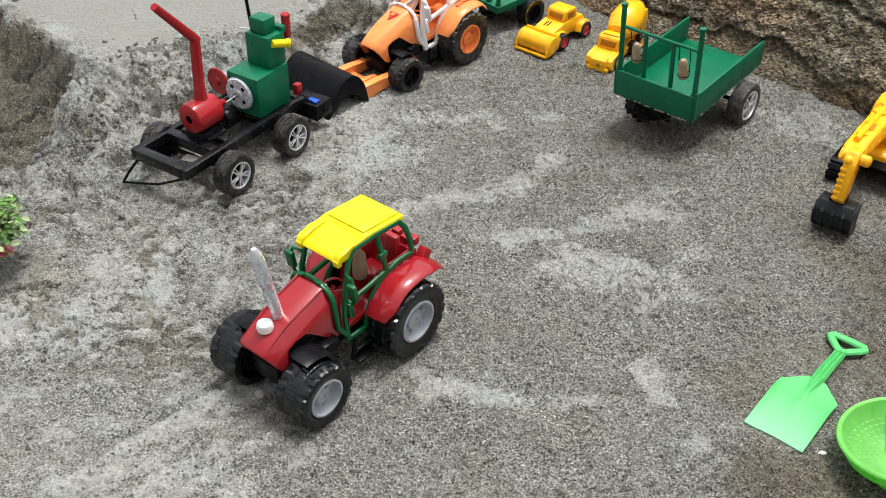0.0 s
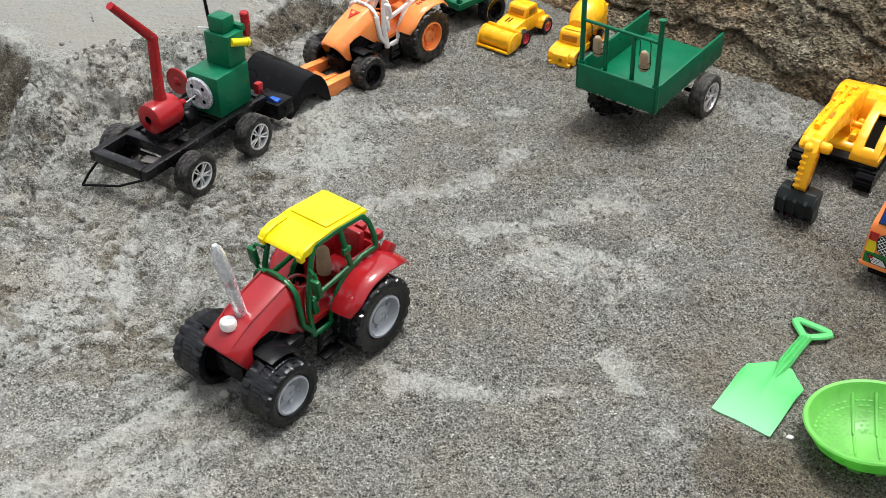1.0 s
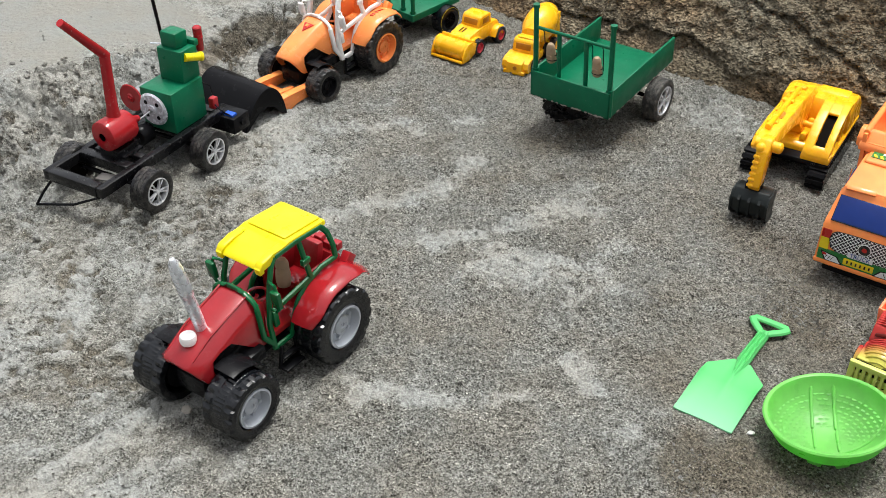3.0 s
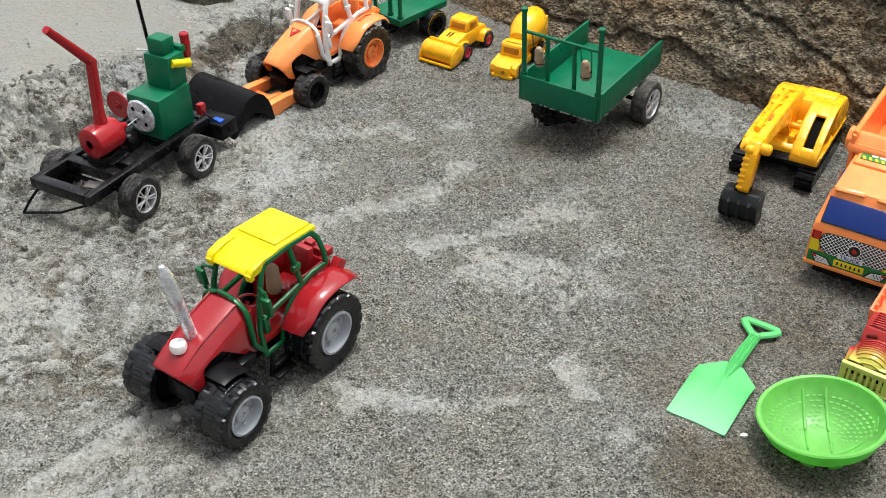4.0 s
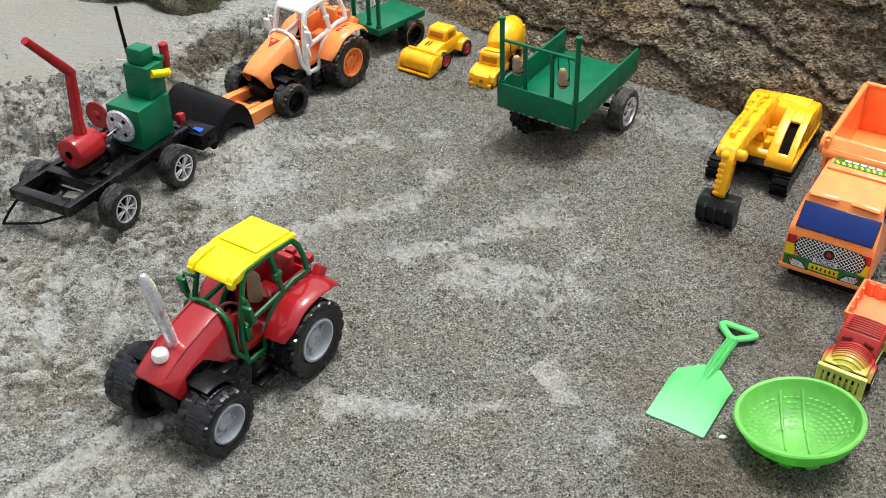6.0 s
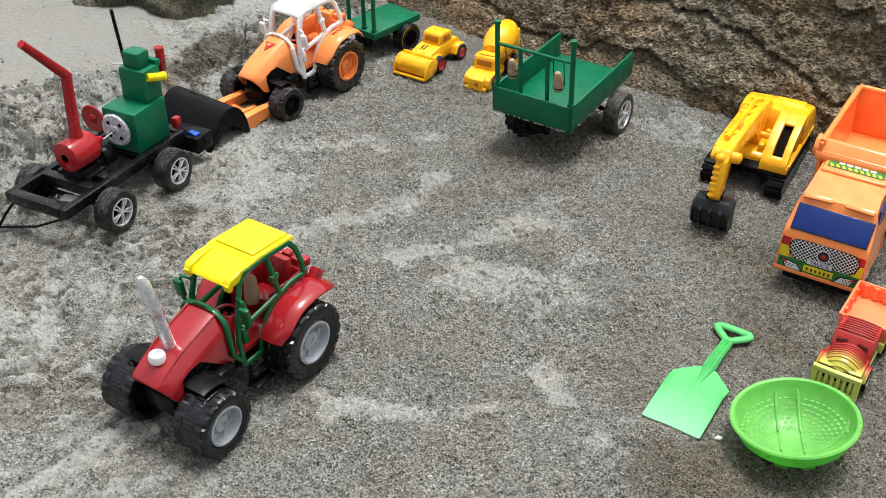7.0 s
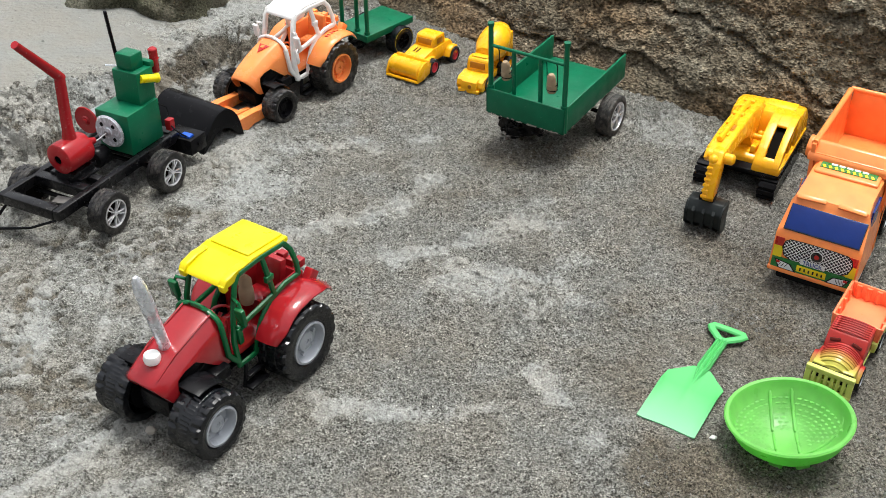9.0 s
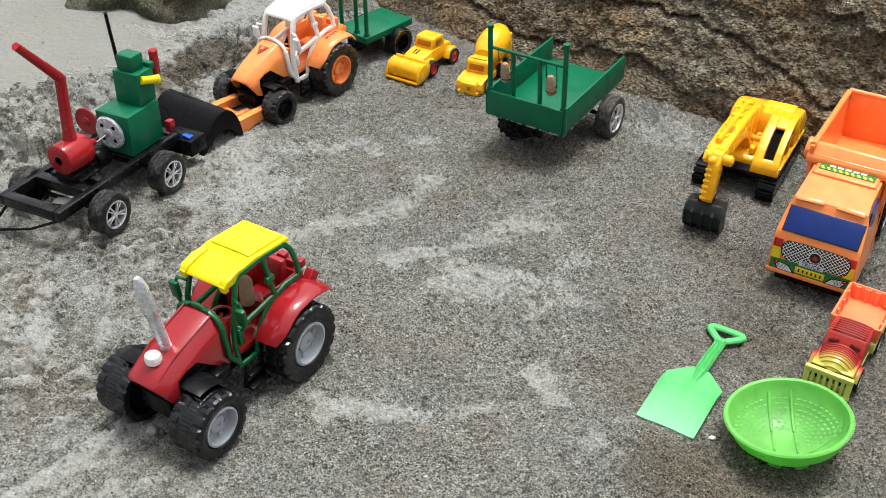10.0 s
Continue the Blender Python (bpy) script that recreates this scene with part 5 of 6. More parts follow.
T1 = pose(0.1464, 1.1372, -0.0051, 0, 0, 56.87)
tr1, TT = trailer(T1, 0.1719, 0.1114, 0.0352, 0.1196, "green painted toy trailer with open back and swing bar", 0.1234, 0.0282, -0.0163, -3.94, 0.0505)
for yy in (0.0262, 0.0905):
    figure(T1 @ TT @ pose(0.015, yy, 0.0465, 0, 8, 180) @ Matrix.Scale(0.88, 4), "pale carved figure hanging in the trailer's swing", True)
T2 = pose(-0.1154, 1.4416, -0.0033, 0, 0, 48.98)
trailer(T2, 0.10, 0.0664, 0.0, 0.105, "small green flat trailer with posts, parked by the earth wall", 0.0665, 0.0215, -0.0120, -1.6, 0.0351, sides=False, swing=False, road=False)


# ---- excavator ----
def excavator(m):
    top = thing("toy_excavator", m, "amber plastic toy excavator with black tracks, bucket on sand", "toy excavator")
    # x ahead from the tracks' front end, y = 0 at the outer side of one track
    pad = B().box((0, 0, 0), (0.0060, 0.021, 0.0034), bev=0.0006, seg=1).mesh("track_pad")
    for y0, y1 in ((0.0, -0.021), (-0.0985, -0.0785)):
        b = B()
        prof = []
        for i in range(13):
            a = radians(90 - 15 * i)
            prof.append((-0.0065 + 0.013 * math.cos(a), 0.013 + 0.013 * math.sin(a)))
        for i in range(13):
            a = radians(-90 - 15 * i)
            prof.append((-0.120 + 0.013 * math.cos(a), 0.013 + 0.013 * math.sin(a)))
        b.prism(prof, min(y0, y1) + 0.001, max(y0, y1) - 0.001, bev=0.0006, seg=1)
        tr = part("track", b, M_BLK, top, "black ribbed track")
        ym = (y0 + y1) / 2
        for k in range(14):
            part("track_pad", pad, M_BLK, tr, m=Matrix.Translation((-0.0075 - 0.112 * k / 13, ym, 0.0262)))
        for k in range(5):
            a = 90 - 180 * (k + 0.5) / 5
            part("track_pad", pad, M_BLK, tr, m=Matrix.Translation((-0.0065 + 0.0132 * math.cos(radians(a)), ym, 0.013 + 0.0132 * math.sin(radians(a)))) @ pose(0, 0, 0, 0, 90 - a, 0))
    b = B()
    b.box((-0.066, -0.0490, 0.018), (0.080, 0.066, 0.012), bev=0.002)
    b.cyl((-0.066, -0.0457, 0.022), (-0.066, -0.0457, 0.032), 0.030, n=28)
    b.box((-0.062, -0.042, 0.0305), (0.118, 0.082, 0.0040), bev=0.001)
    part("undercarriage", b, M_BLK, top, "black undercarriage")
    # body: a deck with a notched front edge, the engine block behind, and slanted cab bars between them
    body = B()
    body.prism([(-0.0030, 0.0315), (-0.0045, 0.0390), (-0.012, 0.0425), (-0.132, 0.0425), (-0.136, 0.0315)], -0.0014, -0.0350, bev=0.0018)
    body.prism([(-0.0190, 0.0315), (-0.0205, 0.0385), (-0.026, 0.0415), (-0.132, 0.0415), (-0.136, 0.0315)], -0.0348, -0.0850, bev=0.0016)
    # engine cover: a broad rounded hump over the whole width, highest in the middle
    hump = [(-0.0700, 0.0405), (-0.0730, 0.0680), (-0.0790, 0.0750), (-0.1000, 0.0775), (-0.1180, 0.0740), (-0.1290, 0.0640), (-0.1345, 0.0405)]
    rows = []
    for y, drop in ((-0.0016, 0.0060), (-0.0030, 0.0024), (-0.0070, 0.0008), (-0.0250, 0.0), (-0.0560, 0.0), (-0.0790, 0.0010), (-0.0840, 0.0030), (-0.0855, 0.0070)):
        rows.append([(x, y, z - drop * (1 if z > 0.05 else 0)) for x, z in hump])
    body.loft(rows)
    bo = part("body", body, M_YOR, top)
    arch = [(-0.0040, 0.0400), (-0.0085, 0.0462), (-0.0200, 0.0560), (-0.0380, 0.0665), (-0.0560, 0.0735), (-0.0740, 0.0768), (-0.0900, 0.0775), (-0.0900, 0.0710), (-0.0740, 0.0715), (-0.0570, 0.0690), (-0.0400, 0.0625), (-0.0230, 0.0530), (-0.0150, 0.0455), (-0.0130, 0.0400)]
    for y, w in ((-0.0073, 0.0086), (-0.0288, 0.0112)):
        part("cab_bar", B().prism(arch, y - w / 2, y + w / 2, bev=0.0012), M_YOR, bo)
    part("cab_front", B().prism([(-0.0036, 0.0385), (-0.0085, 0.0462), (-0.0130, 0.0492), (-0.0165, 0.0400)], -0.0342, -0.0030, bev=0.0012), M_YOR, bo)
    part("cab_roof", B().prism([(-0.0545, 0.0726), (-0.0740, 0.0766), (-0.0920, 0.0774), (-0.0920, 0.0690), (-0.0545, 0.0690)], -0.0340, -0.0032, bev=0.0014), M_YOR, bo)
    part("cab_side", B().prism([(-0.0150, 0.0400), (-0.0240, 0.0540), (-0.0420, 0.0640), (-0.0620, 0.0710), (-0.0800, 0.0720), (-0.0800, 0.0400)], -0.0350, -0.0318, bev=0.0008), M_YOR, bo)
    # solid black filling under the bars, painting the shade inside the cab
    part("cab_shade_fill", B().prism([(-0.0170, 0.0425), (-0.0172, 0.0440), (-0.0260, 0.0515), (-0.0420, 0.0600), (-0.0540, 0.0650), (-0.0720, 0.0670), (-0.0720, 0.0425)], -0.0300, -0.0060), M_SHADE, bo, "black filling painted as the cab's shaded inside")
    part("side_bar", B().prism([(-0.0460, 0.0420), (-0.0560, 0.0700), (-0.0640, 0.0720), (-0.0580, 0.0420)], -0.0062, -0.0032, bev=0.0008), M_YOR, bo)
    part("well_step", B().box((-0.0350, -0.0415, 0.0455), (0.0150, 0.0070, 0.0090), (0, -8, 0), bev=0.0018), M_YOR, bo)
    part("engine_hatch", B().box((-0.1030, -0.0300, 0.0772), (0.0160, 0.0360, 0.0016), (0, 6, 0), bev=0.0007), M_YOR, bo)
    part("side_sill", B().box((-0.0700, -0.0014, 0.0395), (0.1200, 0.0024, 0.0034), bev=0.0008), M_YOR, bo)
    b = B()
    for k in range(16):
        b.box((-0.0015, -0.0050 - 0.0020 * k, 0.0300), (0.0030, 0.0012, 0.0026), bev=0)
        b.box((-0.0140, -0.0390 - 0.0022 * k, 0.0300), (0.0030, 0.0012, 0.0026), bev=0)
    part("stud_strip", b, M_BLK, bo)
    b = B()
    b.ball((-0.052, -0.0400, 0.0570), 0.0042)
    b.cyl((-0.048, -0.036, 0.0540), (-0.048, -0.048, 0.0540), 0.0040, n=12)
    part("boom_pivot", b, M_YOR, top)
    # boom: a broad beam that grows out of the body; stick and bucket hang from its end
    yc, hw = -0.0590, 0.0114
    boom = part("boom", B().prism([(-0.098, 0.066), (-0.092, 0.078), (-0.074, 0.0880), (-0.020, 0.0945), (0.040, 0.0965), (0.086, 0.0945), (0.094, 0.0870), (0.088, 0.0800), (0.040, 0.0790), (0.000, 0.0750), (-0.026, 0.0660), (-0.040, 0.0520), (-0.046, 0.0380), (-0.098, 0.0380)], yc - hw, yc + hw, bev=0.0018), M_YOR, top)
    for s in (1, -1):
        part("boom_rib", B().tube([(-0.080, yc + s * (hw - 0.0015), 0.0865), (-0.020, yc + s * (hw - 0.0015), 0.0950), (0.040, yc + s * (hw - 0.0015), 0.0970), (0.084, yc + s * (hw - 0.0015), 0.0950)], 0.0013, 6), M_YOR, boom)
    for k, x in enumerate((-0.064, -0.040, -0.012, 0.016, 0.046)):
        part("boom_bracket", B().box((x, yc - 0.004, 0.0955 - 0.0060 * max(0, -x - 0.02) / 0.05), (0.009, 0.014 - 0.002 * (k % 2), 0.0050), (0, -3, 0), bev=0.0012), M_YOR, boom)
    part("hydraulic_ram", B().cyl((-0.050, yc - 0.003, 0.0945), (0.066, yc - 0.003, 0.0985), 0.0034, n=12), M_YOR, boom)
    part("boom_slot", B().box((0.028, yc + 0.002, 0.0963), (0.016, 0.0035, 0.0014), bev=0), M_AMB, boom)
    ys, yb = -0.0540, -0.0545
    b = B()
    b.cyl((0.0880, ys - 0.0120, 0.0890), (0.0880, ys + 0.0145, 0.0890), 0.0064, n=18)
    b.ball((0.0880, ys + 0.0145, 0.0890), 0.0064, (1, 0.6, 1))
    part("elbow_joint", b, M_YOR, top)
    stick = part("stick", B().prism([(0.078, 0.0970), (0.094, 0.0985), (0.103, 0.0880), (0.1130, 0.0480), (0.1060, 0.0400), (0.0960, 0.0430), (0.0860, 0.0740)], ys - 0.0065, ys + 0.0065, bev=0.0016), M_YOR, top)
    part("stick_knob", B().ball((0.0990, ys - 0.0030, 0.0900), 0.0056), M_YOR, stick)
    for k in range(6):
        part("stick_rib", B().box((0.1040 + 0.0015 * k, ys - 0.0040, 0.0810 - 0.0064 * k), (0.0050, 0.0070, 0.0036), (0, -16, 0), bev=0.001), M_YOR, stick)
    b = B()
    b.prism([(0.088, 0.0390), (0.108, 0.0410), (0.1150, 0.0300), (0.1120, 0.0130), (0.1000, 0.0030), (0.0830, 0.0005), (0.0800, 0.0040), (0.0910, 0.0110), (0.0910, 0.0260)], yb - 0.0200, yb + 0.0200, bev=0.0014)
    bk = part("bucket", b, M_GREYP, top, "dusty dark grey bucket")
    for k in range(5):
        part("bucket_tooth", B().box((0.0805, yb - 0.0165 + 0.00825 * k, 0.0022), (0.010, 0.0048, 0.0035), (0, 12, 0), bev=0.0006), M_GREYP, bk)
    for k in range(3):
        part("bucket_rib", B().prism([(0.1100, 0.0360), (0.1168, 0.0300), (0.1138, 0.0115), (0.1005, 0.0012), (0.1000, 0.0050), (0.1090, 0.0150)], yb - 0.0130 + 0.0115 * k, yb - 0.0100 + 0.0115 * k), M_GREYP, bk)
    for s in (1, -1):
        part("bucket_cheek", B().prism([(0.088, 0.0380), (0.110, 0.0385), (0.1165, 0.0290), (0.1130, 0.0110), (0.1000, 0.0012), (0.0820, 0.0), (0.0930, 0.0120)], yb + s * 0.0190, yb + s * 0.0215, bev=0.0005, seg=1), M_GREYP, bk)
    part("bucket_bracket", B().box((0.1000, yb - 0.001, 0.0410), (0.015, 0.017, 0.014), bev=0.001), M_BLK, bk)
    return top


excavator(pose(0.395, 1.0632, -0.0004, 0, 0, -119.16))


# ---- dump truck ----
def text_mesh(body, size, depth=0.0002):
    cu = bpy.data.curves.new("lettering", "FONT")
    cu.body, cu.size, cu.extrude, cu.align_x, cu.align_y = body, size, depth, "CENTER", "CENTER"
    ob = bpy.data.objects.new("lettering", cu)
    scene.collection.objects.link(ob)
    dg = bpy.context.evaluated_depsgraph_get()
    me = bpy.data.meshes.new_from_object(ob.evaluated_get(dg))
    bpy.data.objects.remove(ob)
    return me


def dump_truck(m):
    W = 0.0872
    h = W / 2
    top = thing("toy_dump_truck", m, "orange plastic toy dump truck with stickers and blue windscreen", "toy truck")
    cab = B()
    prof = [(0.000, 0.0222), (0.0012, 0.030), (0.000, 0.0660), (-0.0035, 0.0715), (-0.0225, 0.0900), (-0.0240, 0.0940), (-0.0270, 0.0985), (-0.0450, 0.1035), (-0.0940, 0.1060), (-0.0980, 0.1000), (-0.0980, 0.0222)]
    inset = [0, 0, 0.0005, 0.0010, 0.0035, 0.0042, 0.0065, 0.0080, 0.0080, 0.0060, 0]
    rows = [[(x, -h + i, z) for (x, z), i in zip(prof, inset)], [(x, -h + i + 0.003, z + (0.0012 if 5 < k < 9 else 0)) for k, ((x, z), i) in enumerate(zip(prof, inset))],
            [(x, h - i - 0.003, z + (0.0012 if 5 < k < 9 else 0)) for k, ((x, z), i) in enumerate(zip(prof, inset))], [(x, h - i, z) for (x, z), i in zip(prof, inset)]]
    cab.loft(rows)
    cb = part("cab", cab, M_TRK, top)
    part("bumper_lip", B().box((0.0005, 0, 0.0232), (0.0055, W + 0.002, 0.0052), bev=0.0018), M_TRK, cb)
    for s in (1, -1):
        part("sun_visor", B().box((-0.0262, s * 0.0205, 0.0990), (0.0060, 0.0290, 0.0034), (0, 30, s * -4), bev=0.0014), M_TRK, cb)
    part("roof_panel", B().box((-0.0830, 0, 0.1070), (0.026, 0.066, 0.0050), (0, 2, 0), bev=0.0024, seg=3), M_TRK, cb)
    part("windscreen", B().box((-0.0118, 0.0008, 0.0812), (0.0275, 0.0755, 0.0016), (0, 44.5, 0), bev=0.0030, seg=3), M_BLUE, cb, "glossy dark blue windscreen sticker")
    # front stickers
    X = 0.0016
    for s in (1, -1):
        part("sticker_stripe", B().box((X, s * 0.0372, 0.0570), (0.0006, 0.0090, 0.0100), bev=0), M_STR, cb)
        part("sticker_stripe", B().box((X, s * 0.0372, 0.0450), (0.0006, 0.0090, 0.0136), bev=0), M_STY, cb)
    part("sticker_band", B().box((X, 0, 0.0310), (0.0006, 0.0830, 0.0150), bev=0), M_STG, cb)
    shape = [(-0.0300, 0.0425), (-0.0328, 0.0520), (-0.0310, 0.0590), (-0.0270, 0.0622), (-0.0140, 0.0632), (0.0140, 0.0632), (0.0270, 0.0622), (0.0310, 0.0590), (0.0328, 0.0520), (0.0300, 0.0425), (0.0240, 0.0390), (-0.0240, 0.0390)]
    for nm, k, x0_, x1_, mt, lab in (("grille_edge", 1.035, X - 0.0002, X + 0.0005, M_STK, ""), ("grille_panel", 1.0, X, X + 0.0008, M_GRILLE, "printed silver mesh grille")):
        part(nm, B().loft([[(xx, 0.0022 + 1.06 * y * k, 0.0511 + (z - 0.0511) * k) for y, z in shape] for xx in (x0_, x1_)]), mt, cb, lab)
    part("windscreen_edge", B().box((-0.0118, 0.0008, 0.0809), (0.0287, 0.0768, 0.0016), (0, 44.5, 0), bev=0.0030, seg=3), M_STK, cb)
    part("badge", B().cyl((X + 0.0006, 0.002, 0.0515), (X + 0.0013, 0.002, 0.0515), 0.0066, n=24), M_STW, cb)
    part("badge_centre", B().cyl((X + 0.0010, 0.002, 0.0515), (X + 0.0016, 0.002, 0.0515), 0.0058, n=24), M_STK, cb)
    part("badge_core", B().cyl((X + 0.0013, 0.002, 0.0515), (X + 0.0018, 0.002, 0.0515), 0.0026, n=16), M_STR, cb)
    part("number_plate", B().box((X + 0.0006, 0, 0.0315), (0.0008, 0.0300, 0.0076), bev=0.0003), M_STY, cb, "yellow number plate with dark bars")
    for k in range(6):
        part("plate_bar", B().box((X + 0.0011, -0.0110 + 0.0044 * k, 0.0315), (0.0003, 0.0016, 0.0036), bev=0), M_STK, cb)
    part("lettering_panel", B().box((X + 0.0009, 0, 0.0405), (0.0004, 0.0250, 0.0056), bev=0), M_STW, cb)
    me = text_mesh("TRUCK", 0.0062)
    part("lettering", me, M_STB, cb, m=Matrix.Translation((X + 0.0014, 0, 0.0405)) @ Matrix(((0, 0, 1, 0), (1, 0, 0, 0), (0, 1, 0, 0), (0, 0, 0, 1))))
    for s in (1, -1):
        for nm, k, x, mt in (("headlamp_frame", 1.0, X + 0.0005, M_STK), ("headlamp", 0.80, X + 0.0008, M_STW)):
            lamp = [(-0.0115, 0.0055), (0.0060, 0.0030), (0.0125, -0.0050), (-0.0060, -0.0045)]
            part(nm, B().loft([[(xx, s * (0.0275 - k * y), 0.0305 + k * z) for y, z in lamp] for xx in (x - 0.0002, x + 0.0003)]), mt, cb)
        for k in range(3):
            part("lamp_line", B().box((X + 0.0013, s * (0.0260 + 0.0032 * k), 0.0306), (0.0003, 0.0006, 0.0052), (s * 30, 0, 0), bev=0), M_STK, cb)
        part("indicator", B().box((X + 0.0013, s * 0.0345, 0.0335), (0.0004, 0.0040, 0.0024), (s * 8, 0, 0), bev=0), M_STR, cb)
    # roof sticker with slanted stripes
    rs = part("roof_sticker", B().box((-0.0850, 0, 0.1100), (0.0130, 0.0580, 0.0006), (0, 2, 0), bev=0), M_STG, cb, "striped green roof sticker with bars")
    for k in range(9):
        part("roof_stripe", B().box((-0.0815, -0.0250 + 0.0062 * k, 0.1103), (0.0055, 0.0028, 0.0006), (0, 2, 25), bev=0), M_STY, rs)
    for k in range(5):
        part("roof_bar", B().box((-0.0890, -0.0160 + 0.0080 * k, 0.1105), (0.0050, 0.0060, 0.0006), (0, 2, 0), bev=0), M_STW, rs)
    for s in (1, -1):
        b = B()
        b.prism([(-0.032, 0.066), (-0.042, 0.094), (-0.074, 0.096), (-0.074, 0.066)], s * (h - 0.0100), s * (h - 0.0042))
        part("side_window", b, M_BLUE, cb, "dark blue side window")
        part("door_line", B().box((-0.078, s * (h + 0.0002), 0.060), (0.0012, 0.0010, 0.060), bev=0), M_TRK, cb)
    # chassis and wheels
    b = B()
    b.box((-0.128, 0, 0.026), (0.235, 0.050, 0.016), bev=0.002)
    b.box((-0.020, 0, 0.0150), (0.036, 0.070, 0.008), bev=0.002)
    b.box((-0.165, 0, 0.044), (0.130, 0.040, 0.030), bev=0.002)
    part("chassis", b, M_BLK, top, "black chassis")
    ws = wheel_set(0.0225, 0.018, 0.0125)
    for x in (-0.050, -0.168, -0.214):
        for s in (1, -1):
            wheel(top, pose(x, s * 0.0335, 0.0225, 0, 15, 0 if s > 0 else 180), ws, (M_BLK, M_TYRE, M_RIMG))
    # tipper bed: walls with thickness and a lip over the cab
    x0, x1, zf, zt = -0.0925, -0.2520, 0.0700, 0.1256
    hw = h - 0.0005
    bed = part("tipper_bed", B().box(((x0 + x1) / 2, 0, zf), (x0 - x1 - 0.006, 2 * hw - 0.010, 0.004), bev=0.001), M_TRK, top)
    for s in (1, -1):
        b = B()
        b.loft([[(x0, s * (hw - 0.006), zf - 0.002), (x0, s * (hw - 0.002), zf - 0.002), (x0, s * (hw + 0.001), zt), (x0, s * (hw - 0.003), zt)],
                [(x1, s * (hw - 0.006), zf - 0.002), (x1, s * (hw - 0.002), zf - 0.002), (x1, s * (hw + 0.001), zt), (x1, s * (hw - 0.003), zt)]])
        part("bed_side", b, M_TRK, bed)
        part("bed_rim", B().tube([(x0 - 0.004, s * (hw - 0.001), zt), (x1 + 0.004, s * (hw - 0.001), zt)], 0.0034, 12), M_TRK, bed)
        for k in range(4):
            part("bed_rib", B().box((x0 - 0.025 - 0.036 * k, s * (hw + 0.0006), (zf + zt) / 2), (0.006, 0.004, zt - zf - 0.008), (s * -3, 0, 0), bev=0.001), M_TRK, bed)
    b = B()
    b.box((x1 + 0.002, 0, (zf + zt) / 2), (0.004, 2 * hw - 0.008, zt - zf), (0, -6, 0), bev=0.001)
    part("tailboard", b, M_TRK, bed)
    part("bed_rim", B().tube([(x1 - 0.001, -hw + 0.001, zt), (x1 - 0.001, hw - 0.001, zt)], 0.0034, 12), M_TRK, bed)
    part("front_board", B().box((x0 - 0.006, 0, (zf + zt) / 2 - 0.004), (0.004, 2 * hw - 0.008, zt - zf - 0.008), (0, 10, 0), bev=0.001), M_TRK, bed)
    b = B()
    b.prism([(-0.1100, 0.1235), (-0.1085, 0.1262), (-0.1030, 0.1262), (-0.0905, 0.1140), (-0.0895, 0.1075), (-0.0945, 0.1075)], -hw - 0.0030, hw + 0.0030, bev=0.0018)
    for s in (1, -1):
        b.prism([(-0.1150, 0.1235), (-0.1120, 0.1275), (-0.1010, 0.1275), (-0.0930, 0.1190), (-0.0950, 0.1080), (-0.1060, 0.1100)], s * (hw - 0.0005), s * (hw + 0.0070), bev=0.0024)
    part("cab_guard", b, M_TRK, bed)
    return top


dump_truck(pose(0.3810, 0.8775, -0.0012, 0, 0, -121.27))


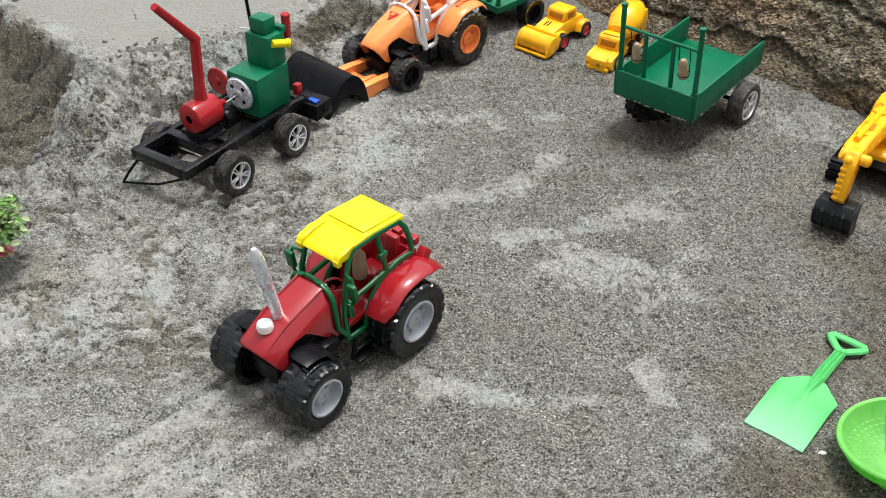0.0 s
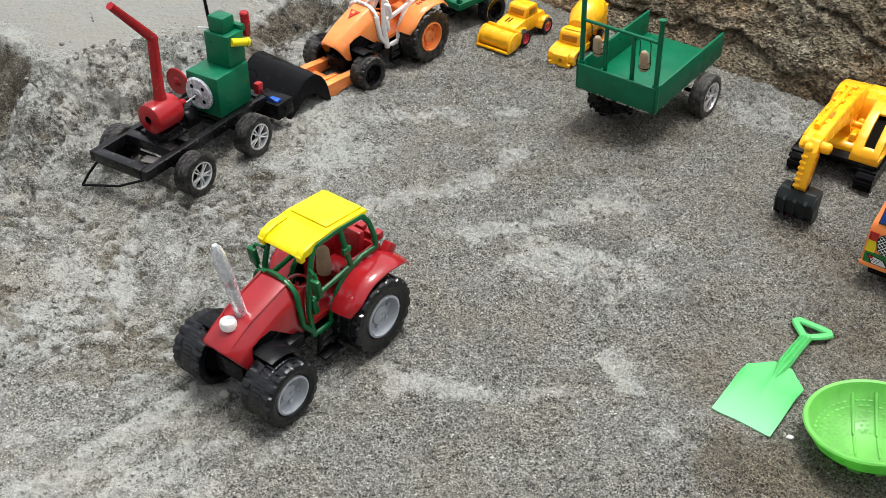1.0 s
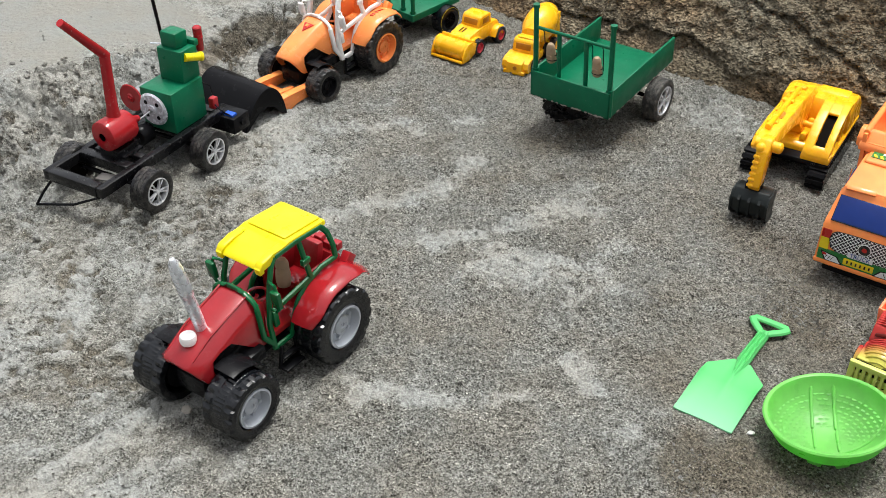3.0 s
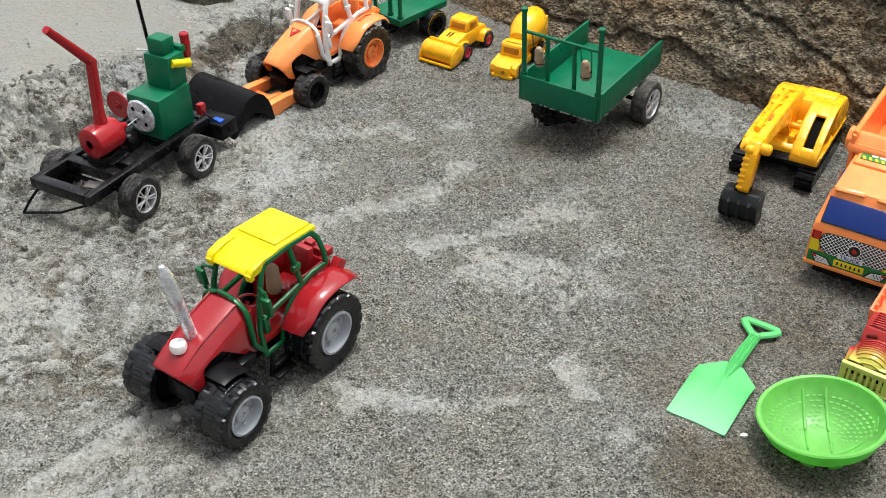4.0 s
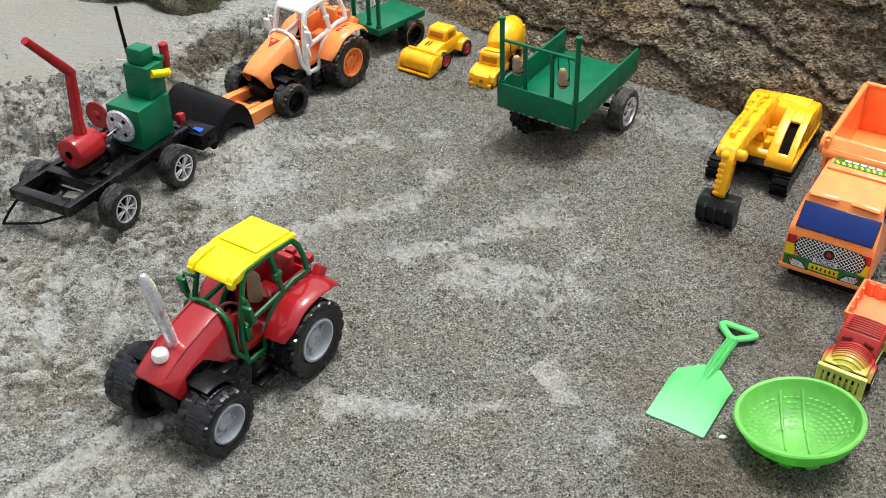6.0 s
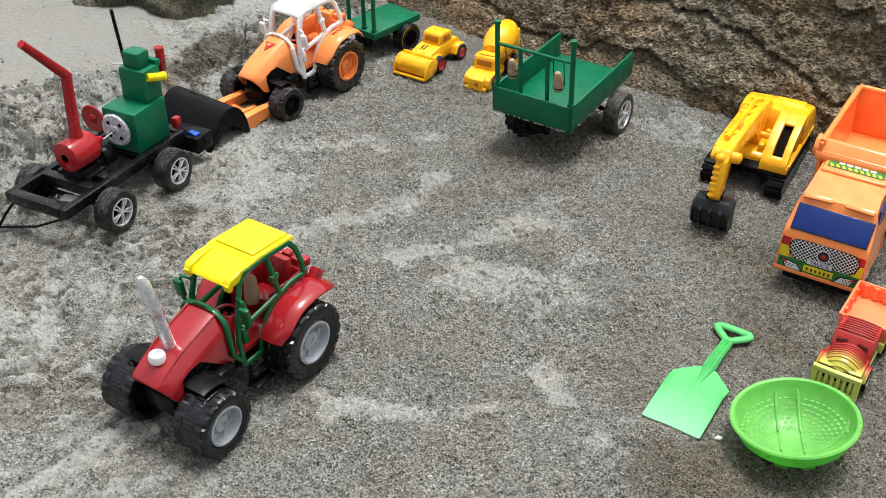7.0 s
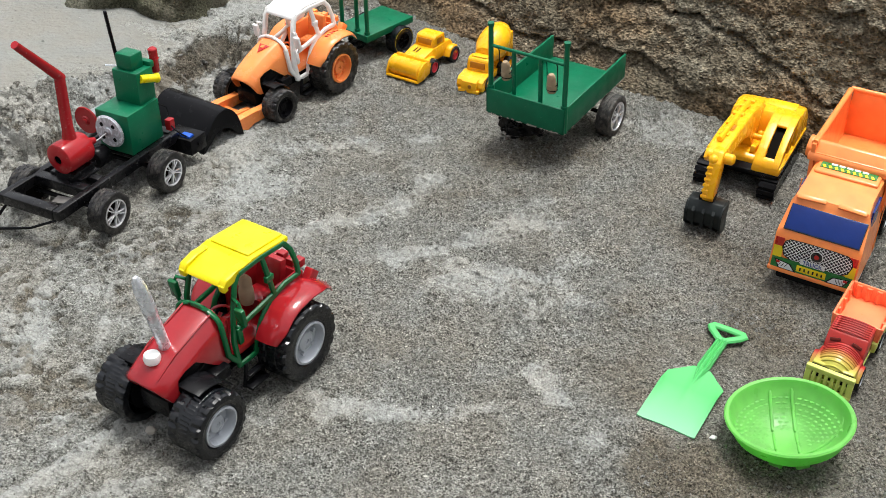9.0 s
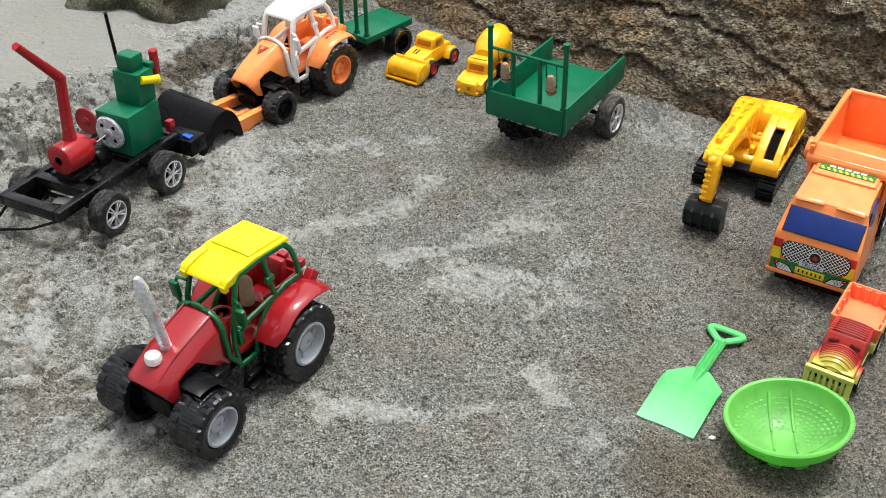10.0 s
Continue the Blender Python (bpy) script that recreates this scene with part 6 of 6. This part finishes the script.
# ---- small two-tone loader truck ----
def comb_truck(m):
    W, h = 0.0445, 0.02225
    top = thing("toy_tipper", m, "small red and yellow toy tipper with yellow comb front", "toy truck")
    fr = part("front_comb", B().box((0.0, 0, 0.0262), (0.005, W, 0.0055), bev=0.001), M_YGR, top, "yellow slotted front guard")
    part("comb_base", B().box((0.0015, 0, 0.0072), (0.005, W, 0.0036), bev=0.001), M_YGR, fr)
    for k in range(8):
        y = -h + 0.003 + (W - 0.006) * k / 7
        part("comb_bar", B().box((0.0006, y, 0.0165), (0.0042, 0.0032 if 0 < k < 7 else 0.0055, 0.0180), (0, -4, 0), bev=0.0006, seg=1), M_YGR, fr)
    # black plate that paints the shade of the comb's slots
    part("gap_shade", B().box((-0.0050, 0, 0.0165), (0.003, W - 0.006, 0.020), bev=0), M_SHADE, top, "black plate painted as the shaded gap behind the guard")
    b = B()
    b.box((-0.022, 0, 0.0200), (0.030, W - 0.005, 0.0150), bev=0.0025)
    b.lathe([(0.0030, -0.0030), (0.0090, -0.0042), (0.0135, -0.0075), (0.0142, -0.0090), (0.0172, -0.0120), (0.0178, -0.0140), (0.0198, -0.0180), (0.0206, -0.0270), (0.0200, -0.0380)], pose(0, 0, 0.0155, 0, 0, -90), 28, arc=(0, 180))
    hood = part("hood", b, M_DYE, top, "rounded hood dyed yellow to red")
    for k in range(6):
        part("hood_ring", B().lathe([(0.0199 + 0.0004 * min(k, 2) + 0.0009 * math.cos(t), -0.0195 - 0.0030 * k + 0.0009 * math.sin(t)) for t in [j * math.pi / 3 for j in range(6)]], pose(0, 0, 0.0155, 0, 0, -90), 20, closed=True, arc=(5, 175)), M_DYE, hood)
    for rr, aa in ((0.0062, -0.0036), (0.0100, -0.0047), (0.0138, -0.0078), (0.0172, -0.0120), (0.0190, -0.0162)):
        part("hood_ring", B().lathe([(rr + 0.0009 * math.cos(t), aa + 0.0009 * math.sin(t)) for t in [j * math.pi / 3 for j in range(6)]], pose(0, 0, 0.0155, 0, 0, -90), 20, closed=True, arc=(5, 175)), M_DYE, hood)
    for s in (1, -1):
        b = arc_shell(0.0118, 0.0134, 0.0150, 0.0235, 20, 165, 12)
        bmesh.ops.transform(b.bm, matrix=Matrix.Translation((-0.026, 0, 0.0110)) @ Matrix.Diagonal((1, s, 1, 1)), verts=b.bm.verts)
        part("fender", b, M_DYE, top)
    b = B()
    b.prism([(-0.036, 0.012), (-0.037, 0.0290), (-0.045, 0.0415), (-0.070, 0.0425), (-0.073, 0.012)], -h + 0.0035, h - 0.0035, bev=0.002)
    cab = part("cab", b, M_DYE, top)
    for s in (1, -1):
        # solid blocks without depth; the slit's shade is in their colour
        part("window", B().box((-0.0402, s * 0.0100, 0.0350), (0.0040, 0.0100, 0.0034), (s * -14, -34, 0), bev=0.0012), M_DRED, cab, "dark red block painted as a shaded window slit")
    for k in range(7):
        x = -0.047 - 0.0036 * k
        part("roof_rib", B().tube([(x, (h - 0.004) * math.sin(t), 0.0405 + 0.0030 * math.cos(t)) for t in [radians(-80 + 20 * j) for j in range(9)]], 0.0010, 6), M_DYE, cab)
    b = B()
    b.box((-0.066, 0, 0.0120), (0.130, W - 0.006, 0.006), bev=0.001)
    b.box((-0.104, h - 0.0020, 0.0170), (0.066, 0.0050, 0.0110), bev=0.001)
    b.box((-0.104, -h + 0.0020, 0.0170), (0.066, 0.0050, 0.0110), bev=0.001)
    part("chassis", b, M_YGR, top, "yellow chassis")
    bed = part("tipper_bed", B().box((-0.1065, 0, 0.0220), (0.062, W - 0.002, 0.003), bev=0.0008), M_ORR, top, "red-orange tipper bed")
    for s in (1, -1):
        part("bed_side", B().box((-0.1065, s * h, 0.0305), (0.065, 0.0026, 0.0170), (s * -6, 0, 0), bev=0.0008), M_ORR, bed)
        for k in range(3):
            part("bed_rib", B().cyl((-0.088 - 0.018 * k, s * (h - 0.0012), 0.024), (-0.088 - 0.018 * k, s * (h - 0.0006), 0.0375), 0.0022, n=8), M_ORR, bed)
    for x, t in ((-0.0755, 6), (-0.1380, -6)):
        part("bed_end", B().box((x, 0, 0.0305), (0.0026, W, 0.0170), (0, t, 0), bev=0.0008), M_ORR, bed)
    for k in range(4):
        part("bed_rib", B().cyl((-0.1362, -0.0150 + 0.010 * k, 0.024), (-0.1372, -0.0150 + 0.010 * k, 0.0375), 0.0030, n=8), M_ORR, bed)
    ws = wheel_set(0.0110, 0.0085, 0.0062)
    for x in (-0.026, -0.092, -0.120):
        for s in (1, -1):
            wheel(top, pose(x, s * 0.0200, 0.0110, 0, 0, 0 if s > 0 else 180), ws, (M_BLK, M_TYRE, M_RIMG))
    return top


comb_truck(pose(0.3555, 0.7223, 0.0004, 0, 0, -123.88))


# ---- road roller and concrete mixer ----
def roller(m):
    W, h = 0.0554, 0.0277
    top = thing("toy_road_roller", m, "amber plastic toy road roller with red wheel hubs", "toy roller", "small amber vehicles")
    b = B()
    b.lathe([(0.0003, -h + 0.002), (0.0125, -h + 0.002), (0.0142, -h + 0.004), (0.0142, h - 0.004), (0.0125, h - 0.002), (0.0003, h - 0.002)], pose(-0.0120, 0, 0.0150), 36)
    part("drum", b, M_YOR, top)
    b = B()
    for s in (1, -1):
        b.prism([(0.0045, 0.003), (0.0050, 0.0100), (-0.0010, 0.0225), (-0.0090, 0.0280), (-0.0180, 0.0290), (-0.0300, 0.0230), (-0.0260, 0.008), (-0.0100, 0.003)], s * (h - 0.0018), s * (h + 0.0008), bev=0.0009, seg=2)
    b.box((0.0035, 0, 0.0044), (0.006, W, 0.0036), (0, -12, 0), bev=0.001)
    b.box((-0.0245, 0, 0.0270), (0.008, W, 0.0040), (0, -20, 0), bev=0.0012)
    part("drum_frame", b, M_YOR, top)
    b = B()
    b.prism([(-0.020, 0.012), (-0.022, 0.026), (-0.030, 0.030), (-0.052, 0.0340), (-0.098, 0.0340), (-0.104, 0.028), (-0.104, 0.014)], -0.0175, 0.0175, bev=0.0018)
    for s in (1, -1):
        b.prism([(-0.080, 0.012), (-0.084, 0.0240), (-0.092, 0.0275), (-0.103, 0.0260), (-0.109, 0.012)], s * 0.015, s * 0.0270, bev=0.0012, seg=1)
        b.prism([(-0.024, 0.016), (-0.029, 0.0250), (-0.040, 0.0265), (-0.052, 0.0230), (-0.056, 0.012)], s * 0.014, s * 0.0215, bev=0.0012, seg=1)
    body = part("body", b, M_YOR, top)
    for y in (-0.006, -0.001):
        part("vent_slot", B().box((-0.040, y, 0.0325), (0.012, 0.0012, 0.0010), (0, 8, 0), bev=0), M_BLK, body)
    b = B()
    b.prism([(-0.052, 0.032), (-0.057, 0.0480), (-0.061, 0.0500), (-0.081, 0.0500), (-0.084, 0.0480), (-0.086, 0.032)], -0.0160, 0.0160, bev=0.0016)
    cab = part("cab", b, M_YOR, top)
    # closed panels; darker amber stands in for the shaded inside
    part("window", B().box((-0.0545, 0, 0.0415), (0.0022, 0.0230, 0.0085), (0, -17, 0), bev=0.0008), M_AMB, cab)
    for s in (1, -1):
        part("window", B().box((-0.0700, s * 0.0160, 0.0415), (0.0150, 0.0010, 0.0085), bev=0.0004), M_AMB, cab)
    ws = wheel_set(0.0125, 0.0095, 0.0078, spokes=5)
    for x in (-0.0390, -0.0950):
        for s in (1, -1):
            wheel(top, pose(x, s * 0.0240, 0.0125, 0, 0, 0 if s > 0 else 180), ws, (M_BLK, M_TYRE, M_HUB), "red hub")
    return top


roller(pose(-0.0599, 1.3926, -0.0036, 0, 0, -122.6))


def mixer(m):
    W, h = 0.040, 0.020
    top = thing("toy_concrete_mixer", m, "amber plastic toy concrete mixer truck on sand", "toy mixer", "small amber vehicles")
    b = B()
    # hood with cut corners, then the narrower cab with its windows
    b.loft([[(x - cut * (abs(y) > 0.012), y, z) for x, z, cut in ((0.0, 0.0050, 0.006), (0.001, 0.0120, 0.004), (-0.001, 0.0185, 0.004), (-0.006, 0.0215, 0.004), (-0.031, 0.0240, 0.0), (-0.031, 0.0050, 0.0))] for y in (-h, -0.0125, -0.0115, 0.0115, 0.0125, h)])
    cab = part("cab", b, M_YOR, top)
    part("cab_house", B().prism([(-0.0285, 0.0230), (-0.0310, 0.0390), (-0.0345, 0.0420), (-0.0480, 0.0420), (-0.0505, 0.0395), (-0.0520, 0.0060), (-0.0285, 0.0060)], -0.0165, 0.0165, bev=0.0018), M_YOR, cab)
    part("roof_cap", B().box((-0.0415, 0, 0.0425), (0.0120, 0.0240, 0.0030), bev=0.0012), M_YOR, cab)
    # window openings painted as darker panels, shade in the colour
    part("window", B().box((-0.0296, 0, 0.0325), (0.0022, 0.0230, 0.0090), (0, -9, 0), bev=0.0008), M_AMB, cab)
    for s in (1, -1):
        part("window", B().box((-0.0400, s * 0.0165, 0.0325), (0.0110, 0.0010, 0.0090), bev=0.0004), M_AMB, cab)
    part("badge", B().cyl((0.0006, 0.002, 0.0125), (0.0014, 0.002, 0.0125), 0.0030, n=10), M_AMB, cab)
    part("front_plate", B().box((-0.0030, 0, 0.0052), (0.008, W - 0.008, 0.0050), bev=0.001), M_YOR, cab)
    part("chassis", B().box((-0.066, 0, 0.0110), (0.110, 0.030, 0.010), bev=0.001), M_YOR, top)
    b = B()
    b.lathe([(0.0080, -0.032), (0.0150, -0.028), (0.0215, -0.012), (0.0228, -0.004), (0.0230, 0.004), (0.0222, 0.014), (0.0190, 0.026), (0.0135, 0.036), (0.0070, 0.0410), (0.0003, 0.0420)], pose(-0.082, 0, 0.0455, 0, 0, 90) @ pose(0, 0, 0, 17, 0, 0), 32)
    part("drum", b, M_YOR, top, "smooth tilted mixing drum")
    b = B()
    b.prism([(-0.104, 0.014), (-0.104, 0.0480), (-0.112, 0.0560), (-0.120, 0.0560), (-0.122, 0.014)], -0.0165, 0.0165, bev=0.0015)
    part("drum_stand", b, M_YOR, top)
    ws = wheel_set(0.0110, 0.0085, 0.0065)
    for x in (-0.024, -0.078, -0.102):
        for s in (1, -1):
            wheel(top, pose(x, s * 0.0170, 0.0110, 0, 0, 0 if s > 0 else 180), ws, (M_BLK, M_TYRE, M_YOR))
    return top


mixer(pose(0.0335, 1.3500, -0.0044, 0, 0, -115.7))


# ---- shovel and bowl ----
def slab(f, nu, nv, t):
    """A sheet with thickness: f(u, v) gives its upper side, u and v from 0 to 1."""
    b = B()
    up = [[b.bm.verts.new(f(i / nu, j / nv)) for j in range(nv + 1)] for i in range(nu + 1)]
    dn = [[b.bm.verts.new(Vector(f(i / nu, j / nv)) - Vector((0, 0, t))) for j in range(nv + 1)] for i in range(nu + 1)]
    fn = b.bm.faces.new
    for i in range(nu):
        for j in range(nv):
            fn((up[i][j], up[i + 1][j], up[i + 1][j + 1], up[i][j + 1]))
            fn((dn[i][j], dn[i][j + 1], dn[i + 1][j + 1], dn[i + 1][j]))
    for i in range(nu):
        fn((up[i][0], dn[i][0], dn[i + 1][0], up[i + 1][0]))
        fn((up[i][nv], up[i + 1][nv], dn[i + 1][nv], dn[i][nv]))
    for j in range(nv):
        fn((up[0][j], up[0][j + 1], dn[0][j + 1], dn[0][j]))
        fn((up[nu][j], dn[nu][j], dn[nu][j + 1], up[nu][j + 1]))
    return b


def shovel(m):
    top = thing("toy_shovel", m, "translucent lime green plastic toy shovel lying on sand", "toy shovel")

    def blade(u, v):
        x = 0.088 * u
        s = v * 2 - 1
        w = 0.0275 if x < 0.071 else 0.0275 - (0.0275 - 0.0085) * (x - 0.071) / 0.017
        lift = 0.0060 * abs(s) ** 5 * min(1.0, 0.35 + u) * (1 - float(sstep(0.55, 0.85, u)))
        ridge = 0.0030 * math.exp(-(s * w / 0.0035) ** 2) * max(0.0, min(1.0, (x - 0.028) / 0.045))
        return (x + 0.0025 * (1 - u) * (1 - s * s) - 0.002, s * w, 0.0014 + 0.0050 * u * u + lift + ridge)
    part("blade", slab(blade, 26, 26, 0.0016), M_LIMES, top)

    def shaft(u, v):
        x = 0.062 + 0.078 * u
        s = v * 2 - 1
        w = (0.0064 - 0.0008 * u) * min(1.0, 0.12 + u * 2.6)
        return (x, s * w, 0.0062 + 0.0004 * u + 0.0030 * math.sin(min(1.0, u * 1.15) * math.pi) + 0.0014 * math.cos(s * 3 * math.pi) * min(1.0, u * 3))
    part("shaft", slab(shaft, 24, 26, 0.0040), M_LIMES, top)
    # grip: a rounded bow with a straight cross-piece
    pts = [(0.1440, -0.0030, 0.0135), (0.1490, -0.0078, 0.0135), (0.1550, -0.0138, 0.0135), (0.1605, -0.0172, 0.0135), (0.1632, -0.0155, 0.0135), (0.1638, 0, 0.0135), (0.1632, 0.0155, 0.0135), (0.1605, 0.0172, 0.0135), (0.1550, 0.0138, 0.0135), (0.1490, 0.0078, 0.0135), (0.1440, 0.0030, 0.0135)]
    b = B()
    rs = []
    pts = [(x * 0.965, y, z - 0.0085) for x, y, z in pts]
    for i, p in enumerate(pts):
        a, c = Vector(pts[i - 1]), Vector(pts[(i + 1) % len(pts)])
        d = (c - a).normalized()
        n = Vector((d.y, -d.x, 0))
        rs.append([Vector(p) + n * (0.0040 * math.cos(t)) + Vector((0, 0, 0.0026 * math.sin(t))) for t in [k * math.pi / 4 for k in range(8)]])
    b.loft(rs + [rs[0]], caps=False)
    part("grip", b, M_LIMES, top)
    return top


shovel(pose(0.2003, 0.6770, 0.0006, 0, 0, 57.4))


def bowl(m):
    top = thing("toy_bowl", m, "lime green plastic sand bowl with dimpled inside", "toy bowl")
    R, d = 0.0543, 0.0338
    b = B()
    outer = [(0.0003, -d), (0.018, -d), (0.022, -d + 0.001), (0.0368, -d + 0.0085), (0.0474, -0.0150), (0.0522, -0.0036), (R - 0.0006, -0.0022), (R, -0.0008), (R - 0.0012, 0.0007), (0.0512, 0.0008), (0.0500, 0.0002), (0.0490, -0.0030), (0.0445, -0.0140), (0.0340, -d + 0.0110), (0.0200, -d + 0.0035), (0.0003, -d + 0.0022)]
    b.lathe([(r, -a) for r, a in outer], pose(0, 0, 0, -90, 0, 0), 72)
    shell = part("shell", b, M_LIME2, top)

    def inside(r):
        prof = [(0.0003, -d + 0.0022), (0.0200, -d + 0.0035), (0.0340, -d + 0.0110), (0.0445, -0.0140), (0.0500, -0.0022), (0.0518, 0.0)]
        for (r0, z0), (r1, z1) in zip(prof, prof[1:]):
            if r <= r1:
                return z0 + (z1 - z0) * (r - r0) / (r1 - r0)
        return 0.0
    b = B()
    for k in range(9):
        r = 0.018 + 0.0037 * k
        n = int(2 * math.pi * r / 0.0056)
        for i in range(n):
            a = 2 * math.pi * (i + 0.5 * (k % 2)) / n
            x, y = r * math.cos(a), r * math.sin(a)
            f = (0.050 - y) / 0.092
            if min(abs(x + 0.0042 + 0.0128 * f), abs(x - 0.0151 + 0.0128 * f)) < 0.0036 or y < -0.004 - 0.2 * abs(x) or r > 0.0465:
                continue
            b.ball((x, y, inside(r) + 0.0), 0.0023, (1, 0.8, 0.11), 8, 4)
    part("dimpling", b, M_LIME2, shell, kind="stuff")
    # two ribs down the far wall, and a ridge where the wall meets the smooth bottom
    def bead(path, rad):
        zs = [inside(min(math.hypot(x, y), 0.0512)) - 0.0003 for x, y in path]
        for _ in range(6):
            zs = [(zs[max(i - 1, 0)] + 2 * zs[i] + zs[min(i + 1, len(zs) - 1)]) / 4 for i in range(len(zs))]
        part("rib", B().tube([(x, y, z) for (x, y), z in zip(path, zs)], rad, 12, 0.9), M_LIME2, shell)
    for top_x, low_x in ((-0.0042, -0.0170), (0.0151, 0.0023)):
        bead([(top_x + (low_x - top_x) * i / 30, 0.0500 - 0.092 * i / 30) for i in range(31)], 0.0016)
    bead([(0.0490 * math.sin(radians(-78 + 156 * i / 30)), 0.012 - 0.030 * math.cos(radians(-78 + 156 * i / 30)) ** 0.8) for i in range(31)], 0.0015)
    for k in range(8):
        a = radians(45 * k + 10)
        part("foot", B().box((0.0265 * math.cos(a), 0.0265 * math.sin(a), -d + 0.0014), (0.009, 0.012, 0.0054), (0, 0, 45 * k + 10), bev=0.0018), M_LIME2, shell)
    return top


ZX, ZY = Vector((1, 0, 0.1396)).normalized(), Vector((0, 1, -0.085)).normalized()
nz = ZX.cross(ZY).normalized()
yx = nz.cross(ZX)
bowl(Matrix(((ZX.x, yx.x, nz.x, 0.2989), (ZX.y, yx.y, nz.y, 0.6584), (ZX.z, yx.z, nz.z, 0.0345 + 0.0002), (0, 0, 0, 1))))


# ---- plant, rock and pebbles ----
def plant(m):
    rng = random.Random(5)
    top = thing("artificial_plant", m, "artificial green plant with pink flowers standing in sand", "plant")
    b = B()
    for k in range(7):
        a = rng.uniform(0, 6.28)
        b.tube([(0, 0, -0.004), (0.012 * math.cos(a), 0.012 * math.sin(a), 0.03), (0.028 * math.cos(a), 0.028 * math.sin(a), 0.058)], 0.0015, 6)
    part("stem", b, M_STEM, top)
    for nm, mt, n, seed in (("foliage", M_LEAF, 420, 1), ("light_foliage", M_LEAFL, 330, 2)):
        r2 = random.Random(seed)
        b = B()
        for k in range(n):
            while True:
                p = Vector((r2.uniform(-1, 1), r2.uniform(-1, 1), r2.uniform(-1, 1)))
                if 0.35 < p.length < 1:
                    break
            c = Vector((p.x * 0.040, p.y * 0.040, 0.052 + p.z * 0.034))
            q = Euler((r2.uniform(-0.7, 0.7), r2.uniform(-0.7, 0.7), r2.uniform(0, 6.28)))
            s = r2.uniform(0.7, 1.2)
            pts = [(0, 0, 0), (0.003, 0.0026, 0.0010), (0.0070, 0.0028, 0.0012), (0.0095, 0, 0.0002), (0.0070, -0.0028, 0.0012), (0.003, -0.0026, 0.0010)]
            vs = [b.bm.verts.new(c + q.to_matrix() @ (Vector(v) * s)) for v in pts]
            mid = [b.bm.verts.new(c + q.to_matrix() @ (Vector((x, 0, -0.0004)) * s)) for x in (0.004, 0.0085)]
            fn = b.bm.faces.new
            fn((vs[0], vs[1], mid[0]))
            fn((vs[1], vs[2], mid[1], mid[0]))
            fn((vs[2], vs[3], mid[1]))
            fn((vs[3], vs[4], mid[1]))
            fn((vs[4], vs[5], mid[0], mid[1]))
            fn((vs[5], vs[0], mid[0]))
        part(nm, b, mt, top, kind="stuff")
    for fx, fy, fz in ((0.008, -0.022, 0.082), (0.020, -0.034, 0.045), (-0.016, -0.020, 0.070), (0.028, -0.010, 0.030), (-0.02, -0.03, 0.04)):
        b = B()
        for ring, n in ((0.0055, 7), (0.003, 5)):
            for k in range(n):
                a = 2 * math.pi * k / n
                b.ball((fx + ring * math.cos(a), fy + ring * math.sin(a), fz + (0.003 if ring < 0.004 else 0)), 0.0036, (1, 1, 0.45), 8, 5, (20 * math.sin(a), -20 * math.cos(a), 0))
        part("flower", b, M_PINK, top, "pink flower")
    return top


plant(pose(-0.588, 0.808, level(-0.588, 0.808)) @ Matrix.Scale(1.08, 4))


def stone(name, c, size, seed, material, label, category, group="", n=24):
    b = B()
    bmesh.ops.create_icosphere(b.bm, subdivisions=n, radius=1.0)
    for v in b.bm.verts:
        p = v.co.normalized()
        k = 1 + 0.35 * noise.noise(p * 1.3 + Vector((seed, 0, 0))) + 0.16 * noise.noise(p * 3.1 + Vector((0, seed, 0))) + 0.06 * noise.noise(p * 9 + Vector((0, 0, seed)))
        v.co = Vector((p.x * size[0], p.y * size[1], p.z * size[2])) * k
    return solid(name, b, material, Matrix.Translation(c), label, category, group)


stone("boulder", (-0.462, 1.592, 0.072), (0.125, 0.112, 0.095), 3.3, M_ROCK, "grey-brown mossy boulder lying on the sand ledge", "rock", n=5)
for (x, y), s, mt, lab in (((-0.254, 0.662), 0.0052, M_PEB, "small pale pebble lying on the sand"), ((-0.62, 1.22), 0.0040, M_PEBD, "small dark pebble on the sand ledge"), ((-0.80, 1.33), 0.006, M_PEBD, "small dark pebble on the sand ledge")):
    stone("pebble", (x, y, level(x, y) + s * 0.25), (s, s * 0.8, s * 0.55), x * 9, mt, lab, "pebble", "pebbles", n=2)
stone("white_chip", (0.240, 0.6640, level(0.24, 0.664) + 0.0015), (0.0034, 0.0024, 0.0018), 4.0, M_CHIP, "small white plaster chip beside the green bowl", "chip", n=2)
